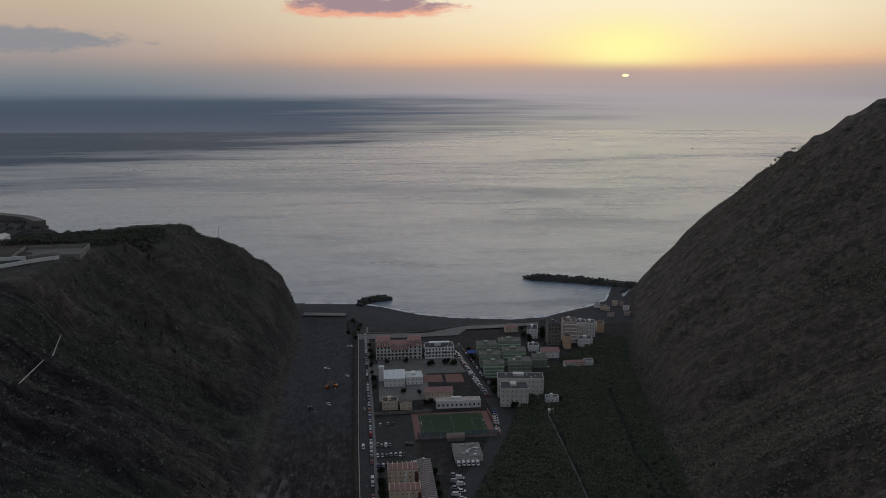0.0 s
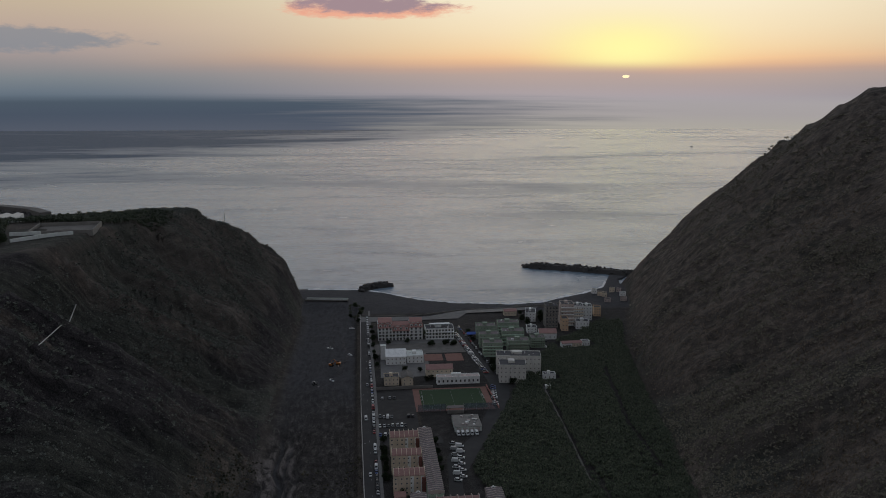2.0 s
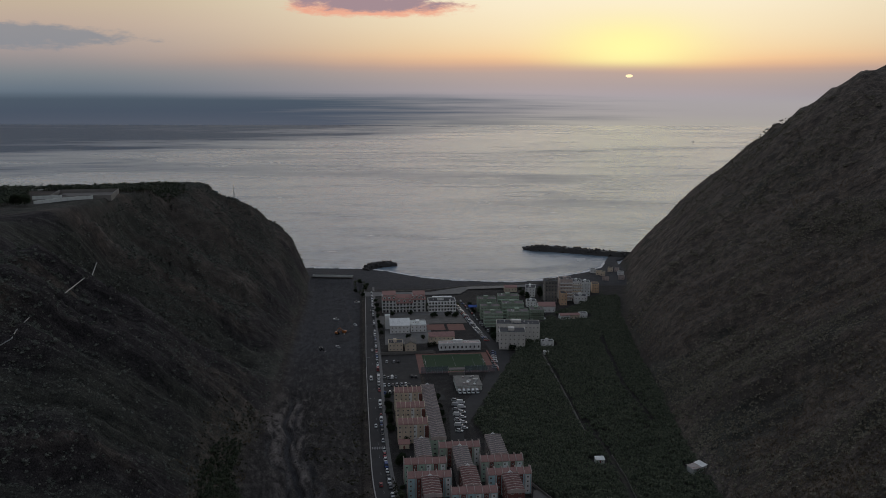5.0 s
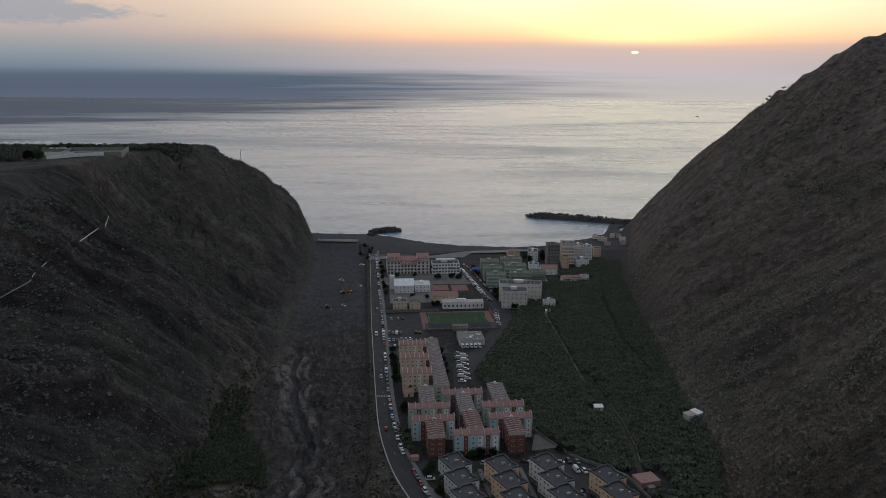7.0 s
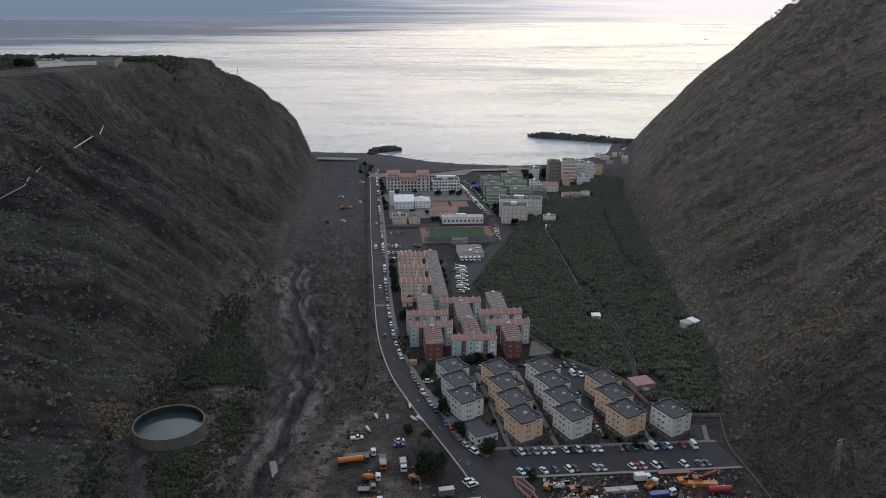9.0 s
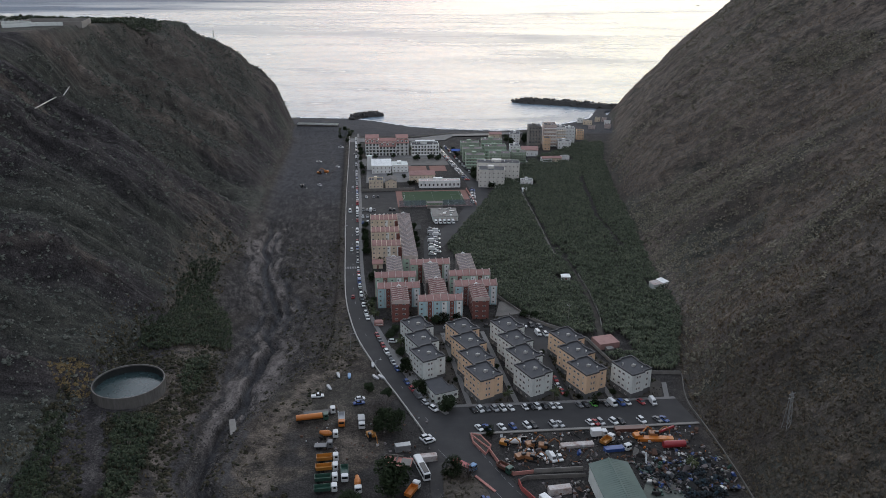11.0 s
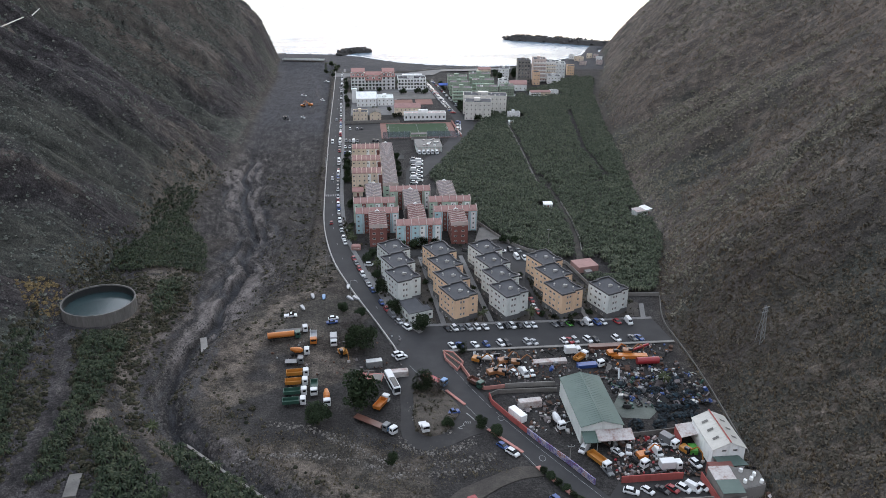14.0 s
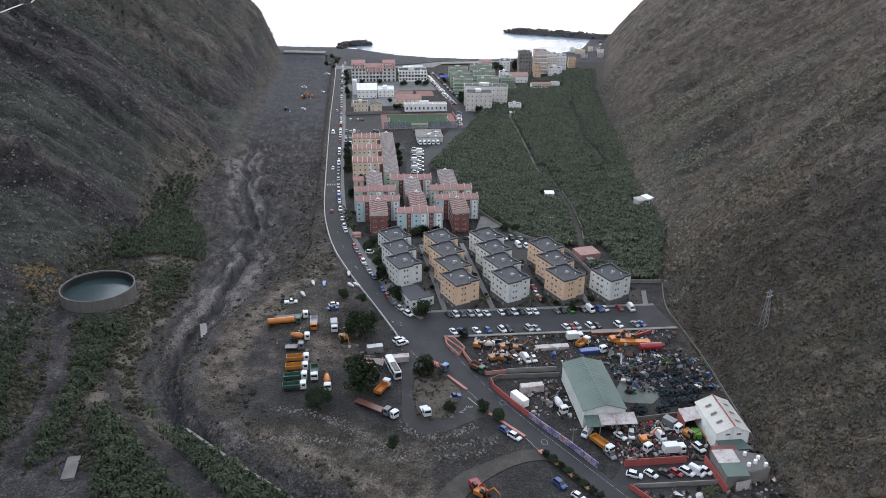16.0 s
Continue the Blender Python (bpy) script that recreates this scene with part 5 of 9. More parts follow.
football_pitch()
g = Geo()
wall_along(g, [(87.5, 530), (89.5, 486)], -0.2, 1.6, 0.3)
tagged(new("pitch_wall", g.mesh("pitch_wall", M_PINKWALL)), "salmon painted wall beside the pitch", "wall", kind="structure")
shed = thing("depot_building", "low depot with cluttered pale concrete roof", "depot", pose(63.4, 449.5, vz(449)))
part("wall", Geo().box(-8.5, 8.5, 0, 19, -0.5, 3.4), M_PALE, shed)
part("roof", Geo().box(-8.8, 8.8, -0.3, 19.3, 3.4, 3.6), MAT_CONCRETE, shed)
for i in range(14):
    part("roof_clutter", Geo().bevelled(0, random.uniform(0.8, 2.2), 0, random.uniform(0.8, 2.0), 0, random.uniform(0.4, 1.1), 0.1), random.choice([M_WHITE, M_METAL, M_RUSTY]), shed, m=pose(random.uniform(-8, 6), random.uniform(1, 17), 3.6, 0, 0, random.uniform(-20, 20)))
for x in (-6, -2, 2, 6):
    part("roller_door", Geo().box(x - 1.5, x + 1.5, -0.08, 0.02, 0, 2.8), M_SHUTTER, shed)

GREEN_APT = painted("green_render", (0.29, 0.35, 0.275))
GREY_APT = painted("warm_grey_render", (0.68, 0.66, 0.61))
town_house("apartment_house", "warm grey four-storey apartment house with flat roof", "apartment house", 108, 534, 20, 14, 13.5, GREY_APT, 4, 6, yaw=-8)
town_house("apartment_house", "warm grey four-storey apartment house with flat roof", "apartment house", 116, 552, 34, 13, 14.5, GREY_APT, 4, 11, yaw=-8)
for i, (px_, py_, w_, h_) in enumerate(((104, 598, 16, 11), (126, 602, 18, 11), (105, 622, 17, 11), (126, 626, 19, 12), (146, 618, 12, 8), (106, 648, 17, 11), (127, 653, 19, 12))):
    town_house("apartment_house", "weathered green apartment house with balconies and flat brown roof", "apartment house", px_, py_, w_, 11, h_, GREEN_APT, 4, 6, roof_mat=M_GREYROOF, yaw=-4, group="green town apartments", bands=bpy.data.materials["green_render"] if i % 3 else M_GREEN)
town_house("unfinished_tower", "dark unfinished concrete apartment tower with open floors", "tower block", 172, 676, 11.5, 12, 20, MAT_CONCRETE, 6, 4, win=(1.9, 2.0), yaw=-3)
town_house("town_block", "ochre yellow rendered end house", "house", 181.5, 664, 6, 10, 11, M_OCHRE, 3, 2, yaw=-4)
town_house("town_block", "pink-white tower block with roof terrace", "tower block", 188, 682, 12, 13, 20, painted("dusty_pink_render", (0.62, 0.52, 0.47)), 6, 4, yaw=-5, bands=M_WHITE)
town_house("town_block", "white narrow terraced town house", "house", 201, 690, 9, 12, 16, M_WHITE, 5, 4, yaw=-6, bands=M_CREAM)
town_house("town_block", "white low town house", "house", 199, 668, 12, 9, 7, M_WHITE, 2, 4, yaw=-6)
town_house("town_block", "white terraced town house with balconies", "house", 212, 698, 9, 11, 13, M_WHITE, 4, 3, yaw=-8)
town_house("town_block", "orange rendered beach house", "house", 226, 712, 7, 9, 8, M_OCHRE, 3, 3, yaw=-10)
town_house("market_hall", "white market hall with pink vaulted roof", "hall", 160, 640, 15, 12, 5.5, M_WHITE, 1, 4, roof="x", roof_mat=M_PINKROOF, yaw=-5)
town_house("white_house", "white single-storey house beside a lane", "house", 150, 660, 9, 9, 5, M_WHITE, 2, 3, yaw=-5)
town_house("white_house", "white flat-roofed villa near the promenade", "house", 157, 700, 10, 16, 8, M_WHITE, 3, 3, yaw=-12)
town_house("white_house", "white beach pavilion with pink roof", "pavilion", 142, 722, 12, 8, 4, M_CREAM, 1, 4, roof="x", roof_mat=M_PINKROOF)
town_house("field_house", "small white hut with flat roof among bananas", "hut", 137.5, 540, 9.5, 5, 3.6, M_WHITE, 1, 3)
town_house("farm_house", "low farmhouse with pink tile roof", "farmhouse", 171, 616, 9, 6, 3.4, M_WHITE, 1, 3, roof="x", roof_mat=M_PINKROOF, yaw=4)
town_house("farm_house", "low farmhouse with faded pink roof", "farmhouse", 180, 617, 8, 6, 3.2, M_CREAM, 1, 3, roof="x", roof_mat=M_PINKROOF, yaw=4)
town_house("farm_house", "low white flat-roofed farmhouse", "farmhouse", 188, 618.5, 7, 5, 3.8, M_WHITE, 1, 3, yaw=4)
rb = random.Random(3)
for i in range(8):
    px_, py_ = 250 + 30 * rb.random(), 762 + 50 * rb.random()
    px_ = min(px_, float(toe_right(np.array(py_))) - 4)
    town_house("beach_house", "small white beach house with flat roof", "house", px_, py_, 4.5 + 2.5 * rb.random(), 5, 2.8 + 1.2 * rb.random(), (M_CREAM, M_PALEPINK, M_WHITE)[i % 3], 1, 2, yaw=-30 + 20 * rb.random(), group="beach houses", base=max(2.0, height(px_, py_)))
blue = thing("shade_tent", "bright blue market tent with flat top", "tent", pose(95, 655, vz(655)))
part("roof", Geo().gable(-5, 5, -3.5, 3.5, 3.2, 4.4, "x", 0.2), plain("blue_canvas", (0.06, 0.12, 0.4), 0.8), blue)
for sx in (-4.8, 4.8):
    for sy in (-3.3, 3.3):
        part("post", Geo().rod((sx, sy, 0), (sx, sy, 3.2), 0.08), M_METAL, blue)

# promenade wall and bridge over the river mouth
g = Geo()
wall_along(g, rounded([(-6, 731), (40, 729), (60, 733), (80, 740), (96, 747), (130, 748), (176, 756), (215, 768)]), -1.5, 1.0, 0.4)
tagged(new("promenade_wall", g.mesh("promenade_wall", MAT_CONCRETE)), "pale wavy promenade wall above black sand", "wall", kind="structure")
bridge = thing("footbridge", "long pale concrete bridge across the river mouth", "bridge", pose(-34.5, 796, 0.6, 0, 0, -9))
part("deck", Geo().box(-26, 18, -3, 3, 3.4, 4.0), MAT_CONCRETE, bridge)
for sy in (-2.9, 2.7):
    part("parapet", Geo().box(-26, 18, sy, sy + 0.25, 4.0, 5.0), M_PALE, bridge)
for sx in (-20, -8, 4, 15):
    part("pier", Geo().box(sx - 0.6, sx + 0.6, -2, 2, -1.5, 3.4), MAT_DARK_CONCRETE, bridge)


# ---------------------------------------------------------------- breakwater, islet and harbour mole
M_BOULDER = material("basalt_boulder", [(0.035, 0.034, 0.033), (0.09, 0.086, 0.082)], 2.0, 0.4, 0.9, 0.5, 0.1, vary=0.3)


def boulder_mesh(seed):
    r = random.Random(seed)
    bm = bmesh.new()
    bmesh.ops.create_icosphere(bm, subdivisions=1, radius=1.0)
    for v in bm.verts:
        v.co *= r.uniform(0.7, 1.15)
        v.co.z *= 0.75
    me = bpy.data.meshes.new("boulder")
    bm.to_mesh(me)
    bm.free()
    me.materials.append(M_BOULDER)
    return me


BOULDERS = [boulder_mesh(i) for i in range(6)]


def boulder_heap(name, label, category, pts, half, top, size, count, stuff_count):
    """A mound along a line, covered with boulders."""
    ob = thing(name, label, category, pose(0, 0, 0))
    line_pts = dense(pts, 4)
    g = Geo()
    n = len(line_pts)
    left, right = offset(line_pts, -1), offset(line_pts, 1)
    verts = []
    for i, (p, a, b) in enumerate(zip(line_pts, left, right)):
        k = min(1.0, 0.45 + i * 0.2, 0.5 + (n - 1 - i) * 0.25)
        for (u, z) in ((-half, -3), (-half * 0.45, top * 0.93), (half * 0.45, top), (half, -3)):
            verts.append((p[0] + (b[0] - p[0]) * u * k, p[1] + (b[1] - p[1]) * u * k, z if z < 0 else z * k))
    faces = [(4 * i + j, 4 * i + 4 + j, 4 * i + 5 + j, 4 * i + 1 + j) for i in range(n - 1) for j in range(3)] + [(0, 1, 2, 3), (4 * n - 1, 4 * n - 2, 4 * n - 3, 4 * n - 4)]
    g.add(verts, faces)
    part("core", g, M_BOULDER, ob)
    r = random.Random(7)
    rest = Geo()
    for i in range(count + stuff_count):
        k = r.randrange(n - 1)
        p, q = line_pts[k], right[k]
        u = r.uniform(-1, 1)
        kk = min(1.0, 0.45 + k * 0.2, 0.5 + (n - 1 - k) * 0.25)
        x, y = p[0] + (q[0] - p[0]) * u * half * kk + r.uniform(-2, 2), p[1] + (q[1] - p[1]) * u * half * kk + r.uniform(-2, 2)
        z = (top if abs(u) < 0.45 else top + (abs(u) - 0.45) / 0.55 * (-3 - top)) * kk
        s = size * r.uniform(0.5, 1.2)
        if z < -1.5:
            continue
        m = Matrix.LocRotScale((x, y, z), Euler((r.uniform(0, 6), r.uniform(0, 6), r.uniform(0, 6))), (s, s, s))
        part("boulder", BOULDERS[i % 6], None, ob, m=m)
    return ob


boulder_heap("breakwater", "long dark breakwater of heaped basalt boulders", "breakwater", [(201, 952), (212, 950), (240, 938), (270, 924), (305, 905), (330, 885)], 12, 5.0, 1.9, 280, 0)
boulder_heap("rock_islet", "dark rocky knoll joined to the black beach", "rock", [(-2, 842), (4, 857), (14, 864), (26, 866), (34, 865)], 8, 4.4, 1.6, 200, 0)

mole = boulder_heap("harbour_mole", "far harbour mole of boulders with concrete crown wall", "breakwater", [(-740, 1460), (-640, 1440), (-575, 1400), (-535, 1350), (-520, 1322)], 42, 9.0, 5.0, 160, 0)
g = Geo()
for (ax, ay), (bx, by) in zip([(-740, 1486), (-640, 1468), (-570, 1424)], [(-640, 1468), (-570, 1424), (-530, 1374)]):
    dx, dy = bx - ax, by - ay
    k = math.hypot(dx, dy)
    px_, py_ = -dy / k * 9, dx / k * 9
    g.prism([(ax - px_, ay - py_), (bx - px_, by - py_), (bx + px_, by + py_), (ax + px_, ay + py_)], 2, 17)
part("crown_wall", g, MAT_DARK_CONCRETE, mole)

boat = thing("fishing_boat", "small dark fishing boat far out on the bay", "boat", pose(1330, 3092, 0, 0, 0, 70))
part("hull", Geo().prism([(-1.6, -6), (1.6, -6), (1.9, 2), (0, 7), (-1.9, 2)], -0.6, 1.4), M_BITUMEN, boat)
part("cabin", Geo().bevelled(-1.1, 1.1, -4.5, -1.0, 1.4, 3.6, 0.2), M_PALE, boat)
part("mast", Geo().rod((0, -0.5, 1.4), (0, -0.5, 7), 0.12, 0.08), M_METAL, boat)
# wet edge and foam along the shore
foam = Geo()
xs_ = np.arange(-62, 284, 2.0)
for a, b in zip(xs_, xs_[1:]):
    ya, yb = float(shore(a)), float(shore(b))
    wa, wb = 1.6 + 1.4 * math.sin(a * 0.21) + 0.8 * math.sin(a * 0.57), 1.6 + 1.4 * math.sin(b * 0.21) + 0.8 * math.sin(b * 0.57)
    foam.add([(a, ya - 0.8 - 0.9 * wa, 0.12), (b, yb - 0.8 - 0.9 * wb, 0.12), (b, yb + 1.6 + 1.0 * wb, 0.05), (a, ya + 1.6 + 1.0 * wa, 0.05)], [(0, 1, 2, 3)])
tagged(new("foam", foam.mesh("foam", material("sea_foam", [(0.4, 0.42, 0.43), (0.82, 0.83, 0.84)], 3.0, 0.5, 0.8, 0.1, 0.02))), "thin white foam line where waves reach black sand", "foam", kind="structure")


# ---------------------------------------------------------------- yards beside the lower road
def shed_hall(name, label, x0, x1, y0, y1, eave, ridge, wall_mat, roof_mat, along, yaw=0.0, ribs=16):
    cx, cy = (x0 + x1) / 2, (y0 + y1) / 2
    ob = thing(name, label, "shed", pose(cx, cy, vz(cy), 0, 0, yaw))
    w, d = (x1 - x0) / 2, (y1 - y0) / 2
    part("wall", Geo().box(-w, w, -d, d, -0.5, eave), wall_mat, ob)
    g = Geo()
    g.add([(xx, yy, z) for yy in (-d + 0.02, d - 0.02) for xx, z in ((-w, eave), (0, ridge), (w, eave))], [(0, 2, 1), (3, 4, 5), (0, 3, 5, 2)])
    part("gable_wall", g, wall_mat, ob)
    part("roof", Geo().gable(-w, w, -d, d, eave, ridge, "y", 0.35, 0.12), roof_mat, ob)
    slope = (ridge - eave) / w
    for i in range(ribs + 1):
        y = -d + 2 * d * i / ribs
        for s in (-1, 1):
            g = Geo()
            g.add([(s * (w + 0.3), y - 0.06, eave - slope * 0.3 + 0.13), (0, y - 0.06, ridge + 0.13), (0, y + 0.06, ridge + 0.13), (s * (w + 0.3), y + 0.06, eave - slope * 0.3 + 0.13),
                   (s * (w + 0.3), y, eave - slope * 0.3 + 0.2), (0, y, ridge + 0.2)], [(0, 1, 5, 4), (4, 5, 2, 3), (0, 4, 3), (1, 2, 5)])
            part("seam", g, roof_mat, ob)
    part("ridge_cap", Geo().box(-0.25, 0.25, -d - 0.35, d + 0.35, ridge + 0.1, ridge + 0.24), roof_mat, ob)
    return ob


big_shed = shed_hall("warehouse", "large warehouse with green sheet-metal pitched roof", 81.5, 94.3, 131.5, 158, 6.3, 8.2, M_PALE, M_SHEETGREEN, "y", ribs=26)
part("porch_roof", Geo().add([(-6.4, -13.3, 4.6), (-2.2, -13.3, 4.6), (-2.2, -17.8, 3.6), (-6.4, -17.8, 3.6), (-6.4, -13.3, 4.75), (-2.2, -13.3, 4.75), (-2.2, -17.8, 3.75), (-6.4, -17.8, 3.75)], [(0, 1, 2, 3), (4, 7, 6, 5), (0, 4, 5, 1), (1, 5, 6, 2), (2, 6, 7, 3), (3, 7, 4, 0)]), M_SHEETGREEN, big_shed, "green lean-to roof")
part("lean_to", Geo().add([(-2.1, -13.3, 5.0), (9.0, -13.3, 5.0), (9.0, -17.6, 3.9), (-2.1, -17.6, 3.9), (-2.1, -13.3, 5.12), (9.0, -13.3, 5.12), (9.0, -17.6, 4.02), (-2.1, -17.6, 4.02)], [(0, 1, 2, 3), (4, 7, 6, 5), (0, 4, 5, 1), (1, 5, 6, 2), (2, 6, 7, 3), (3, 7, 4, 0)]), M_RUSTY, big_shed, "rust-stained grey lean-to roof")
for sx in (-6.2, -2.3, 3.0, 8.8):
    part("post", Geo().rod((sx, -17.4, -0.2), (sx, -17.4, 3.8), 0.12), M_METAL, big_shed)
white_shed = shed_hall("workshop", "white sheet-metal workshop with red ridge trim", 116.6, 126.4, 117.5, 132.8, 6.0, 8.4, M_WHITE, M_SHEETWHITE, "y", ribs=10)
for s in (-1, 1):
    for y in (-4.5, -0.5, 3.5):
        part("rooflight", Geo().add([(s * 3.6, y, 6.87), (s * 3.6, y + 1.0, 6.87), (s * 1.9, y + 1.0, 7.72), (s * 1.9, y, 7.72)], [(0, 1, 2, 3)]), MAT_DARK_CONCRETE, white_shed, m=pose(0, 0, 0.12))
part("trim", Geo().box(-0.2, 0.2, -8.1, 8.1, 8.62, 8.72), M_REDWALL, white_shed, "red ridge trim")
for x in (-1.5, 1.8):
    window(white_shed, x, -7.65, 5.2, 0, 1.4, 0.7)
part("awning", Geo().add([(-4.9, -7.7, 3.6), (3.0, -7.7, 3.6), (4.6, -11.5, 3.1), (-3.4, -11.8, 3.1), (-4.9, -7.7, 3.7), (3.0, -7.7, 3.7), (4.6, -11.5, 3.2), (-3.4, -11.8, 3.2)], [(0, 1, 2, 3), (4, 7, 6, 5), (0, 4, 5, 1), (1, 5, 6, 2), (2, 6, 7, 3), (3, 7, 4, 0)]), M_SHEETGREEN, white_shed, "faded green awning")
side = thing("open_shed", "red open shed with rust-stained white roof", "shed", pose(114, 130, vz(130)))
part("roof", Geo().add([(-2.9, -3.2, 3.7), (3.2, -2.0, 3.9), (3.4, 3.4, 4.4), (-2.9, 2.6, 4.3), (-2.9, -3.2, 3.8), (3.2, -2.0, 4.0), (3.4, 3.4, 4.5), (-2.9, 2.6, 4.4)], [(0, 3, 2, 1), (4, 5, 6, 7), (0, 1, 5, 4), (1, 2, 6, 5), (2, 3, 7, 6), (3, 0, 4, 7)]), M_RUSTY, side)
part("wall", Geo().box(-2.8, -2.6, -3.0, 2.6, -0.3, 3.8).box(-2.6, 3.2, 2.4, 2.6, -0.3, 4.0), M_REDWALL, side)
low = thing("garage_building", "flat-roofed grey garage with green and white roof sheets", "garage", pose(119.5, 106, vz(106), 0, 0, -2))
LP = [(-6.8, -5.6), (6.5, -2.4), (6.8, 3.0), (-0.5, 5.6), (-7.0, 5.3)]
part("wall", Geo().prism(LP, -0.6, 4.6), MAT_CONCRETE, low)
part("roof", Geo().prism(outline(LP, 0.2), 4.6, 4.72), MAT_DARK_CONCRETE, low)
part("roof_sheet", Geo().box(-7.0, -0.6, -5.9, -0.4, 4.8, 4.95), M_SHEETGREEN, low, "faded green roof sheet")
part("roof_sheet", Geo().box(-7.1, -1.0, -0.3, 5.4, 4.84, 4.99), M_RUSTY, low, "rust-streaked white roof sheet")
part("terrace", Geo().box(-5.5, 1.5, 5.7, 9.5, -0.5, 3.2), M_BRICK, low, "dull red terrace")
for i, (x, y) in enumerate(((1.5, 3), (4.5, 1.2), (3.0, -0.5), (5.4, -1.8), (0.8, -1.5))):
    part("water_tank", Geo().rod((x, y, 4.7), (x, y, 5.7), 0.55, 0.5, 10), M_WHITE, low, "white plastic water tank")
part("gate", Geo().box(-5.6, -1.2, -5.3, -5.1, -0.2, 3.2), M_SHUTTER, low, m=pose(0, 0, 0, 0, 0, 13))

# red and salmon walls
M_GRAFFITI = material("graffiti_paint", [(0.26, 0.06, 0.06), (0.22, 0.07, 0.09), (0.1, 0.1, 0.26), (0.36, 0.34, 0.38), (0.24, 0.07, 0.06), (0.3, 0.22, 0.1)], 3.0, 0.5, 0.8, 0.1, 0.01)


def yard_wall(pts, high, mat, label, thick=0.3, low=-0.4):
    g = Geo()
    wall_along(g, pts, low, high, thick)
    ob = tagged(new("yard_wall", g.mesh("yard_wall", mat)), label, "wall", kind="structure")
    return ob


yard_wall([(57.9, 158.5), (58.2, 154.4), (62.6, 145.2), (66.5, 138)], 2.0, M_REDWALL, "faded red block wall along the road")
yard_wall([(66.55, 137.9), (69.6, 132.4), (75.5, 122.6), (80.8, 112.6)], 2.1, M_GRAFFITI, "red wall covered in blue and purple graffiti")
yard_wall([(88.4, 112.7), (106.5, 112.9)], 2.4, M_REDWALL, "red painted yard wall")
yard_wall([(87.0, 103.6), (92, 96), (97, 88)], 1.7, M_REDWALL, "red painted yard wall")
yard_wall([(88.0, 103.6), (111.5, 103.3)], 1.5, MAT_CONCRETE, "pale concrete yard wall")
yard_wall([(111.6, 112.4), (112.2, 99)], 2.6, M_REDWALL, "red painted yard wall")
yard_wall([(45.8, 187.5), (51.0, 178.5), (53.6, 168), (57, 163.2), (64, 163.8)], 1.4, M_PINKWALL, "salmon painted wall round a scrap yard")
yard_wall([(64.2, 163.9), (81.2, 163.9)], 1.7, MAT_CONCRETE, "pale block wall of a scrap yard")
yard_wall([(57.9, 158.6), (61, 160.6), (81.2, 160.2)], 1.6, MAT_DARK_CONCRETE, "stained block wall of a scrap yard")
yard_wall([(94.5, 132.6), (117, 135.0)], 1.8, MAT_DARK_CONCRETE, "mossy green-grey yard wall")
yard_wall(rounded([(141, 227), (134, 205), (134.5, 190), (134, 165), (132, 140), (130, 118)]), 0.9, MAT_DARK_CONCRETE, "stained wall at the foot of the slope")
yard_wall(rounded([(68, 345), (78, 312), (90, 283), (103, 272), (110, 262)]), 1.7, MAT_CONCRETE, "pale block wall round the banana plantation")
yard_wall([(110, 262), (114, 240), (126, 229), (141, 227.5)], 1.6, MAT_CONCRETE, "pale block wall behind apartment gardens")
for a, b in (((43.7, 163.4), (49.0, 154.4)), ((54.3, 140.6), (63.0, 128.2))):
    pts = dense([a, b], 3)
    q = offset(pts, -0.9)
    sheet("planter", pts + q[::-1], M_PINKWALL, 0.5, "low salmon painted kerb planter", "planter")
for i in range(5):
    t = i / 4
    sheet("planter", [(65.6 + 12 * t, 121.2 - 21.5 * t), (67 + 12 * t, 121.6 - 21.5 * t), (67.6 + 12 * t, 120.3 - 21.5 * t), (66.4 + 12 * t, 119.6 - 21.5 * t)], M_PINKWALL, 0.7, "low salmon painted kerb planter", "planter")

yard_wall([(45.9, 188.6), (46.0, 183.4), (49.4, 175.6), (52.0, 180.4), (49.2, 187.2), (46.0, 188.6)], 1.2, M_PINKWALL, "salmon painted wall round a raised bed", 0.35)
sheet("raised_bed", [(46.2, 188.2), (46.3, 183.6), (49.5, 176.2), (51.7, 180.4), (49.0, 187.0)], M_SOIL, 0.8, "dusty raised bed beside the junction", "planter", thick=1.0)
sheet("parking_deck", [(71.7, 291.5), (85.4, 294.5), (80, 311.5), (76.5, 309.0)], MAT_DARK_CONCRETE, 0.5, "grey concrete parking deck beside the estate", "parking deck", thick=0.8)
# foundations left on the lorry yard
ruin_floor = thing("ruined_foundation", "broken red-tiled foundation on the lorry yard", "ruin", pose(19.0, 175.0, vz(175), 0, 0, -14))
part("floor", Geo().box(-5.5, 4.5, -3.5, 2.0, -0.3, 0.25), M_PINKWALL, ruin_floor, "worn red floor tiles")
for x0, x1, y0, y1 in ((-5.6, -5.3, -3.5, 2.0), (-5.3, 1.0, 1.8, 2.1), (-1.0, -0.7, -3.4, 1.7), (2.5, 4.5, -3.6, -3.3)):
    part("wall", Geo().box(x0, x1, y0, y1, 0.2, 1.1), MAT_DARK_CONCRETE, ruin_floor)
part("slab", Geo().box(0.8, 4.2, -2.6, 1.2, 0.26, 0.42), MAT_CONCRETE, ruin_floor, "pale concrete slab")
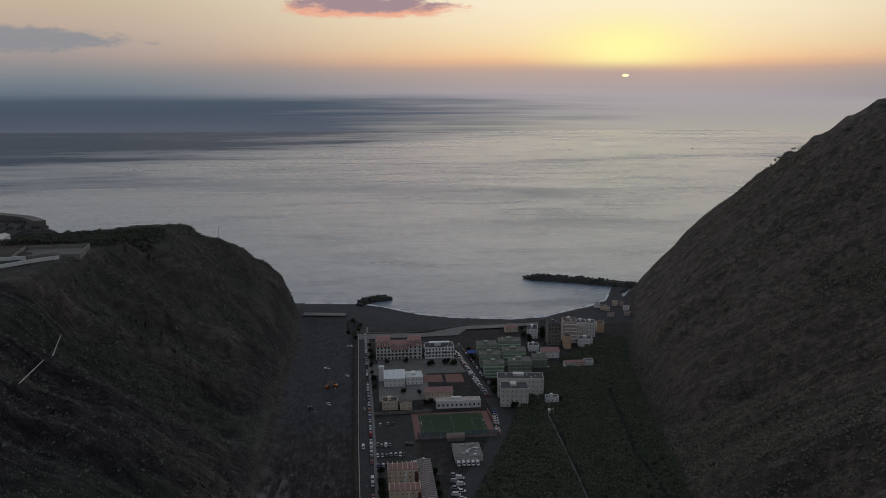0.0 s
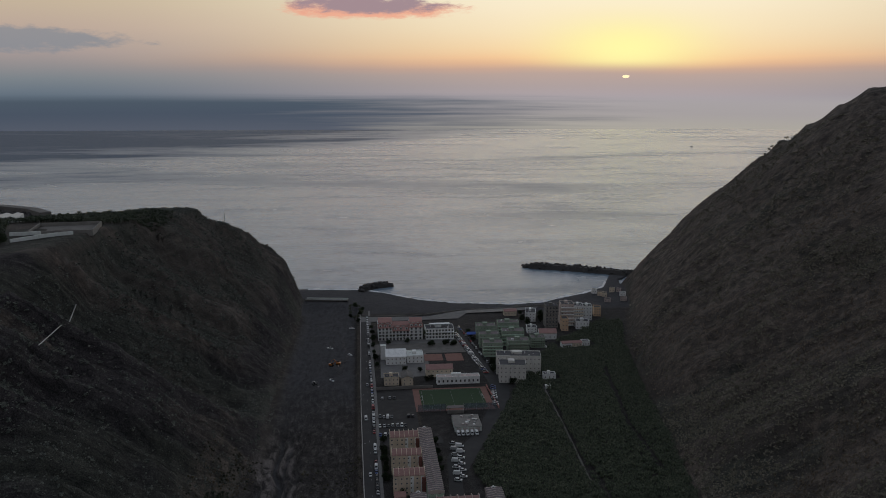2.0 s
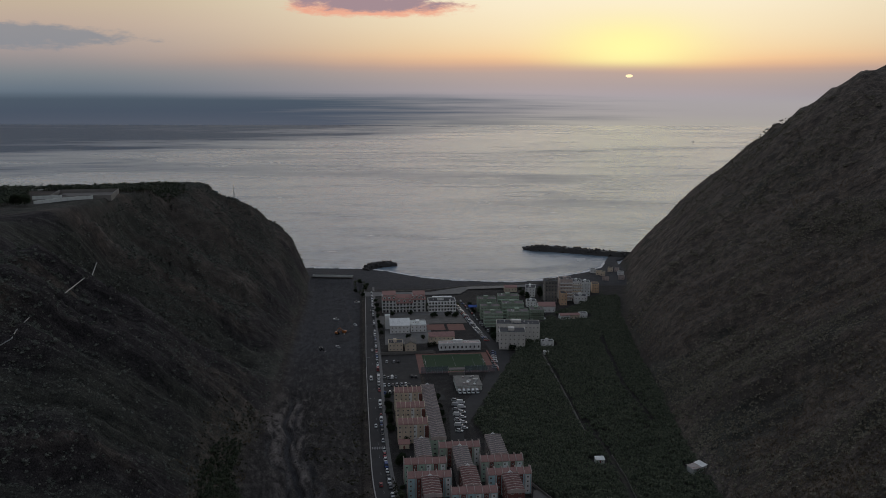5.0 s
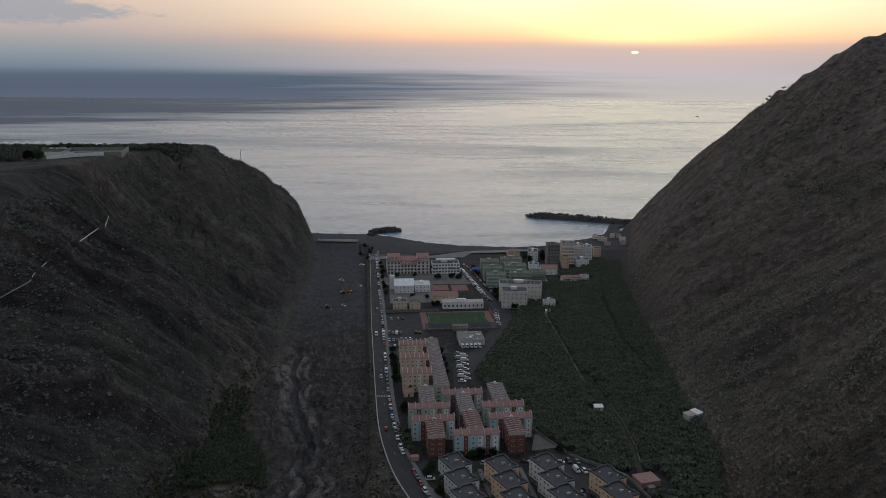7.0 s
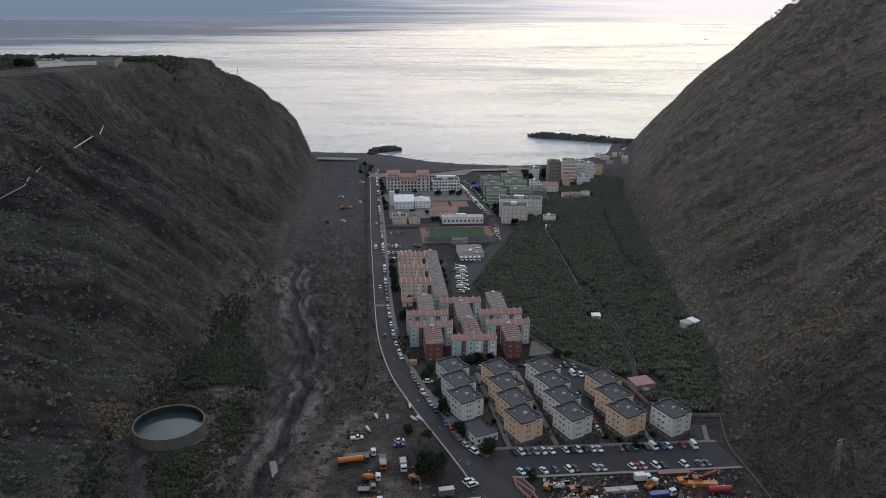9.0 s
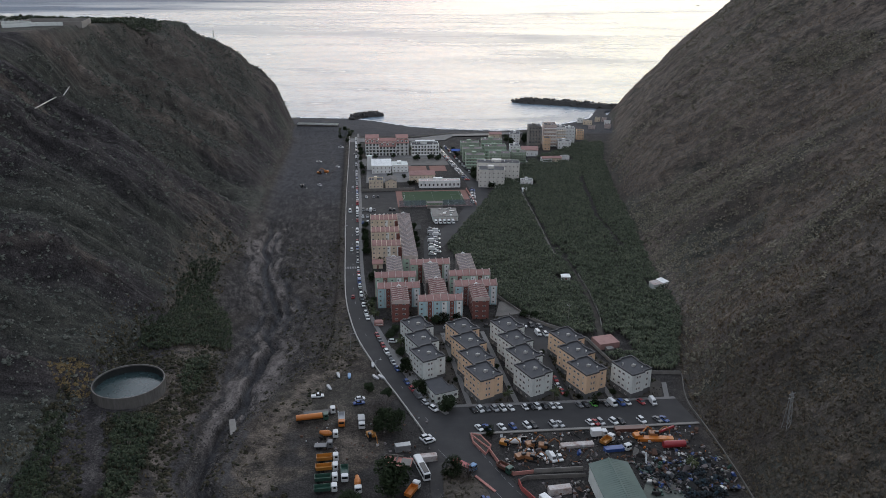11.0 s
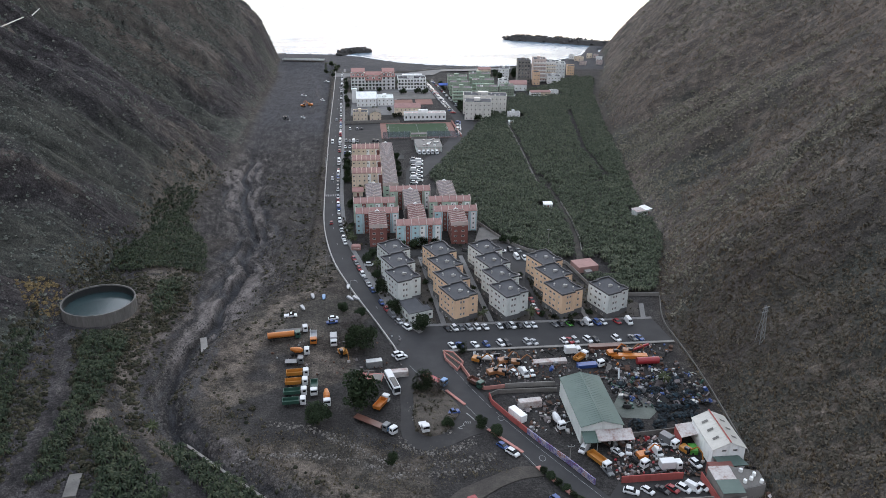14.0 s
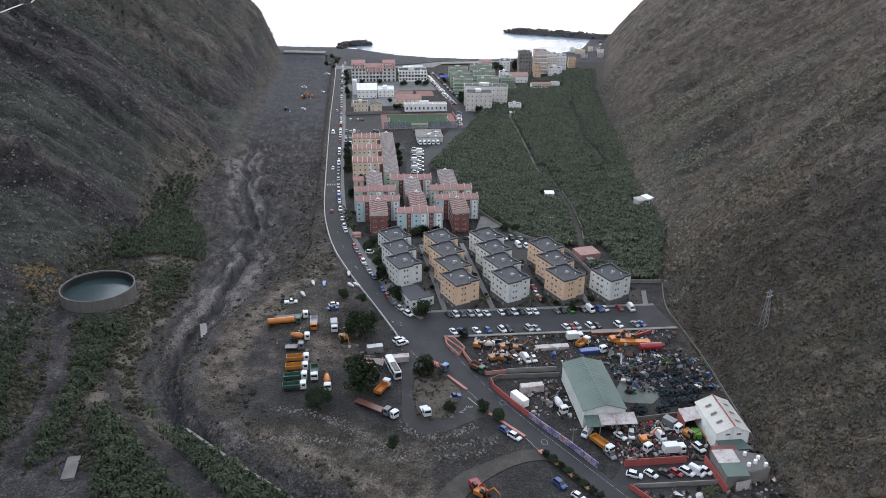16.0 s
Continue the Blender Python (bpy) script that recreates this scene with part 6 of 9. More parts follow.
# traffic island mound
g = Geo()
ring_pts = rounded([(32.6, 154), (32.0, 146.5), (33.2, 140.4), (37.6, 138.6), (42.4, 140.8), (44.6, 146.5), (48.4, 152.2), (44.6, 161), (40.5, 168.5), (34.8, 171), (32.6, 160), (32.6, 154)], 2)[:-1]
cxm, cym = 38.6, 153
rings = [(1.0, 0.02), (0.96, 0.35), (0.8, 0.75), (0.5, 1.0)]
verts = [(cxm + (x - cxm) * k, cym + (y - cym) * k, vz(y) + 0.1 + z + 0.25 * (random.random() if z > 0.1 else 0)) for k, z in rings for x, y in ring_pts] + [(cxm, cym, vz(cym) + 1.2)]
n_ = len(ring_pts)
faces = [(k * n_ + i, k * n_ + (i + 1) % n_, (k + 1) * n_ + (i + 1) % n_, (k + 1) * n_ + i) for k in range(3) for i in range(n_)] + [(3 * n_ + i, 3 * n_ + (i + 1) % n_, 4 * n_) for i in range(n_)]
g.add(verts, faces)
M_EARTH = material("island_earth", [(0.04, 0.034, 0.029), (0.075, 0.064, 0.053), (0.14, 0.12, 0.098)], 3.0, 0.4, 0.95, 0.8, 0.2)
tagged(new("traffic_island", g.mesh("traffic_island", M_EARTH)), "rough earth traffic island with dry weeds", "traffic island", kind="structure")

# round water tank, weir and river wall
MAT_TANK = material("weathered_concrete", [(0.085, 0.08, 0.072), (0.13, 0.124, 0.115), (0.2, 0.19, 0.18)], 3.0, 0.6, 0.9, 0.3, 0.02, streak=(1, 1, 0.25))
tank = thing("water_tank", "round open concrete reservoir filled with dark water", "reservoir", pose(-84.8, 226.5, 12.3))
part("wall", Geo().ring(0, 0, 13.2, 13.7, -3.5, 5.4, 56), MAT_TANK, tank)
for i in range(40):
    t = 2 * math.pi * i / 40
    part("form_mark", Geo().box(-0.05, 0.05, -13.74, -13.66, -2.5, 5.35), MAT_DARK_CONCRETE, tank, m=pose(0, 0, 0, 0, 0, 9 * i))
m_water = material("still_water", [(0.02, 0.036, 0.038), (0.03, 0.05, 0.052)], 5.0, 1.0, 0.17, 0.0, spec=0.5)
# inner face much darker than the outer concrete
part("lining", Geo().ring(0, 0, 13.05, 13.19, -3.0, 4.9, 56), plain("dark_lining", (0.018, 0.02, 0.02), 0.6), tank, "dark inner lining")
part("water", Geo().prism([(13.04 * math.cos(2 * math.pi * i / 56), 13.04 * math.sin(2 * math.pi * i / 56)) for i in range(56)], -3.4, 2.3), m_water, tank, "dark still water")
g = Geo()
weir_line = rounded([(-43.6, 211), (-42.0, 204), (-40.9, 198), (-38.2, 190.5)])
wall_along(g, weir_line, -5.5, -2.0, 2.4)
weir = tagged(new("weir", g.mesh("weir", MAT_CONCRETE)), "short curved pale concrete weir beside the channel", "weir")
g = Geo()
pts = rounded([(-36, 140.5), (-19.2, 123), (-5.7, 110.2), (20, 84), (40, 62)])
verts = []
for (x, y), (u, v) in zip(pts, offset(pts, 0.8)):
    verts += [(x, y, vz(y) - 5), (x, y, vz(y) + 1.0), (u, v, vz(y) + 1.0), (u, v, vz(y) - 5)]
faces = [(4 * i + k, 4 * i + 4 + k, 4 * i + 4 + (k + 1) % 4, 4 * i + (k + 1) % 4) for i in range(len(pts) - 1) for k in range(4)] + [(0, 1, 2, 3)]
g.add(verts, faces)
tagged(new("river_wall", g.mesh("river_wall", MAT_CONCRETE)), "mossy pale concrete wall between bananas and river", "wall", kind="structure")
farm = thing("pump_house", "small white-roofed pump house among banana plots", "hut", pose(-62.5, 121, height(-62.5, 121) - 0.2, 0, 0, 6))
part("wall", Geo().box(-1.5, 1.5, -4.5, 4.5, -1.0, 1.0), MAT_DARK_CONCRETE, farm)
part("roof", Geo().box(-1.7, 1.7, -4.7, 4.7, 1.0, 1.2), MAT_DARK_CONCRETE, farm)


# ---------------------------------------------------------------- plants
def leaf_material(name, colours, rough=0.7):
    """Foliage whose colour changes from leaf to leaf."""
    m = bpy.data.materials.new(name)
    m.use_nodes = True
    n = Nodes(m.node_tree)
    geo = n.add("ShaderNodeNewGeometry")
    patch = n.noise(geo.outputs["Position"], 1 / 14.0, 3.0, 0.6)
    k = n.math("ADD", n.math("MULTIPLY", geo.outputs["Random Per Island"], 0.6), n.math("MULTIPLY", patch, 0.5))
    base = n.ramp(k, [(0.1 + 0.85 * i / (len(colours) - 1), c) for i, c in enumerate(colours)])
    p = n.add("ShaderNodeBsdfPrincipled")
    n.link(base, p.inputs["Base Color"])
    p.inputs["Roughness"].default_value = rough
    p.inputs["Specular IOR Level"].default_value = 0.12
    out = n.add("ShaderNodeOutputMaterial")
    n.link(p.outputs[0], out.inputs[0])
    return m


M_BANANA = leaf_material("banana_leaf", [(0.007, 0.0125, 0.0068), (0.016, 0.025, 0.0128), (0.032, 0.043, 0.023), (0.072, 0.08, 0.045)], 0.6)
# paler, greyer copy of the leaf for the far field: haze in its colour
M_BANANA_HAZED = leaf_material("hazed_banana_leaf", [(0.021, 0.028, 0.018), (0.04, 0.051, 0.032), (0.067, 0.08, 0.051), (0.115, 0.125, 0.082)], 0.7)
M_SHRUB = leaf_material("scrub_leaf", [(0.04, 0.047, 0.043), (0.08, 0.09, 0.08), (0.13, 0.138, 0.12), (0.195, 0.195, 0.168)], 0.9)
M_BUSH = leaf_material("bush_leaf", [(0.014, 0.0165, 0.011), (0.028, 0.03, 0.02), (0.05, 0.047, 0.031), (0.095, 0.08, 0.052)], 0.9)
M_DRY = leaf_material("dry_grass", [(0.07, 0.06, 0.042), (0.13, 0.11, 0.075), (0.22, 0.18, 0.12)], 0.9)
M_TREE = leaf_material("tree_leaf", [(0.01, 0.017, 0.009), (0.022, 0.034, 0.016), (0.04, 0.055, 0.026)], 0.7)
M_PALM = leaf_material("palm_leaf", [(0.02, 0.028, 0.014), (0.04, 0.05, 0.024), (0.065, 0.07, 0.035)], 0.7)
M_BARK = material("bark", [(0.04, 0.032, 0.026), (0.09, 0.075, 0.06)], 0.8, 0.2, 0.95, 0.6, 0.05)
M_BARE = leaf_material("bare_twigs", [(0.09, 0.08, 0.075), (0.14, 0.125, 0.115)], 0.9)


def scatter(name, proto_v, proto_f, place, turn, scale, squash, mat, label, category):
    """One object of many copies of a small mesh. place: n x 3; turn: about z; scale, squash: n."""
    v, n = np.asarray(proto_v, float), len(place)
    c, s = np.cos(turn)[:, None], np.sin(turn)[:, None]
    x = (v[:, 0] * c - v[:, 1] * s) * scale[:, None] + place[:, :1]
    y = (v[:, 0] * s + v[:, 1] * c) * scale[:, None] + place[:, 1:2]
    z = v[:, 2] * (scale * squash)[:, None] + place[:, 2:]
    verts = np.stack([x, y, z], -1).reshape(-1, 3)
    f = np.asarray(proto_f, int)
    k = f.shape[1]
    faces = (f[None] + (np.arange(n) * len(v))[:, None, None]).reshape(-1, k)
    return verts, faces


def stuff(name, blocks, mat, label, category):
    verts, faces, k = [], [], 0
    for v, f in blocks:
        verts.append(v)
        faces.append(f + k)
        k += len(v)
    verts, faces = np.concatenate(verts), np.concatenate(faces)
    me = bpy.data.meshes.new(name)
    me.vertices.add(len(verts))
    me.vertices.foreach_set("co", verts.ravel())
    me.loops.add(faces.size)
    me.loops.foreach_set("vertex_index", faces.ravel())
    me.polygons.add(len(faces))
    w = faces.shape[1]
    me.polygons.foreach_set("loop_start", np.arange(0, faces.size, w))
    me.polygons.foreach_set("loop_total", np.full(len(faces), w))
    me.materials.append(mat)
    me.update()
    me.validate()
    return tagged(new(name, me), label, category, kind="stuff")


def inside_poly(x, y, poly):
    hit = np.zeros(len(x), bool)
    for (ax, ay), (bx, by) in zip(poly, poly[1:] + poly[:1]):
        cross = (ay > y) != (by > y)
        hit ^= cross & (x < (bx - ax) * (y - ay) / ((by - ay) or 1e-9) + ax)
    return hit


def banana_proto(seed, leaves=10):
    r = random.Random(seed)
    v, f = [], []
    for i in range(leaves):
        t = 2 * math.pi * (i + r.uniform(-0.3, 0.3)) / leaves
        c, s = math.cos(t), math.sin(t)
        reach, rise, w = r.uniform(1.3, 1.9), r.uniform(0.5, 1.4), r.uniform(0.19, 0.3)
        mid = [(0.1, 2.0, 0.12), (reach * 0.45, 2.0 + rise, w), (reach * 0.85, 2.0 + rise * 0.75, w * 1.05), (reach * 1.15, 1.8 + rise * 0.1, 0.08)]
        k = len(v)
        for d, z, ww in mid:
            v += [(c * d - s * ww, s * d + c * ww, z - 0.1), (c * d + s * ww, s * d - c * ww, z - 0.1)]
        f += [(k + 2 * j, k + 2 * j + 1, k + 2 * j + 3, k + 2 * j + 2) for j in range(3)]
    k = len(v)
    for z, q in ((0.0, 0.16), (2.1, 0.1)):
        v += [(q * math.cos(t), q * math.sin(t), z) for t in (0, 2.1, 4.2)]
    f += [(k + i, k + (i + 1) % 3, k + 3 + (i + 1) % 3, k + 3 + i) for i in range(3)]
    return v, f


def grove(poly, space, seed, size=1.0, holes=()):
    rng = np.random.default_rng(seed)
    px, py = np.array([p[0] for p in poly]), np.array([p[1] for p in poly])
    gx, gy = np.meshgrid(np.arange(px.min(), px.max(), space), np.arange(py.min(), py.max(), space))
    x = gx.ravel() + rng.uniform(-0.35, 0.35, gx.size) * space
    y = gy.ravel() + rng.uniform(-0.35, 0.35, gx.size) * space
    keep = inside_poly(x, y, poly) & (rng.random(len(x)) > 0.04)
    for h in holes:
        keep &= ~inside_poly(x, y, h)
    x, y = x[keep], y[keep]
    z = land(x, y) - 0.1
    kind = rng.integers(0, 3, len(x))
    blocks = []
    for k in range(3):
        m = kind == k
        v, f = banana_proto(seed + k)
        blocks.append(scatter("", v, f, np.stack([x[m], y[m], z[m]], 1), rng.uniform(0, 6.28, m.sum()), rng.uniform(0.75, 1.2, m.sum()) * size, rng.uniform(0.8, 1.2, m.sum()), None, "", ""))
    return blocks


TRACKS = [[(125, 395), (127.6, 395), (127.4, 345), (126.6, 318), (123.8, 290), (119, 262), (114, 262), (119.4, 290), (122.6, 318), (123.8, 345)],
          [(127.4, 525), (130.8, 525), (127.6, 450), (122.8, 372), (119.2, 372), (124, 450)],
          [(184, 560), (188, 560), (169.5, 447), (168, 384), (164.4, 384), (165.5, 447)],
          [(130, 546), (145, 546), (145, 534), (130, 534)], [(112, 333), (123, 333), (123, 342), (112, 342)], [(160, 318), (172, 318), (172, 330), (160, 330)],
          [(162, 610), (196, 610), (196, 628), (162, 628)], [(106, 247), (128, 247), (128, 268), (106, 268)]]
FIELD = [(150, 608), (112, 530), (82, 455), (58, 396), (63, 372), (70, 345), (79, 314), (91, 285), (104, 273), (111, 263), (115, 242), (127, 231), (141, 229.5), (165, 291), (172, 352), (187, 431), (198, 498), (222, 620), (243, 690), (225, 694), (206, 676), (190, 655), (172, 640), (160, 625)]
stuff("banana_plantation", grove(FIELD, 2.05, 5, 1.0, TRACKS), M_BANANA_HAZED, "dense green banana plantation filling the valley floor", "banana plants")
sheet("pavement_12", [(128.6, 525), (129.8, 525), (126.4, 450), (121.6, 372), (120.4, 372), (125.2, 450)], MAT_DARK_CONCRETE, 0.3, "narrow pale path through bananas", "path")
sheet("pavement_13", [(126.0, 372), (127.0, 372), (126.6, 345), (125.8, 318), (122.9, 290), (118.3, 262), (115.2, 262), (120.4, 290), (123.6, 318), (124.8, 345)], M_SOIL, 0.25, "dusty concrete farm track through bananas", "track")
yard_wall([(127.2, 345), (126.4, 318), (123.6, 290), (120.6, 276)], 1.2, MAT_CONCRETE, "low pale wall beside a farm track")
sheet("pavement_14", [(187.2, 530), (188.2, 530), (172.2, 440), (169.0, 389), (168.0, 389), (171.0, 440)], M_SOIL, 0.3, "narrow earth path through bananas", "path")
LOWER = [[(-63, 152.5), (-61.5, 150.5), (-50, 134), (-39, 118.5), (-28, 103), (-46, 98), (-55, 112), (-57, 128), (-66, 144)],
         [(-46, 141), (-36.5, 138), (-21, 124), (-6.5, 110), (8, 94), (-8, 92), (-20, 107), (-33, 124)],
         [(-82.9, 363.9), (-73.2, 381.4), (-74.0, 335.8), (-58.4, 305.4), (-51.0, 267.4), (-92.2, 261.5), (-92.3, 285.0), (-84.2, 305.7), (-87.6, 327.8)],
         [(-86, 207), (-71, 206), (-67.5, 200), (-66, 181), (-66, 168), (-69.6, 148), (-68, 126), (-75.5, 122), (-76, 140), (-76.5, 163), (-80, 181)],
         [(-107, 193), (-107, 210), (-103.5, 209), (-98.5, 191), (-97, 174), (-90, 150), (-84, 135), (-96, 136), (-106, 170)],
         [(-60, 258), (-58, 236), (-62, 222), (-68, 236), (-66, 252)]]
blocks = []
for i, p in enumerate(LOWER):
    blocks += grove(p, 2.0, 40 + 5 * i, 0.95 if i < 2 else 0.8)
stuff("banana_plot", blocks, M_BANANA, "small banana plots on benches beside the river", "banana plants")


def dome_proto(seed):
    """A low lumpy bush."""
    r = random.Random(seed)
    v = [(0.5 * math.cos(t) * r.uniform(0.6, 1.3), 0.5 * math.sin(t) * r.uniform(0.6, 1.3), -0.2) for t in (2 * math.pi * i / 4 for i in range(4))]
    v += [(0.42 * math.cos(t + 0.6) * r.uniform(0.5, 1.35), 0.42 * math.sin(t + 0.6) * r.uniform(0.5, 1.35), 0.38 * r.uniform(0.5, 1.5)) for t in (2 * math.pi * i / 4 for i in range(4))]
    v += [(0.2 * r.uniform(-1, 1), 0.2 * r.uniform(-1, 1), 0.6 * r.uniform(0.7, 1.2))]
    f = []
    for i in range(4):
        j = (i + 1) % 4
        f += [(i, j, 4 + i), (j, 4 + j, 4 + i), (4 + i, 4 + j, 8)]
    return v, f


def brush_proto(seed, leaves=24):
    """A shrub: a dark low core with small sprays of leaves all over it."""
    r = random.Random(seed)
    v, f = [], []
    ring = [(0.4 * math.cos(t) * r.uniform(0.7, 1.2), 0.4 * math.sin(t) * r.uniform(0.7, 1.2), -0.15) for t in (1.257 * i for i in range(5))]
    v += ring + [(0.0, 0.0, 0.36)]
    f += [(i, (i + 1) % 5, 5) for i in range(5)]
    for i in range(leaves):
        t, e = r.uniform(0, 6.28), math.asin(r.uniform(0.0, 1.0))
        q = r.uniform(0.36, 0.56)
        c = Vector((q * math.cos(t) * math.cos(e), q * math.sin(t) * math.cos(e), q * math.sin(e)))
        u = Vector((r.gauss(0, 1), r.gauss(0, 1), r.gauss(0, 0.5))).normalized()
        w = u.cross(c).normalized()
        s_ = r.uniform(0.14, 0.24)
        k = len(v)
        v += [tuple(c - u * s_), tuple(c + u * s_), tuple(c + w * s_ * 1.3 + c * 0.15)]
        f.append((k, k + 1, k + 2))
    return v, f


def stone_proto(seed):
    """A rough boulder, open below."""
    r = random.Random(seed)
    v = [(0.5 * math.cos(t) * r.uniform(0.7, 1.2), 0.5 * math.sin(t) * r.uniform(0.7, 1.2), r.uniform(-0.2, 0.1)) for t in (2 * math.pi * i / 5 for i in range(5))]
    v += [(0.15 * r.uniform(-1, 1), 0.15 * r.uniform(-1, 1), 0.5)]
    return v, [(i, (i + 1) % 5, 5) for i in range(5)]


def tuft_proto(seed, blades=9):
    r = random.Random(seed)
    v, f = [], []
    for i in range(blades):
        t, lean, h = r.uniform(0, 6.28), r.uniform(0.15, 0.6), r.uniform(0.5, 1.0)
        c, s, w = math.cos(t), math.sin(t), r.uniform(0.1, 0.2)
        k = len(v)
        v += [(-s * w, c * w, 0), (s * w, -c * w, 0), (c * lean, s * lean, h)]
        f += [(k, k + 1, k + 2)]
    return v, f


def shrubs(count, seed, box, keep, sizes, proto, kinds=4):
    rng = np.random.default_rng(seed)
    x, y = rng.uniform(box[0], box[1], count), rng.uniform(box[2], box[3], count)
    m = keep(x, y, rng)
    x, y = x[m], y[m]
    z = land(x, y)
    which = rng.integers(0, kinds, len(x))
    out = []
    for k in range(kinds):
        q = which == k
        v, f = proto(seed * 10 + k)
        s = sizes[0] + (sizes[1] - sizes[0]) * rng.random(q.sum()) ** 2.2
        out.append(scatter("", v, f, np.stack([x[q], y[q], z[q]], 1), rng.uniform(0, 6.28, q.sum()), s, rng.uniform(0.5, 0.95, q.sum()), None, "", ""))
    return out


def on_left(x, y, rng):
    d = toe_left(y) - x
    z = land(x, y)
    run = y + 1.0 * np.clip(d, 0, 160) + 16 * fbm(x, y, 70, 3, 22)
    return (d > -4) & (z < 122) & (z > 6) & (rng.random(len(x)) < 0.4 - 0.5 * ribs(run, d, 38, 21) + 0.9 * fbm(x, y, 22, 3, 61))


def on_right(x, y, rng):
    d = x - toe_right(y)
    run = y + 0.7 * np.clip(d, 0, 250) + 14 * fbm(x, y, 80, 3, 52)
    return (d > -3) & (rng.random(len(x)) < 0.42 - 0.3 * ease(250 - y, 0, 60) * ease(50 - d, 0, 25) - 0.5 * ribs(run, d, 30, 53) - 1.3 * fbm(x + 0.5 * y, y * 0.55, 42, 4, 83) + 0.6 * fbm(x, y, 18, 3, 63) - 0.2 * ease(y, 450, 800))


def road_edge(y):
    pts = sorted((q[1], q[0]) for q in ROAD_L)
    return np.interp(y, [q[0] for q in pts], [q[1] for q in pts]) - 1.6


def on_banks(x, y, rng):
    a, b = bank_right(y), bank_left(y)
    side = np.minimum(np.abs(x - a - 5), np.abs(x - b + 8))
    free = ~inside_poly(x, y, [(24, 190), (24, 128), (60, 128), (70, 112), (50, 100), (120, 40), (140, 200), (60, 200)])
    return ((side < 12) | ((x > thalweg(y) + 7) & (x < a) & (y > 185) & (y < 420) & (rng.random(len(x)) < 0.45))) & free & (x < 22) & ((x < road_edge(y)) | (y < 192)) & (rng.random(len(x)) < 0.4 + fbm(x, y, 12, 3, 65)) & ((x + 84.8) ** 2 + (y - 226) ** 2 > 230)


def on_bench(x, y, rng):
    b = bank_left(y)
    return (x < b) & (x > toe_left(y) - 6) & ((x + 84.8) ** 2 + (y - 226) ** 2 > 230) & (from_line(x, y, DIRT_TRACK) > 3) & (from_line(x, y, FARM_TRACK) > 2.6) & (rng.random(len(x)) < 0.4 + fbm(x, y, 14, 3, 67))


def on_waste(x, y, rng):
    keep = inside_poly(x, y, [(-38, 190), (-30, 170), (-20, 146), (10, 146), (26, 136), (52, 132), (62, 120), (44, 118), (30, 112), (20, 100), (0, 116), (-20, 136), (-34, 152)])
    return keep & (rng.random(len(x)) < 0.45 + fbm(x, y, 8, 3, 69))


def thick_left(x, y, rng):
    d = toe_left(y) - x
    z = land(x, y)
    run = y + 1.0 * np.clip(d, 0, 160) + 16 * fbm(x, y, 70, 3, 22)
    rocky = ease(line(y, (150, 10), (230, 30), (300, 62), (430, 58), (520, 30), (640, 26), (860, 30)) - d, -8, 10)
    return (d > 0) & (z < 124) & (rng.random(len(x)) < (0.5 + 0.35 * ribs(run, d, 15, 24) + 0.9 * fbm(x, y, 26, 3, 61)) * (1 - 0.82 * rocky))


def thick_right(x, y, rng):
    d = x - toe_right(y)
    run = y + 0.7 * np.clip(d, 0, 250) + 14 * fbm(x, y, 80, 3, 52)
    brink = land(x, y) - land(x + 2.0, y + 7.0) < 5.0
    return (d > 0) & brink & (rng.random(len(x)) < 0.44 + 0.3 * ribs(run, d, 30, 53) - 1.1 * fbm(x + 0.5 * y, y * 0.55, 42, 4, 83) + 0.7 * fbm(x, y, 20, 3, 63) - 0.3 * ease(y, 420, 700))


def on_tan(x, y, rng):
    d = x - toe_right(y)
    return (d > 2) & (rng.random(len(x)) < 0.05 + 2.2 * fbm(x + 0.5 * y, y * 0.55, 42, 4, 83))


M_HILL = leaf_material("hill_leaf", [(0.058, 0.058, 0.043), (0.122, 0.117, 0.088), (0.192, 0.177, 0.138), (0.28, 0.25, 0.2)], 0.9)
stuff("slope_scrub", shrubs(60000, 1, (-230, -58, 90, 800), thick_left, (0.9, 3.2), brush_proto, 10) + shrubs(40000, 11, (-215, -58, 90, 790), on_left, (0.6, 1.4), dome_proto, 6), M_SHRUB, "low grey-green scrub covering the dark cliff slope", "scrub")
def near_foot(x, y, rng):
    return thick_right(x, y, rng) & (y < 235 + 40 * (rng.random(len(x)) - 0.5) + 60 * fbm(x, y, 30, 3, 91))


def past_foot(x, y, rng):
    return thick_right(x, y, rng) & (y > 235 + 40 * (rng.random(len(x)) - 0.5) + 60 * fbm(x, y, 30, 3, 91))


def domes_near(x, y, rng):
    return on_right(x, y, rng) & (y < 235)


def domes_past(x, y, rng):
    return on_right(x, y, rng) & (y >= 235)


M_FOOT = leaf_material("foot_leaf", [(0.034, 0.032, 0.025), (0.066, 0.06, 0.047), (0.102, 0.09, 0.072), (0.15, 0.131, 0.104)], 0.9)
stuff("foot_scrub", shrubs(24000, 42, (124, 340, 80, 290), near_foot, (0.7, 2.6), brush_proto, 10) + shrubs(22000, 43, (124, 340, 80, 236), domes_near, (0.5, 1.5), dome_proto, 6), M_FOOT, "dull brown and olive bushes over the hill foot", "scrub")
stuff("hillside_scrub", shrubs(40000, 2, (124, 340, 190, 500), past_foot, (0.8, 2.8), brush_proto, 10) + shrubs(33000, 22, (124, 340, 230, 480), domes_past, (0.5, 1.5), dome_proto, 6) + shrubs(20000, 12, (190, 440, 500, 800), thick_right, (1.0, 3.2), brush_proto, 8), M_HILL, "green and grey bushes over the brown hillside", "scrub")
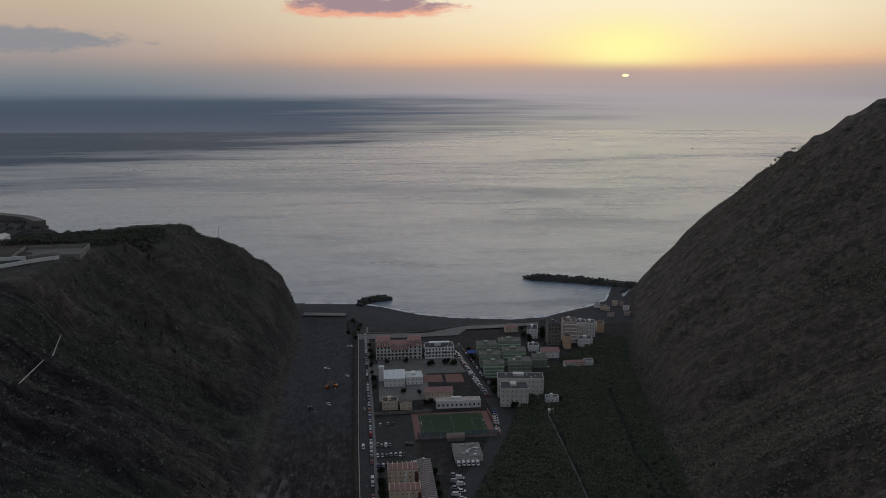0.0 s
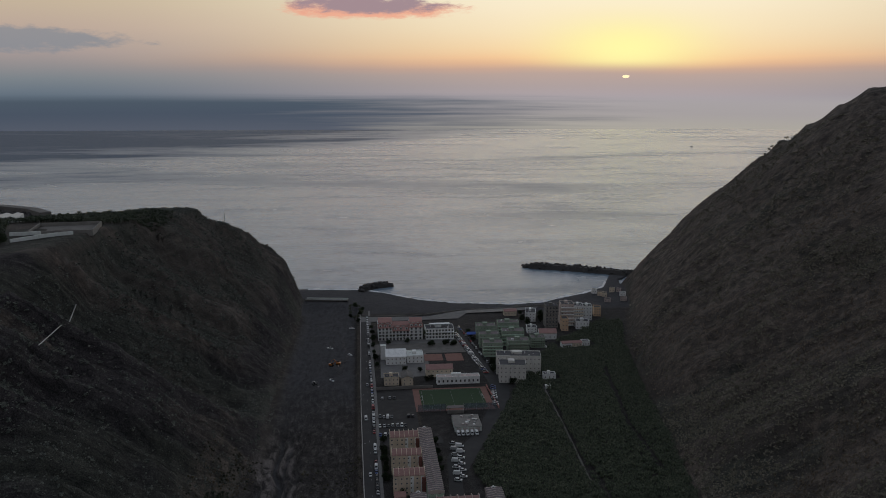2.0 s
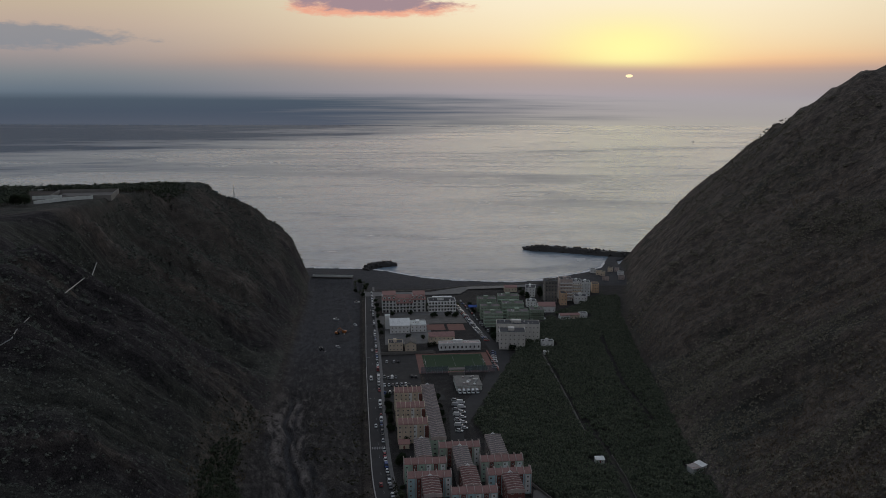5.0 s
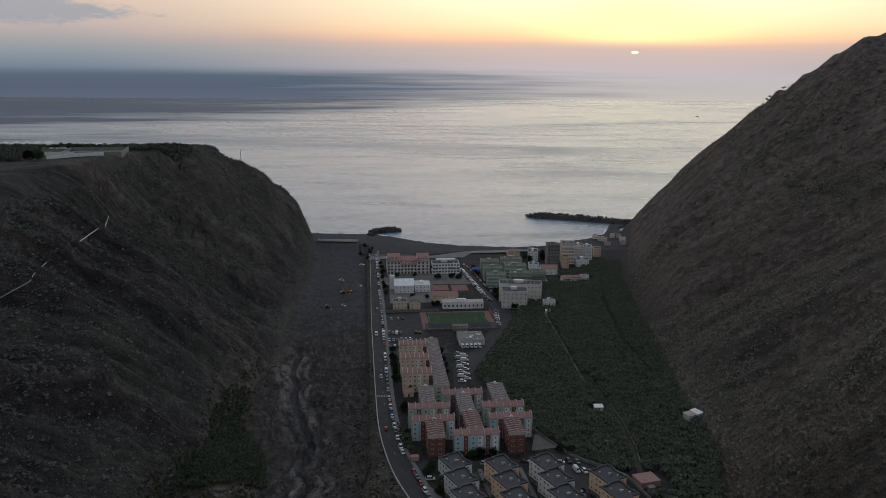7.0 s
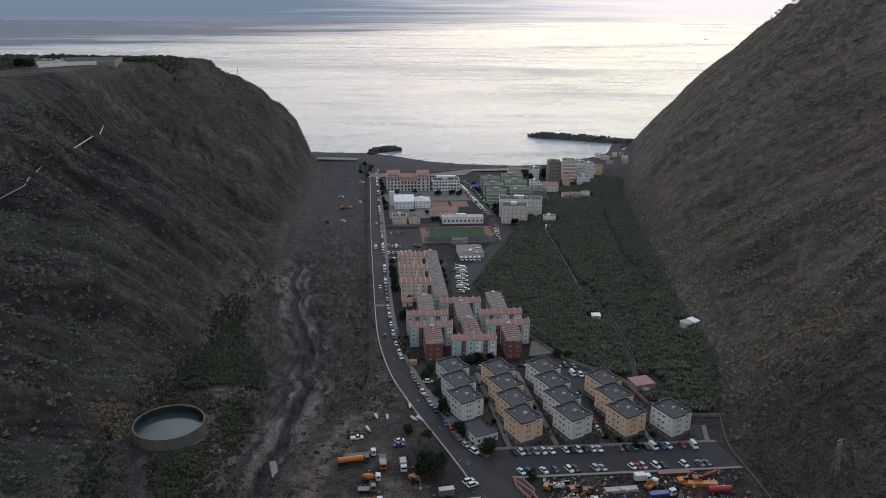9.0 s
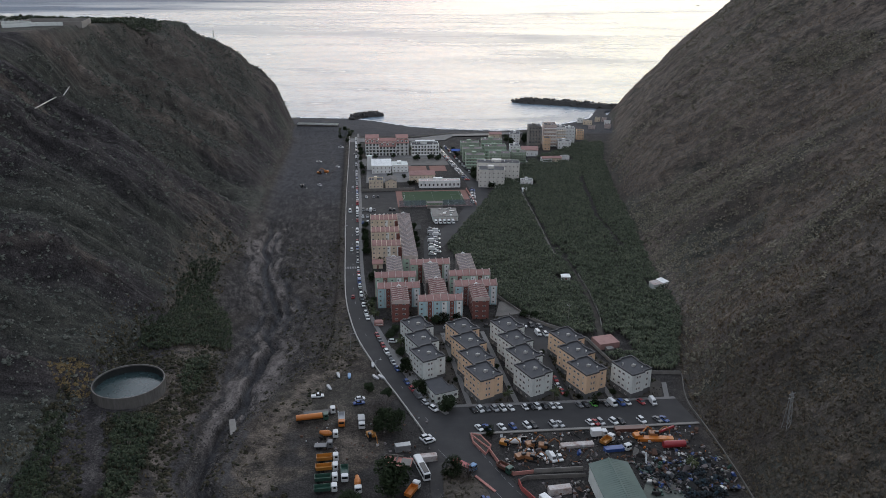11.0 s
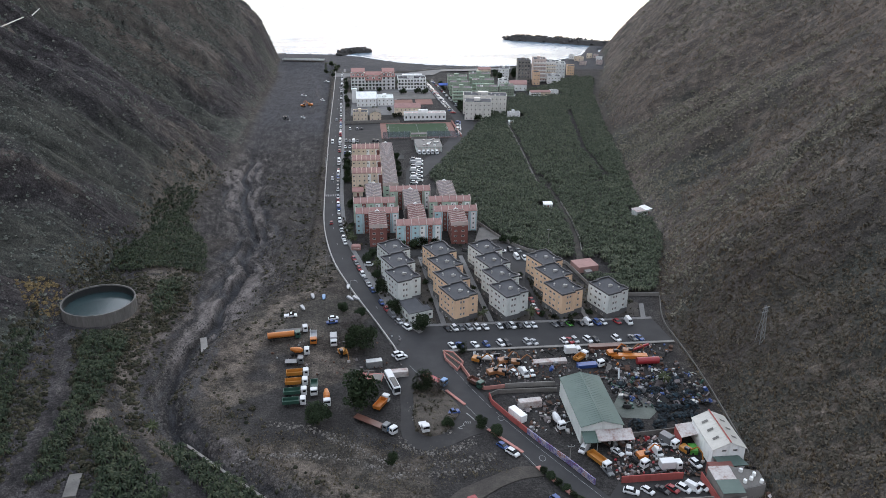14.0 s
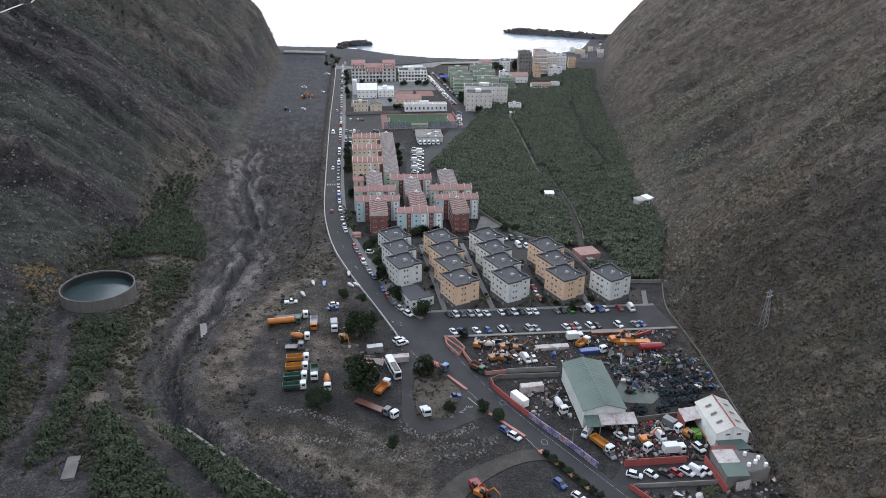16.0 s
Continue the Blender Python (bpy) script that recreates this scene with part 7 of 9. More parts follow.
stuff("hillside_tufts", shrubs(44000, 32, (124, 360, 100, 600), on_tan, (0.7, 2.0), tuft_proto, 6), leaf_material("tan_tuft", [(0.145, 0.117, 0.09), (0.225, 0.183, 0.141), (0.32, 0.265, 0.207)], 0.9), "tan dry grass tufts over the hillside", "grass")
stuff("river_scrub", shrubs(16000, 3, (-100, 30, 90, 420), on_banks, (0.4, 1.8), dome_proto, 8) + shrubs(17000, 4, (-115, -50, 120, 345), on_bench, (0.5, 2.2), dome_proto, 8), M_BUSH, "mixed bushes along the river banks", "scrub")
stuff("bench_bushes", shrubs(6000, 13, (-120, -48, 120, 420), on_bench, (1.0, 3.2), brush_proto, 8) + shrubs(2600, 14, (-60, 30, 150, 420), on_banks, (0.8, 2.2), brush_proto, 6), M_BUSH, "larger olive bushes on the river benches", "scrub")
stuff("dry_weeds", shrubs(22000, 5, (-40, 62, 98, 192), on_waste, (0.3, 0.9), tuft_proto) + shrubs(16000, 6, (-100, 30, 120, 330), on_banks, (0.3, 1.2), tuft_proto), M_DRY, "pale dry grass and weeds on waste ground", "weeds")


def on_dry_bench(x, y, rng):
    b = bank_left(y)
    return (x < b + 4) & (x > toe_left(y) - 14) & ((x + 84.8) ** 2 + (y - 226) ** 2 > 230) & (from_line(x, y, DIRT_TRACK) > 3) & (rng.random(len(x)) < 0.06 + 1.6 * fbm(x, y, 20, 3, 68))


stuff("bench_weeds", shrubs(26000, 9, (-122, -50, 150, 400), on_dry_bench, (0.5, 1.5), tuft_proto), leaf_material("tan_weeds", [(0.075, 0.06, 0.038), (0.13, 0.104, 0.065), (0.2, 0.16, 0.1)], 0.9), "tan dry weeds and bushes on the river bench", "weeds")
gold = shrubs(520, 7, (-116, -98, 214, 244), lambda x, y, rng: (x + 106.5) ** 2 / 45 + (y - 229) ** 2 / 110 < 1, (0.8, 2.2), brush_proto)
stuff("golden_bush", gold, leaf_material("golden_leaf", [(0.12, 0.09, 0.045), (0.19, 0.142, 0.072), (0.27, 0.205, 0.11)], 0.9), "golden yellow flowering bush below the cliff", "bush")


def on_foot(x, y, rng):
    d = x - toe_right(y)
    return (d > -2) & (d < 95) & (rng.random(len(x)) < (0.25 + 0.6 * ease(60 - d, 0, 40)) * (1 - 0.85 * ease(y, 180, 310)) + 0.4 * fbm(x, y, 20, 3, 75))


stuff("slope_reeds", shrubs(70000, 8, (124, 260, 60, 330), on_foot, (0.5, 1.7), tuft_proto), leaf_material("reed_leaf", [(0.09, 0.073, 0.053), (0.15, 0.122, 0.087), (0.24, 0.195, 0.135)], 0.9), "brown reeds and grass on the lower slope", "reeds")


def island_weeds():
    rng = np.random.default_rng(51)
    x, y = rng.uniform(32, 49, 900), rng.uniform(138, 171, 900)
    m = inside_poly(x, y, ring_pts)
    x, y = x[m], y[m]
    z = valley(y) + 0.1 + 0.9 * np.clip(1.1 - np.hypot((x - 38.6) / 8, (y - 153) / 16), 0, 1)
    out = []
    for k in range(6):
        q = rng.integers(0, 6, len(x)) == k
        v, f = (tuft_proto if k % 2 else dome_proto)(300 + k)
        out.append(scatter("", v, f, np.stack([x[q], y[q], z[q]], 1), rng.uniform(0, 6.28, q.sum()), 0.4 + 1.3 * rng.random(q.sum()) ** 2, rng.uniform(0.5, 1.0, q.sum()), None, "", ""))
    stuff("island_weeds", out, leaf_material("island_weed", [(0.03, 0.03, 0.022), (0.07, 0.062, 0.045), (0.15, 0.13, 0.1)], 0.9), "dry weeds and stones on the traffic island", "weeds")


island_weeds()


def rubble_rows():
    rng = np.random.default_rng(15)
    v, f = dome_proto(31)
    xs, ys = [], []
    for pts in ([(1.7, 145.2), (12, 137), (25, 125.6), (34.8, 125.4), (54.9, 127.6)], [(22, 121.8), (38, 121), (54, 122.8)], [(27, 139.5), (31, 131.5), (42, 130.6), (50, 136)], [(-14, 150), (-2, 147.5), (8, 141)], [(34.5, 163), (33.5, 150), (37, 141), (44, 141)], [(-20, 133), (-4, 134), (10, 131), (22, 124)]):
        for (ax, ay), (bx, by) in zip(pts, pts[1:]):
            k = int(math.hypot(bx - ax, by - ay) * 9)
            t = rng.random(k)
            xs.append(ax + (bx - ax) * t + rng.normal(0, 1.0, k))
            ys.append(ay + (by - ay) * t + rng.normal(0, 1.0, k))
    x, y = np.concatenate(xs), np.concatenate(ys)
    s_ = 0.2 + 0.9 * rng.random(len(x)) ** 3
    stuff("rubble", [scatter("", v, f, np.stack([x, y, land(x, y)], 1), rng.uniform(0, 6.28, len(x)), s_, rng.uniform(0.5, 1.0, len(x)), None, "", "")],
          leaf_material("rubble_stone", [(0.06, 0.056, 0.051), (0.14, 0.13, 0.118), (0.27, 0.25, 0.23)], 0.95), "rows of pale rubble and stones on waste ground", "rubble")


rubble_rows()


def garden_planting():
    """Beds between the apartment rows, with their shrubs."""
    beds = [[(49.6, 211), (64.5, 211), (61, 272), (46, 274)], [(70, 211), (83.5, 211), (82, 268), (66.5, 272)], [(90, 211), (103, 211), (101, 256), (88.5, 256)], [(107.5, 211), (126.5, 210.5), (130, 222), (114, 238), (104, 256)], [(24, 236), (31.5, 213), (45.5, 211.5), (45.5, 240), (44, 274), (26, 276)], [(8, 330), (12.5, 312), (13, 300), (10.5, 300), (7.8, 318)], [(14, 287), (30, 285), (82, 285.5), (78, 300), (68, 320), (16, 300)]]
    for p in beds[:5]:
        sheet("garden_bed", p, M_SOIL, 0.06, "dark soil garden bed between apartment blocks", "garden")
    rng = np.random.default_rng(21)
    xs, ys = [], []
    for p in beds:
        px, py = np.array([q[0] for q in p]), np.array([q[1] for q in p])
        x, y = rng.uniform(px.min(), px.max(), 900), rng.uniform(py.min(), py.max(), 900)
        m = inside_poly(x, y, p) & (rng.random(900) < 0.5 + fbm(x, y, 6, 3, 97))
        xs.append(x[m])
        ys.append(y[m])
    x, y = np.concatenate(xs), np.concatenate(ys)
    out = []
    for k in range(6):
        q = rng.integers(0, 6, len(x)) == k
        v, f = (dome_proto if k % 3 else tuft_proto)(200 + k)
        out.append(scatter("", v, f, np.stack([x[q], y[q], valley(y[q])], 1), rng.uniform(0, 6.28, q.sum()), 0.5 + 1.3 * rng.random(q.sum()) ** 2, rng.uniform(0.7, 1.3, q.sum()), None, "", ""))
    stuff("garden_shrubs", out, M_BUSH, "low green shrubs in apartment gardens", "shrubs")


garden_planting()


def river_stones():
    rng = np.random.default_rng(9)
    y = 96 + 364 * rng.random(46000) ** 1.7
    a, b = bank_right(y), bank_left(y)
    x = b + (a - b) * rng.random(len(y))
    m = rng.random(len(x)) < 0.35 + 1.4 * fbm(x, y, 16, 3, 91)
    x, y = x[m], y[m]
    v, f = stone_proto(77)
    s = 0.22 + 1.1 * rng.random(len(x)) ** 5
    stuff("river_stones", [scatter("", v, f, np.stack([x, y, land(x, y) - 0.1], 1), rng.uniform(0, 6.28, len(x)), s, rng.uniform(0.5, 0.9, len(x)), None, "", "")],
          leaf_material("river_stone", [(0.022, 0.021, 0.021), (0.05, 0.047, 0.045), (0.13, 0.12, 0.11)], 0.95), "scattered grey boulders in the dry river bed", "stones")


river_stones()


def crown(r, clumps, leaves, radius, high, mat):
    v, f = [], []
    for c in range(clumps):
        t, q = r.uniform(0, 6.28), math.sqrt(r.random()) * radius * 0.75
        cx, cy, cz = q * math.cos(t), q * math.sin(t), high * (0.24 + 0.62 * r.random() * (1 - 0.5 * (q / radius) ** 2))
        size = radius * r.uniform(0.28, 0.48)
        for i in range(leaves):
            d = Vector((r.gauss(0, 1), r.gauss(0, 1), r.gauss(0, 0.8))).normalized() * size * r.uniform(0.55, 1.05)
            p = Vector((cx, cy, cz)) + d
            u = Vector((r.gauss(0, 1), r.gauss(0, 1), r.gauss(0, 0.6))).normalized()
            w = u.orthogonal().normalized()
            s = radius * r.uniform(0.05, 0.1)
            k = len(v)
            v += [p - u * s, p + w * s * 0.6, p + u * s, p - w * s * 0.6]
            f.append((k, k + 1, k + 2, k + 3))
    return mesh_of("crown", v, f, mat)


def tree_proto(seed, mat, clumps=22, leaves=120):
    r = random.Random(seed)
    g = Geo()
    g.rod((0, 0, -0.2), (0.1, 0.05, 2.0), 0.28, 0.2, 7)
    for i in range(5):
        t = 6.28 * i / 5 + r.uniform(-0.4, 0.4)
        g.rod((0.1, 0.05, 1.8), (1.6 * math.cos(t), 1.6 * math.sin(t), r.uniform(3.2, 4.4)), 0.14, 0.05, 5)
    return g.mesh("trunk", M_BARK), crown(r, clumps, leaves, 3.0, 6.0, mat)


def palm_proto(seed):
    r = random.Random(seed)
    g = Geo()
    for k in range(5):
        g.rod((0.05 * k, 0.03 * k, 1.1 * k - 0.2), (0.05 * (k + 1), 0.03 * (k + 1), 1.1 * (k + 1) - 0.2), 0.24 - 0.02 * k, 0.22 - 0.02 * k, 7)
    v, f = [], []
    for i in range(26):
        t, lift = r.uniform(0, 6.28), r.uniform(-0.5, 1.4)
        c, s = math.cos(t), math.sin(t)
        prev = None
        for j in range(5):
            d = 0.2 + 0.62 * j
            z = 5.3 + lift * d * 0.7 - 0.16 * d * d
            w = (0.1, 0.36, 0.42, 0.34, 0.05)[j]
            k = len(v)
            v += [(c * d - s * w, s * d + c * w, z - 0.22 * (w > 0.2)), (c * d, s * d, z), (c * d + s * w, s * d - c * w, z - 0.22 * (w > 0.2))]
            if prev is not None:
                f += [(prev, prev + 1, k + 1, k), (prev + 1, prev + 2, k + 2, k + 1)]
            prev = k
    return g.mesh("trunk", M_BARK), mesh_of("crown", v, f, M_PALM)


TREES = [tree_proto(i, M_TREE) for i in range(3)] + [tree_proto(9, M_BARE, 14, 70)]
PALMS = [palm_proto(i) for i in range(2)]


def tree(x, y, s, high=1.0, kind=0, name="tree", label="leafy dark green tree with rounded crown", z=None):
    ob = thing(name, label, name.split("_")[0], Matrix.LocRotScale((x, y, height(x, y) if z is None else z), Euler((0, 0, random.uniform(0, 6.28))), (s, s, s * high)), "town trees" if name == "tree" else "palms")
    t, c = (PALMS if name == "palm_tree" else TREES)[kind]
    part("trunk", t, None, ob)
    part("crown", c, None, ob)
    return ob


for x, y, s, k in ((15.6, 158.0, 2.3, 0), (16.0, 193.5, 1.9, 1), (2.4, 148.5, 1.5, 2), (39.2, 206.3, 1.25, 0), (25.6, 239.5, 1.3, 1), (29.8, 221, 1.15, 2), (52.8, 142.4, 0.8, 0), (57.0, 137.6, 0.75, 1), (36.6, 164.3, 1.4, 2), (41.5, 162, 1.2, 3),
                   (24.6, 127, 0.7, 0), (11.5, 203, 1.6, 3), (15, 209, 1.3, 3), (9, 224, 0.8, 0), (16, 218, 0.9, 1), (97.5, 205.8, 0.001 + 0.6, 1), (52.5, 188, 0.8, 1), (42.5, 143.3, 0.7, 2)):
    tree(x, y, s, 0.95, k, label="bare grey leafless tree" if k == 3 else "leafy dark green tree with rounded crown")
for x, y in ((18, 372), (46, 288), (52.5, 288.5), (42, 287.5), (36, 287), (86, 291), (90.6, 288), (21.8, 277), (23.3, 255), (19.5, 272), (68.2, 251), (70, 263), (108, 533), (55, 633), (70, 636), (76, 632), (30, 571), (45, 545), (49, 548), (14, 350), (12.5, 344)):
    tree(x, y, random.uniform(0.7, 1.05), 0.9, random.randrange(3), z=vz(y))
for i in range(16):
    y = 392 + 7 * i + random.uniform(-1, 1)
    if y < 432 or y > 535:
        tree(9.2 + random.uniform(-0.6, 0.6), y, random.uniform(0.5, 0.8), 1.0, random.randrange(3), z=vz(y))
for x, y in ((98.5, 207 + 5.5), (101, 213), (92.5, 211.8), (88, 214), (107, 214), (66, 222), (64, 240), (86, 232), (45, 230), (44, 247), (100, 226), (11.5, 309), (12.5, 318), (108, 231), (86.5, 252)):
    tree(x, y, random.uniform(0.3, 0.5), 0.9, random.randrange(3), label="small dark garden shrub beside apartments", z=vz(y) - 0.3)
for x, y in ((63.6, 211.5), (82.5, 210.8), (23.8, 262), (27, 258), (25, 268), (12, 300), (11.5, 306), (13, 293), (-47.5, 147), (106, 96), (118, 160)):
    tree(x, y, random.uniform(0.75, 1.0), 0.85, random.randrange(2), "palm_tree", "palm tree with drooping green fronds")
for i in range(9):
    tree(53 + 3.4 * i, 652.5, 0.95, 1.25, i % 2, "palm_tree", "tall slim palm before a white hotel", z=vz(650))
for i in range(7):
    tree(14 + 5 * i, 652, 0.8, 1.0, i % 2, "palm_tree", "tall slim palm before a white hotel", z=vz(650))
for i in range(14):
    tree(-9 + random.uniform(-6, 8), 716 + 4.2 * i + random.uniform(-2, 2), random.uniform(0.5, 0.9), 1.0, i % 2 if i % 3 else 2, "palm_tree" if i % 3 else "tree", "tall slim palm beside the river mouth" if i % 3 else "leafy dark green tree with rounded crown", z=3.0)
for x, y in ((5.8, 690), (6.6, 672), (7, 652), (6.8, 634), (7, 616), (7.8, 600), (8.6, 583), (41.6, 567), (57, 632), (67.5, 634), (74, 631), (93.5, 643), (93.3, 655), (93, 668), (172, 724), (152, 725), (40.9, 434), (41, 420), (40.8, 408), (40.4, 397), (72, 466), (20, 640), (36, 642)):
    tree(x, y, random.uniform(0.6, 0.95), 1.0, random.randrange(3), z=vz(y))
for x, y in ((6.3, 440), (6.5, 425), (6.7, 412), (6.9, 400), (7.0, 388)):
    tree(x + 3, y, random.uniform(0.6, 0.8), 0.9, random.randrange(3), z=vz(y))
for x, y in ((161, 712), (170, 716), (152, 690), (149, 700), (166, 696), (168, 706), (98, 560), (100, 575)):
    tree(x, y, 1.0, 1.3, random.randrange(3), z=vz(y))
for i in range(8):
    t = (i + 0.5) / 8
    tree(66.8 + 12 * t, 120.4 - 21.5 * t, random.uniform(0.45, 0.55), 0.75, i % 3, label="clipped dark green roadside bush")


# ---------------------------------------------------------------- vehicles
M_TYRE = plain("tyre_rubber", (0.015, 0.015, 0.015), 0.9)
M_CARGLASS = material("car_glass", [(0.01, 0.012, 0.014), (0.02, 0.023, 0.026)], 1.0, 0.3, 0.15, 0.0, spec=0.6)
PAINTS = {k: material("car_paint_" + k, [tuple(c * 0.9 for c in v), v], 2.0, 0.5, 0.35, 0.0, spec=0.5) for k, v in
          {"white": (0.62, 0.63, 0.63), "silver": (0.34, 0.35, 0.36), "grey": (0.13, 0.135, 0.14), "black": (0.018, 0.018, 0.02), "blue": (0.03, 0.07, 0.22), "red": (0.28, 0.025, 0.03), "green": (0.08, 0.3, 0.05), "orange": (0.46, 0.15, 0.025),
           "yellow": (0.38, 0.16, 0.028), "sky": (0.12, 0.25, 0.45), "darkgreen": (0.028, 0.075, 0.055), "rust": (0.11, 0.05, 0.036), "dull": (0.25, 0.11, 0.045)}.items()}
M_LAMP = plain("lamp_glass", (0.55, 0.55, 0.5), 0.3)


def lofted(sections, half):
    """A shell through side sections of (y, z low, z high) with its edges drawn in at the top."""
    v, f = [], []
    for y, z0, z1, w in sections:
        v += [(-half * w, y, z0), (-half * w * 1.02, y, z0 + (z1 - z0) * 0.55), (-half * w * 0.86, y, z1), (half * w * 0.86, y, z1), (half * w * 1.02, y, z0 + (z1 - z0) * 0.55), (half * w, y, z0)]
    n = len(sections)
    for i in range(n - 1):
        f += [(6 * i + k, 6 * i + 6 + k, 6 * i + 6 + (k + 1) % 6, 6 * i + (k + 1) % 6) for k in range(6)]
    f += [tuple(range(6)), tuple(range(6 * n - 1, 6 * n - 7, -1))]
    return v, f


def car_shapes(kind):
    if kind in MESHES:
        return MESHES[kind]
    length, half, top, bonnet, nose, tail = {"hatch": (4.0, 0.86, 1.47, 0.9, 1.1, 0.25), "saloon": (4.5, 0.88, 1.43, 0.88, 1.35, 0.95), "suv": (4.5, 0.93, 1.72, 1.02, 1.2, 0.2), "van": (5.2, 1.0, 2.2, 1.15, 0.85, 0.1), "pickup": (5.1, 0.95, 1.75, 1.0, 1.3, 1.9)}[kind]
    a, b = -length / 2, length / 2
    body = Geo().add(*lofted([(a, 0.4, bonnet * 0.78, 0.9), (a + 0.25, 0.28, bonnet * 0.92, 1), (a + nose, 0.25, bonnet, 1), (b - tail - 0.3, 0.25, bonnet + 0.05, 1), (b - 0.15, 0.28, bonnet, 1), (b, 0.4, bonnet * 0.85, 0.92)], half))
    glass = Geo().add(*lofted([(a + nose - 0.15, bonnet - 0.06, bonnet + 0.02, 0.93), (a + nose + 0.6, bonnet - 0.06, top - 0.05, 0.88), (b - tail - 0.6, bonnet - 0.06, top - 0.05, 0.88), (b - tail - 0.05, bonnet - 0.06, bonnet + 0.08, 0.92)], half))
    roof = Geo().bevelled(-half * 0.74, half * 0.74, a + nose + 0.55, b - tail - 0.5, top - 0.07, top + 0.02, 0.05)
    wheel = Geo().rod((-0.11, 0, 0), (0.11, 0, 0), 0.32, 0.32, 10)
    lamp = Geo().box(-0.16, 0.16, -0.03, 0.04, -0.08, 0.08)
    MESHES[kind] = (body, glass, roof, wheel.mesh("wheel", M_TYRE), lamp.mesh("headlight", M_LAMP), length, half, bonnet)
    return MESHES[kind]


CARS = {}
NOUN = {"hatch": "hatchback car", "saloon": "saloon car", "suv": "off-road car", "van": "delivery van", "pickup": "pickup truck"}


def car(x, y, yaw, paint="white", kind="hatch", lift=0.1):
    """yaw: 0 faces -y, turned anticlockwise."""
    z = (vz(y) if x > -7 and not (x < 24 and y < 200) else max(height(x, y), vz(y) - 3.5)) + lift
    m = pose(x, y, z, 0, 0, yaw)
    if (paint, kind) in CARS:
        return copy_thing(CARS[paint, kind], m)
    body, glass, roof, wheel, lamp, length, half, bonnet = car_shapes(kind)
    ob = thing("car" if kind != "van" else "van", "%s %s parked on the ground" % (paint, NOUN[kind]), "van" if kind == "van" else "car", m, "parked vehicles")
    part("body", body, PAINTS[paint], ob)
    part("cabin_glass", glass, M_CARGLASS if kind != "van" else PAINTS[paint], ob, "dark glass cabin")
    part("roof", roof, PAINTS[paint], ob)
    if kind == "van":
        part("windscreen", Geo().add([(-0.8, -1.95, 1.25), (0.8, -1.95, 1.25), (0.72, -1.45, 1.95), (-0.72, -1.45, 1.95)], [(0, 1, 2, 3)]), M_CARGLASS, ob)
    for sx in (-1, 1):
        for sy in (-0.3, 0.3):
            part("wheel", wheel, None, ob, m=pose(sx * (half - 0.1), sy * length, 0.32))
        part("headlight", lamp, None, ob, m=pose(sx * (half - 0.3), -length / 2 + 0.03, bonnet * 0.72))
    CARS[paint, kind] = ob
    return ob


rc = random.Random(12)
USUAL = ["white"] * 9 + ["silver"] * 4 + ["grey"] * 4 + ["black"] * 3 + ["blue"] * 2 + ["red"] * 2
KINDS = ["hatch"] * 6 + ["saloon"] * 4 + ["suv"] * 4 + ["van"]
ROW_TOP = (49.1, 51.9, 54.5, 57.5, 60.6, 63.8, 69.5, 72.1, 74.4, 77.3, 80.1, 82.7, 91.0, 93.6, 96.9, 101.4, 104.3, 108.0, 110.4, 116.1)
TOP_PAINT = "black white grey silver white white white black white black white white grey black green black white blue white red".split()
for x, p in zip(ROW_TOP, TOP_PAINT):
    car(x, 205.7, 18 + rc.uniform(-3, 3), p, "van" if x == 104.3 else rc.choice(["hatch", "suv", "saloon"]))
car(120.6, 205.4, 4, "white", "van")
for x, p in zip((49.5, 52.4, 58.0, 62.2, 67.6, 69.9, 77.5, 80.2, 91.7, 93.8, 95.7, 100.8, 103.5, 111.7, 118.0, 120.6), "white blue white blue white black silver silver white red silver white black white grey blue".split()):
    car(x, 192.6, 22 + rc.uniform(-3, 3), p, rc.choice(["hatch", "suv", "saloon"]))
kerb_line = dense(offset(ROAD_R, 1.15), 1.0)
along_m, next_m = 0.0, 26.0
for a, b in zip(kerb_line, kerb_line[1:]):
    along_m += math.hypot(b[0] - a[0], b[1] - a[1])
    if along_m > next_m and not 362 < a[1] < 372 and not 432 < a[1] < 446 and not 276 < a[1] < 290 and a[1] > 207:
        car(a[0], a[1], math.degrees(math.atan2(b[0] - a[0], -(b[1] - a[1]))), rc.choice(USUAL), rc.choice(KINDS))
        next_m = along_m + (5.4 if rc.random() < 0.8 else rc.uniform(7, 16))
for x, y, yaw, p, k in ((-1.0, 476, 0, "white", "van"), (1.2, 655, 180, "grey", "hatch"), (0.8, 395, 0, "white", "hatch"), (0.5, 540, 180, "silver", "saloon"), (2.0, 322, 180, "red", "hatch"), (29.2, 188.0, 115, "white", "suv"), (30.4, 185.6, 115, "white", "suv"),
                        (5.4, 217.8, 100, "white", "hatch"), (5.0, 214.6, 100, "blue", "saloon"), (-11.4, 221.3, 95, "white", "pickup"), (57.8, 131.8, 40, "blue", "hatch"), (60.2, 128.3, 40, "white", "suv"),
                        (68.5, 106.5, 30, "blue", "suv"), (72.3, 101.2, 40, "white", "hatch"), (44.6, 150.3, 105, "blue", "pickup")):
    car(x, y, yaw, p, k)
for x, p, k in zip((89.9, 94.6, 98.8, 101.7, 104.9, 107.4, 110.2), ("white", "white", "black", "red", "white", "white", "white"), ("suv", "hatch", "saloon", "hatch", "suv", "van", "hatch")):
    car(x, 108.3, 62 if x < 91 else 38, p, k)
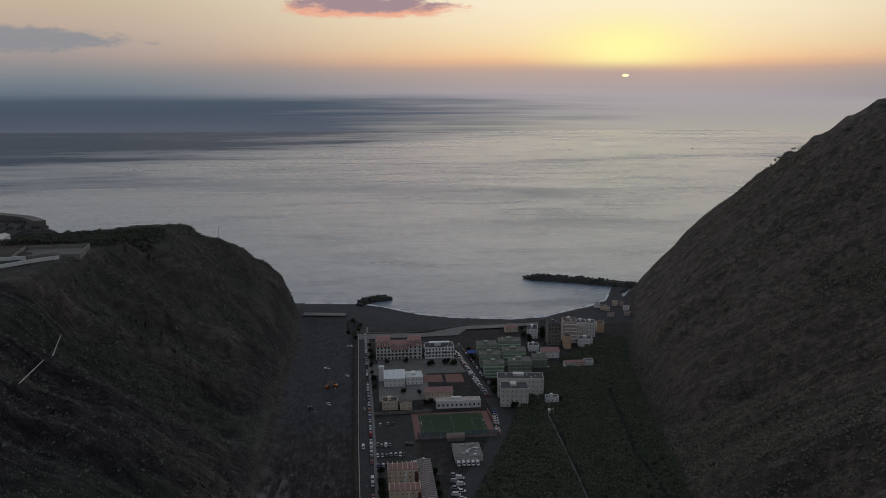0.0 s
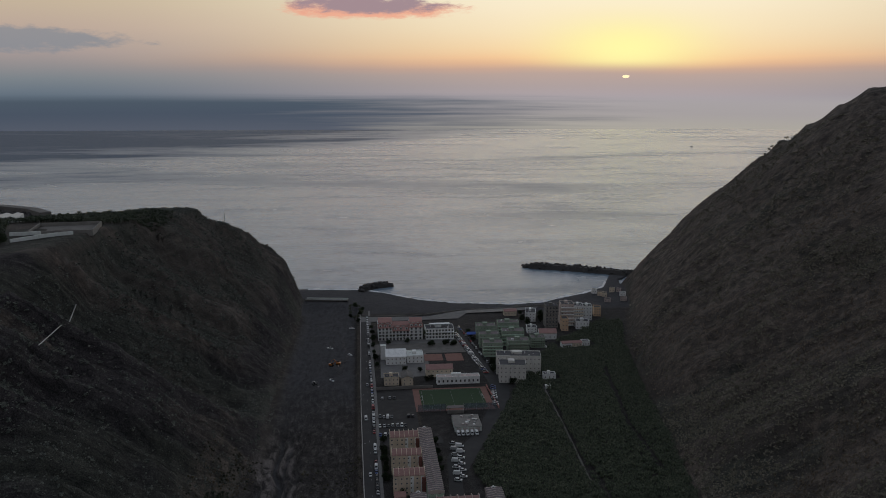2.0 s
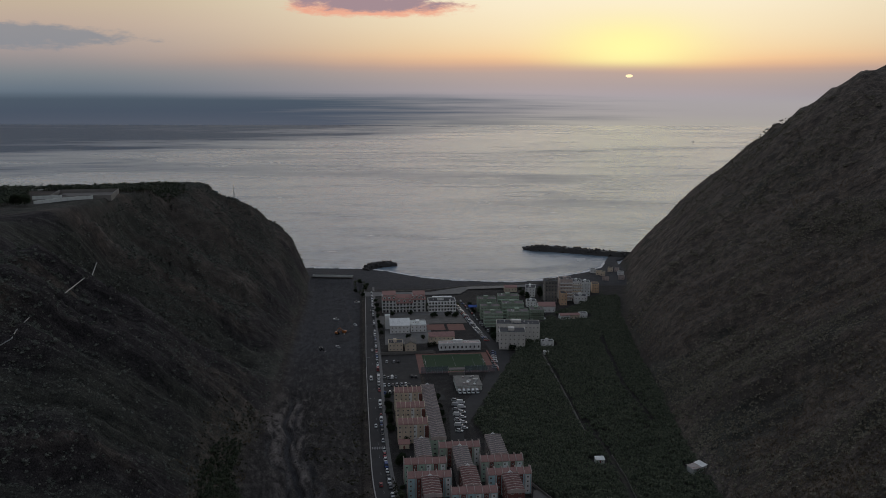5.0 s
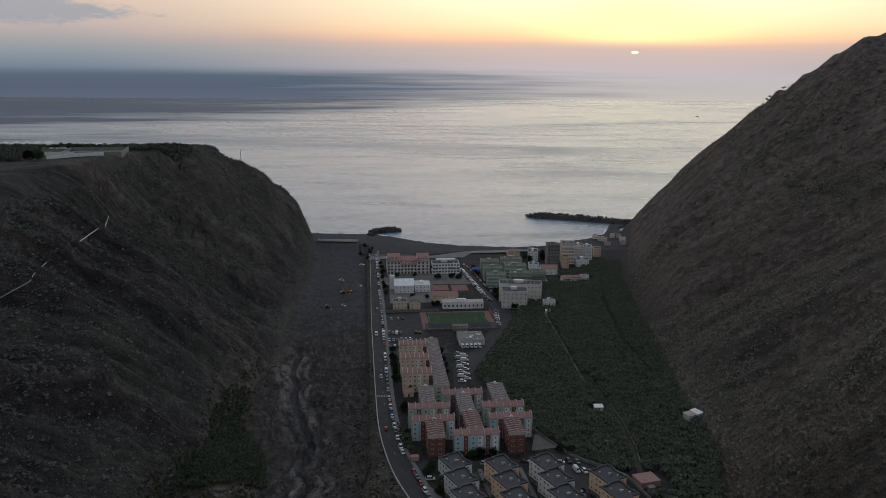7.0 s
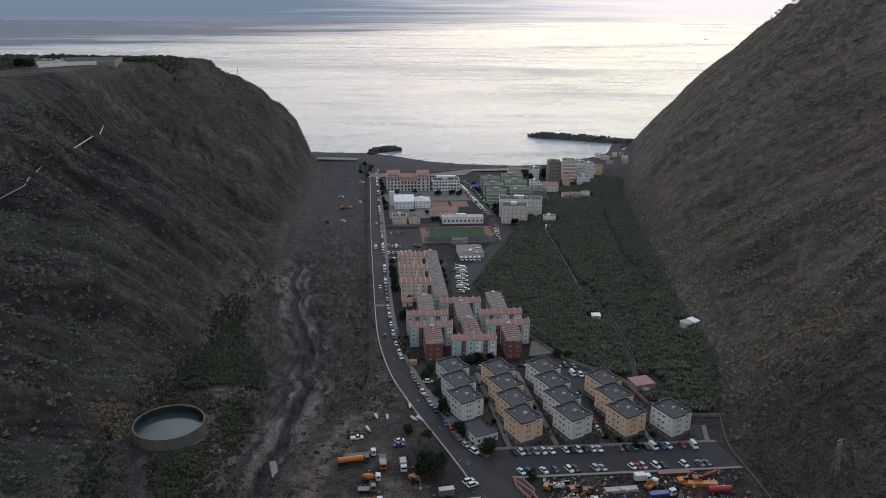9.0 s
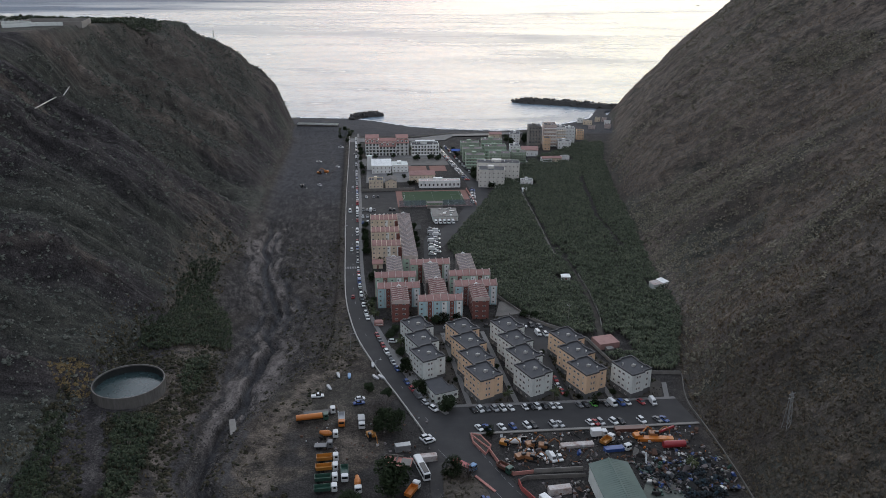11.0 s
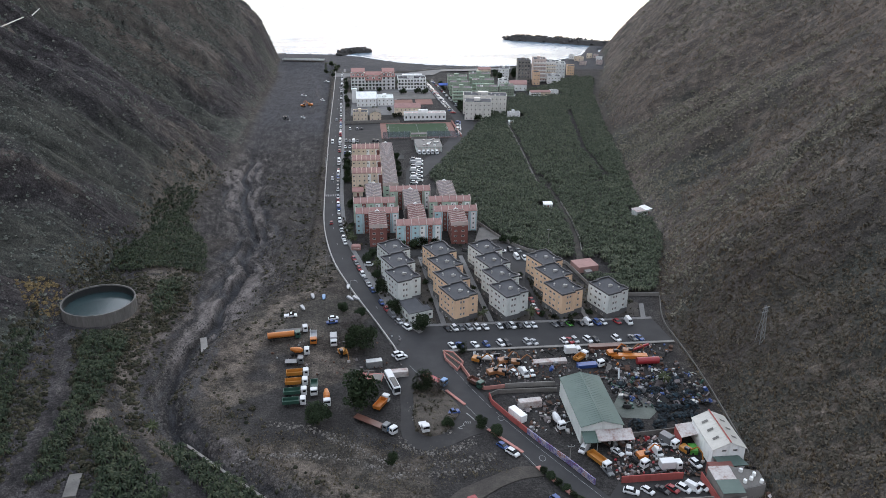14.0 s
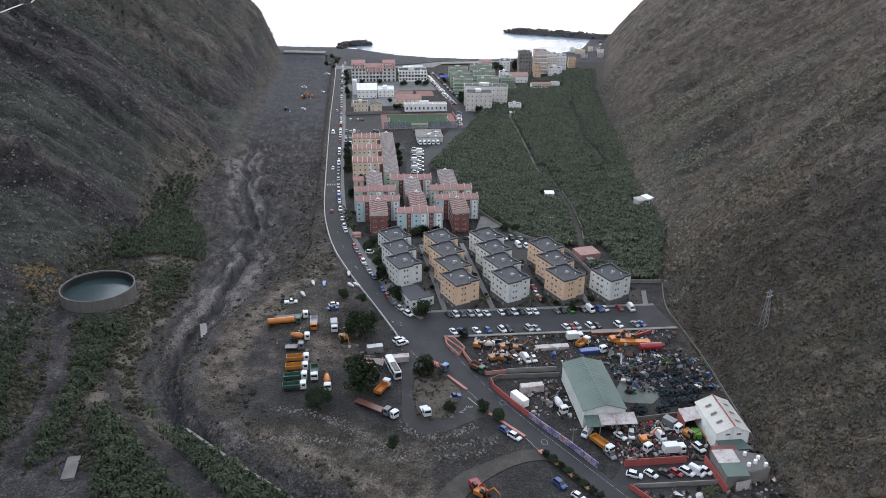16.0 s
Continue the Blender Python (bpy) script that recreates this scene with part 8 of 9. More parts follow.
for i in range(34):                                     # car park beside the pitch
    r_, c_ = divmod(i, 9)
    if rc.random() < 0.72:
        car(8 + c_ * 2.75 + rc.uniform(-0.3, 0.3), (449, 463, 478, 512)[r_] + rc.uniform(-0.6, 0.6), rc.choice([0, 180]) + rc.uniform(-5, 5), rc.choice(USUAL), rc.choice(KINDS))
street = dense(rounded([(79, 685), (84, 640), (88.5, 592), (92.5, 556)]), 1.0)
for k, (a, b) in enumerate(list(zip(street, street[1:]))[::3]):
    car(a[0] - 0.3, a[1], 90 + rc.uniform(-8, 8) - 8, rc.choice(USUAL), rc.choice(KINDS))
    if k % 2 == 0:
        car(a[0] + 7.5, a[1], 172, rc.choice(USUAL), rc.choice(KINDS))
for i in range(9):
    car(92.2 - 0.5 * i, 528 - 4.4 * i, 72 + rc.uniform(-6, 6), rc.choice(USUAL), rc.choice(KINDS))
for i in range(13):
    car(48.8 + 0.25 * i + (i % 2) * 3.4, 384 + 4.0 * i, 80 + rc.uniform(-8, 8), rc.choice(["white", "white", "white", "white", "silver"]), rc.choice(["hatch", "van", "suv"]))
for i in range(5):
    car(56.5 + 2.9 * i, 445.6, rc.uniform(-4, 4), "white", "van")
for x, y, p in ((80, 266, "white"), (83, 279, "white"), (87, 280, "black"), (91, 279, "grey"), (88.5, 271, "white"), (92, 269.5, "white"), (94.3, 268.6, "blue"), (86.4, 227, "red"), (86.2, 221, "white"), (86.8, 216.5, "red"), (85.5, 250, "grey"), (78, 281, "grey"), (74, 281, "white"), (70, 281, "silver"), (66, 281, "black"), (28, 280.5, "white"), (33, 280.5, "black"), (20.5, 268, "white"), (47, 280.6, "silver")):
    car(x, y, 10 if x > 84 else 85, p, "van" if (x, y) == (88.5, 271) else rc.choice(["hatch", "saloon", "suv"]))
for i in range(12):
    car(151 + rc.uniform(-4, 8), 618 + 5 * i, rc.choice([0, 90, 175]), rc.choice(USUAL), rc.choice(KINDS))
for x, y in ((-30, 640), (-13, 620), (-26, 560), (-12, 700)):
    car(x, y, rc.uniform(0, 360), "white", "pickup", 0.0)


def wheels(ob, xs, ys, r=0.5):
    key = ("truck_wheel", r)
    if key not in MESHES:
        MESHES[key] = Geo().rod((-0.16, 0, 0), (0.16, 0, 0), r, r, 12).mesh("wheel", M_TYRE)
    for x in xs:
        for y in ys:
            part("wheel", MESHES[key], None, ob, m=pose(x, y, r))


def lorry(x, y, yaw, cab, load, bed, length=7.5, label="", lift=0.0):
    """A truck with its cab towards -y. bed: tipper, flat, box, mixer, tank or none."""
    z = max(vz(y) - 0.1, height(x, y)) + lift
    ob = thing("lorry", label, "truck", pose(x, y, z, 0, 0, yaw), "parked lorries")
    a = -length / 2
    part("chassis", Geo().box(-0.5, 0.5, a + 0.6, -a, 0.6, 0.95), M_TYRE, ob)
    part("cab", Geo().bevelled(-1.2, 1.2, a, a + 1.9, 0.6, 2.8, 0.18), PAINTS[cab], ob)
    part("windscreen", Geo().box(-1.0, 1.0, a - 0.02, a + 0.05, 1.75, 2.5), M_CARGLASS, ob)
    for s in (-1, 1):
        part("side_window", Geo().box(s * 1.21 - 0.02, s * 1.21 + 0.02, a + 0.35, a + 1.3, 1.75, 2.45), M_CARGLASS, ob)
    p = PAINTS.get(load, M_RUSTY)
    if bed == "tipper":
        g = Geo()
        g.add([(-1.2, a + 2.2, 1.1), (1.2, a + 2.2, 1.1), (1.2, -a, 1.1), (-1.2, -a, 1.1), (-1.3, a + 2.1, 2.4), (1.3, a + 2.1, 2.4), (1.3, -a + 0.1, 2.3), (-1.3, -a + 0.1, 2.3),
               (-1.08, a + 2.35, 1.25), (1.08, a + 2.35, 1.25), (1.08, -a - 0.12, 1.25), (-1.08, -a - 0.12, 1.25), (-1.18, a + 2.25, 2.4), (1.18, a + 2.25, 2.4), (1.18, -a - 0.02, 2.3), (-1.18, -a - 0.02, 2.3)],
              [(0, 3, 2, 1), (0, 1, 5, 4), (1, 2, 6, 5), (2, 3, 7, 6), (3, 0, 4, 7), (8, 9, 10, 11), (8, 12, 13, 9), (9, 13, 14, 10), (10, 14, 15, 11), (11, 15, 12, 8), (4, 5, 13, 12), (5, 6, 14, 13), (6, 7, 15, 14), (7, 4, 12, 15)])
        part("tipper_body", g, p, ob)
    elif bed == "flat":
        part("flatbed", Geo().box(-1.25, 1.25, a + 2.1, -a, 1.0, 1.2), p, ob)
        part("headboard", Geo().box(-1.25, 1.25, a + 2.1, a + 2.2, 1.2, 2.2), p, ob)
    elif bed == "box":
        part("box_body", Geo().bevelled(-1.25, 1.25, a + 2.1, -a, 1.0, 3.3, 0.06), p, ob)
    elif bed == "mixer":
        g = Geo()
        ym = [(a + 2.3, 0.5, 1.7), (a + 3.2, 1.05, 1.9), (a + 4.6, 1.15, 2.1), (-a - 0.3, 0.55, 2.7)]
        for (y0, r0, z0), (y1, r1, z1) in zip(ym, ym[1:]):
            g.rod((0, y0, z0), (0, y1, z1), r0, r1, 12)
        part("mixer_drum", g, p, ob)
    elif bed == "tank":
        part("tank_barrel", Geo().rod((0, a + 2.2, 2.0), (0, -a, 2.0), 1.1, 1.1, 14), p, ob)
    wheels(ob, (-1.0, 1.0), (a + 1.0, -a - 2.2, -a - 1.0))
    return ob


TIP = "tipper lorry with open load body"
for y, c in ((177.0, "yellow"), (171.2, "yellow"), (165.2, "darkgreen"), (159.6, "darkgreen")):
    lorry(-5.8, y, 93, "white", c, "tipper", 7.5, "white-cabbed %s %s" % ("yellow" if c == "yellow" else "dark green", TIP), 0.15)
lorry(-12.5, 203.6, 97, "darkgreen", "orange", "tank", 12.0, "long orange tanker lorry with green cab", 0.15)
lorry(-10.0, 208.0, 96, "white", "black", "flat", 12.0, "long black low-loader trailer with cab", 0.15)
lorry(4.6, 160.6, 4, "white", "orange", "mixer", 7.0, "white concrete mixer lorry with orange drum", 0.15)
lorry(0.2, 167.5, 2, "white", "darkgreen", "tipper", 7.5, "white-cabbed green tipper lorry", 0.15)
lorry(-1.5, 201.5, 2, "orange", "silver", "tipper", 7.5, "orange tipper lorry with grey load body", 0.15)
lorry(-6.0, 191.5, 92, "white", "orange", "mixer", 7.0, "white concrete mixer lorry with orange drum", 0.15)
lorry(-7.5, 185.3, 88, "grey", "grey", "flat", 6.5, "dull grey flatbed lorry", 0.15)
lorry(19.0, 146.2, 52, "grey", "rust", "flat", 13.0, "long rusty brown low-loader lorry", 0.2)
lorry(24.3, 142.5, 40, "white", "sky", "flat", 5.5, "small white and blue flatbed lorry", 0.2)
lorry(22.4, 156.4, 150, "white", "orange", "tipper", 7.5, "white-cabbed orange tipper lorry", 0.2)
lorry(6.0, 198.5, 3, "white", "silver", "box", 6.0, "white box lorry with grey body", 0.15)
lorry(35.0, 141.8, 12, "white", "white", "flat", 5.0, "small white flatbed lorry on rough ground", 0.9)
lorry(41.0, 169.5, 45, "sky", "red", "flat", 9.5, "blue-cabbed lorry with long red trailer")
lorry(84.6, 121.6, 28, "white", "yellow", "tipper", 8.0, "yellow tipper lorry with deep load body")
lorry(77.0, 141.5, 15, "white", "white", "mixer", 6.5, "white concrete mixer lorry")
lorry(104.5, 117.5, 92, "white", "white", "box", 6.5, "white flat-bodied box lorry")
lorry(96.3, 120.4, 30, "white", "grey", "none", 5.5, "white tractor unit without trailer")
lorry(99.5, 176.5, 20, "white", "yellow", "none", 6.5, "white tractor unit without trailer")
lorry(94.5, 179.5, 130, "white", "yellow", "tipper", 6.5, "yellow tipper body on an old lorry")
lorry(92.5, 183.8, 92, "white", "white", "box", 6.0, "white box lorry in a scrap yard")
lorry(54.6, 166.0, 38, "darkgreen", "rust", "tipper", 6.0, "dark green skip lorry beside the road")
lorry(108.2, 128.6, 35, "white", "grey", "box", 6.0, "grey-bodied box lorry among wrecks")
for x, y, yaw, p, k in ((91.5, 126.0, 30, "white", "saloon"), (94.9, 126.3, -15, "white", "suv"), (82.0, 128.3, -40, "white", "van"), (85.9, 117.8, 15, "grey", "pickup"), (103.2, 125.0, 10, "white", "van"), (106.5, 129.5, 0, "silver", "hatch"), (109.2, 127.5, 60, "white", "hatch"),
                        (69, 172.2, 40, "white", "hatch"), (72.3, 171.2, 10, "white", "van"), (75, 171.2, 5, "white", "hatch"), (65, 176, 90, "silver", "hatch"), (100.5, 116.5, 95, "grey", "saloon"), (112.5, 118.5, 20, "white", "suv")):
    car(x, y, yaw, p, k, 0.05)
bus = thing("coach", "long white and dark touring coach", "bus", pose(26.3, 168.0, vz(168) + 0.1, 0, 0, 14))
part("body", Geo().bevelled(-1.25, 1.25, -6, 6, 0.45, 3.2, 0.22), PAINTS["white"], bus)
for s in (-1, 1):
    part("side_glass", Geo().box(s * 1.26 - 0.02, s * 1.26 + 0.02, -5.6, 5.5, 1.5, 2.6), M_CARGLASS, bus)
part("windscreen", Geo().box(-1.05, 1.05, -6.03, -5.95, 1.3, 2.9), M_CARGLASS, bus)
part("roof_unit", Geo().bevelled(-0.9, 0.9, -5.2, 0.5, 3.2, 3.4, 0.08), PAINTS["black"], bus, "dark roof unit")
wheels(bus, (-1.1, 1.1), (-3.8, 3.4))


def digger(x, y, yaw, paint, swing=30, label="yellow tracked excavator with folded boom"):
    ob = thing("excavator", label, "excavator", pose(x, y, max(vz(y), height(x, y)), 0, 0, yaw), "diggers")
    for s in (-1, 1):
        part("track", Geo().bevelled(s * 1.1 - 0.3, s * 1.1 + 0.3, -1.8, 1.8, 0, 0.8, 0.2), M_TYRE, ob)
    part("house", Geo().bevelled(-1.3, 1.3, -1.0, 2.2, 0.9, 2.1, 0.15), PAINTS[paint], ob)
    part("cab", Geo().bevelled(-1.25, -0.2, -1.3, 0.3, 0.95, 2.9, 0.12), M_CARGLASS, ob)
    part("boom", Geo().rod((0.3, -0.8, 1.6), (0.3, -3.2, 4.3), 0.3, 0.22, 4).rod((0.3, -3.2, 4.3), (0.3, -5.0, 3.2), 0.22, 0.18, 4), PAINTS[paint], ob)
    part("arm", Geo().rod((0.3, -5.0, 3.2), (0.3, -5.6, 1.0), 0.18, 0.14, 4), PAINTS[paint], ob)
    part("bucket", Geo().bevelled(-0.2, 0.8, -6.0, -5.2, 0.2, 1.0, 0.15), M_RUSTY, ob)
    return ob


for x, y, yaw, p in ((57.5, 181, 60, "yellow"), (66.5, 179.5, 100, "dull"), (71, 178, 80, "dull"), (61.5, 172.5, 110, "dull"), (65, 171.5, 60, "dull"), (107, 181.5, 100, "orange"), (113, 182, 80, "dull"), (9.4, 190, 20, "yellow"), (112, 124, 30, "yellow"), (98.5, 123, 100, "orange"),
                     (45.8, 107, 20, "red"), (47, 104, 50, "orange"), (-27, 587, 70, "orange"), (-22, 590, 250, "orange"), (-38, 545, 30, "grey")):
    digger(x, y, yaw, p, label="%s tracked excavator with folded boom" % {"dull": "rusty orange", "orange": "faded orange", "yellow": "yellow", "red": "red", "grey": "dark grey"}[p])


def cylinder_tank(x, y, yaw, r, length, mat, label):
    ob = thing("storage_tank", label, "tank", pose(x, y, vz(y), 0, 0, yaw), "loose tanks")
    part("barrel", Geo().rod((-length / 2, 0, r + 0.3), (length / 2, 0, r + 0.3), r, r, 16), mat, ob)
    for s in (-0.3, 0.3):
        part("cradle", Geo().box(s * length - 0.15, s * length + 0.15, -r * 0.8, r * 0.8, 0, 0.6), M_RUSTY, ob)


cylinder_tank(117.5, 174.5, 0, 1.3, 8.0, PAINTS["red"], "large red cylindrical tank lying on cradles")
cylinder_tank(61, 181.8, -8, 1.0, 4.0, PAINTS["white"], "white cylindrical tank lying in a yard")
cylinder_tank(118, 185.0, 25, 0.5, 9.0, PAINTS["red"], "long red pipe lying in a yard")


def container(x, y, yaw, length, paint, label, high=2.5):
    ob = thing("container", label, "container", pose(x, y, vz(y), 0, 0, yaw), "containers")
    part("body", Geo().box(-length / 2, length / 2, -1.2, 1.2, 0.05, high), paint, ob)
    for i in range(int(length / 0.6)):
        xx = -length / 2 + 0.3 + 0.6 * i
        for s in (-1.24, 1.2):
            part("rib", Geo().box(xx - 0.1, xx + 0.1, s, s + 0.04, 0.15, high - 0.1), paint, ob)
    part("door", Geo().box(length / 2, length / 2 + 0.06, -1.1, 1.1, 0.15, high - 0.1), paint, ob)


container(65.2, 146.6, 118, 6.5, M_WHITE, "white site cabin inside a walled yard")
container(70.3, 152.4, 5, 7.5, M_RUSTY, "rust-stained white cargo container")
container(105.5, 187.0, 0, 12, PAINTS["rust"], "rusty red steel frame body", 1.4)
container(112.5, 179.8, -6, 13, PAINTS["orange"], "orange steel trailer bed", 1.2)
container(83, 178.4, 2, 12, M_RUSTY, "long rusty trailer body", 1.2)
container(95.5, 174.8, 4, 7, PAINTS["blue"], "blue open steel skip", 1.3)
container(20.5, 181.5, 8, 5.5, M_METAL, "grey sheet-metal site hut")
container(114.2, 124.8, 80, 3.5, PAINTS["green"], "bright green steel waste skip", 1.6)
container(28.5, 174.5, 5, 7, M_RUSTY, "low hut with rusted flat roof", 2.2)
boat_label = "small upturned boat hull on waste ground"
for x, y, yaw, p in ((-3.5, 238, 10, "white"), (1.0, 237, 0, "sky"), (11, 246, 0, "white"), (-7, 228, 20, "white"), (12.0, 235, 30, "white"), (14.5, 235, 35, "white")):
    ob = thing("boat", boat_label, "boat", pose(x, y, height(x, y), 0, 0, yaw), "stored boats")
    part("hull", Geo().add(*lofted([(-2.4, 0.5, 0.8, 0.2), (-1.2, 0.1, 0.9, 0.8), (0.5, 0.0, 0.85, 1.0), (2.2, 0.05, 0.8, 0.9)], 0.7)), PAINTS["silver" if p == "white" else p], ob)


# ---------------------------------------------------------------- scrap
def scrap(name, label, area, count, seed, mats, size=(0.3, 1.6)):
    """A spread of broken machinery and rubbish, of kind stuff."""
    r = random.Random(seed)
    g = Geo()
    x0, x1, y0, y1 = area
    for i in range(count):
        x, y = r.uniform(x0, x1), r.uniform(y0, y1)
        s = r.uniform(*size) * (1 if r.random() < 0.85 else 1.8)
        w, d, h = s * r.uniform(0.4, 1), s * r.uniform(0.3, 1), s * r.uniform(0.2, 0.7)
        m = pose(x, y, vz(y) + r.uniform(0, 0.5), r.uniform(-30, 30), r.uniform(-30, 30), r.uniform(0, 360))
        k = Geo()
        q = r.random()
        if q < 0.45:
            k.bevelled(-w / 2, w / 2, -d / 2, d / 2, -0.2, h, min(w, d, h) * 0.2)
        elif q < 0.7:
            k.rod((-w, 0, 0), (w, 0, h * 0.4), 0.06 + 0.1 * s * r.random(), None, 6)
        elif q < 0.85:
            k.rod((0, 0, -0.1), (0, 0, 0.25), 0.45, 0.4, 9)
        else:
            k.add([(-w, -d, 0), (w, -d * 0.6, h), (w * 0.8, d, h * 0.3), (-w * 0.7, d, h)], [(0, 1, 2, 3)])
        g.add([m @ Vector(v) for v in k.v], k.f, r.randrange(len(mats)))
    return tagged(new(name, g.mesh(name, *mats)), label, "scrap", kind="stuff")


M_RUSTORANGE = material("rust_orange", [(0.12, 0.05, 0.025), (0.3, 0.13, 0.05)], 1.2, 0.3, 0.85, 0.2, 0.02)
M_DULLRUST = material("dark_rust", [(0.05, 0.03, 0.022), (0.13, 0.075, 0.055)], 1.0, 0.3, 0.9, 0.2, 0.02)
DULL = [M_DULLRUST, M_DULLRUST, M_RUSTY, M_TYRE, MAT_DARK_CONCRETE, M_GREYROOF, M_TYRE, M_DULLRUST, M_METAL, M_GREYROOF]
BRIGHT = DULL * 3 + [PAINTS["orange"], M_RUSTORANGE, M_RUSTORANGE, PAINTS["blue"], PAINTS["white"]]
scrap("scrap_heap", "rusty engine and machine scrap scattered over a yard", (56, 130, 166, 187.5), 520, 1, BRIGHT, (0.25, 1.3))
scrap("scrap_heap", "heaped nets, tyres and blue plastic waste", (100, 132, 148, 168), 520, 2, [M_TYRE, M_GREYROOF, M_TYRE, PAINTS["black"], M_TYRE, MAT_DARK_CONCRETE, M_METAL, PAINTS["blue"], M_GREYROOF, PAINTS["darkgreen"], M_DULLRUST, PAINTS["grey"], M_TYRE], (0.4, 1.7))
scrap("scrap_heap", "engine parts and wrecked car pieces", (88, 113, 114, 134), 480, 3, DULL + [PAINTS["red"]], (0.3, 1.3))
scrap("scrap_heap", "broken machinery inside a walled yard", (66, 81, 136, 158), 150, 4, DULL, (0.4, 1.6))
scrap("scrap_heap", "scrap and wrecks behind a red wall", (90, 128, 78, 102), 380, 5, DULL + [PAINTS["blue"]], (0.4, 1.8))
scrap("scrap_heap", "rubbish round parked lorries", (-16, 34, 176, 212), 110, 6, DULL, (0.2, 0.9))
scrap("scrap_heap", "scrap along the foot of the slope", (119, 130, 100, 118), 130, 7, DULL, (0.4, 1.6))
M_NET = leaf_material("heaped_net", [(0.008, 0.01, 0.012), (0.018, 0.021, 0.024), (0.035, 0.045, 0.05), (0.02, 0.04, 0.055)], 0.9)
rn = random.Random(44)
for i, (x, y, r_) in enumerate(((101.5, 139, 3.0), (113, 147, 3.2), (118, 146, 3.0), (116.5, 141, 3.4), (112, 142, 2.6), (119, 153, 2.6), (122.5, 148, 3.0), (121, 142.5, 2.6), (107.5, 157, 2.6), (114, 157, 3.0), (120.5, 158.5, 2.8), (125, 155, 2.2), (109, 138.5, 2.4), (123.5, 163, 2.4), (104, 161.5, 2.4))):
    v, f = [], []
    for j in range(46):
        t, q = rn.uniform(0, 6.28), math.sqrt(rn.random())
        k, s_ = len(v), rn.uniform(0.7, 1.5)
        pv, pf = dome_proto(500 + j + 50 * i)
        zz = 0.55 * r_ * (1 - q * q)
        v += [(a * s_ + r_ * q * math.cos(t), b * s_ + r_ * q * math.sin(t) * 0.8, c * s_ * 0.7 + zz) for a, b, c in pv]
        f += [tuple(n_ + k for n_ in face) for face in pf]
    ob = tagged(new("net_heap", mesh_of("net_heap", v, f, M_NET)), "heaped dark fishing nets on yard ground", "net heap", "heaped nets")
    ob.matrix_basis = pose(x, y, vz(y) - 0.1, 0, 0, rn.uniform(0, 360))
pond = Geo().prism([(98.5, 143.5), (107, 142), (112, 147), (110, 153), (101, 156), (97.5, 150)], vz(148) - 0.3, vz(148) + 0.12)
tagged(new("concrete_pad", pond.mesh("concrete_pad", material("green_stained_pad", [(0.07, 0.08, 0.07), (0.14, 0.155, 0.135)], 4.0, 0.6, 0.8, 0.2, 0.02))), "green-stained concrete pad in a scrap yard", "yard", kind="structure")


# ---------------------------------------------------------------- poles, mast, pipes, huts on the slopes
def pole(x, y, z, h, label="weathered utility pole with cross-arm"):
    ob = thing("utility_pole", label, "pole", pose(x, y, z), "utility poles")
    part("shaft", Geo().rod((0, 0, -0.5), (0, 0, h), 0.16, 0.1, 8), MAT_CONCRETE, ob)
    part("cross_arm", Geo().box(-1.0, 1.0, -0.06, 0.06, h - 0.9, h - 0.75), M_METAL, ob)
    for s in (-0.9, 0, 0.9):
        part("insulator", Geo().rod((s, 0, h - 0.75), (s, 0, h - 0.4), 0.07, 0.05, 6), M_PALE, ob)


pole(105.4, 280.5, vz(280), 11)
pole(76, 122.5, vz(122), 7, "slim street pole beside a painted wall")
for x, y in ((-3.3, 420), (-3.4, 500), (-3.6, 580), (2, 262), (12.8, 236)):
    ob = thing("street_lamp", "slim grey street lamp on the parapet", "street lamp", pose(x - 0.6, y, vz(y)), "street lamps")
    part("post", Geo().rod((0, 0, 0), (0, 0, 8), 0.1, 0.06, 8), M_METAL, ob)
    part("arm", Geo().rod((0, 0, 7.9), (1.8, 0, 8.2), 0.05, 0.04, 6), M_METAL, ob)
    part("lamp_head", Geo().bevelled(1.5, 2.2, -0.15, 0.15, 8.1, 8.28, 0.04), M_METAL, ob)

mast = thing("radio_mast", "slim lattice radio mast on the cliff edge", "mast", pose(-125.0, 713.0, height(-125.0, 713.0) - 0.5))
for sx, sy in ((-0.9, -0.7), (0.9, -0.7), (0, 0.9)):
    part("leg", Geo().rod((sx, sy, 0), (sx * 0.35, sy * 0.35, 12), 0.17, 0.13, 5), M_PALE, mast)
for k in range(6):
    q = 1 - 0.65 * (k + 0.5) / 6.5
    part("brace", Geo().rod((-0.9 * q, -0.7 * q, 2 * k), (0.9 * q * 0.9, -0.7 * q * 0.9, 2 * k + 2), 0.1, 0.1, 4), M_PALE, mast)
    part("brace", Geo().rod((0.9 * q, -0.7 * q, 2 * k), (0, 0.9 * q * 0.9, 2 * k + 2), 0.1, 0.1, 4), M_PALE, mast)
part("antenna", Geo().rod((0, 0, 11.8), (0, 0, 16.5), 0.16, 0.08, 6), M_PALE, mast)


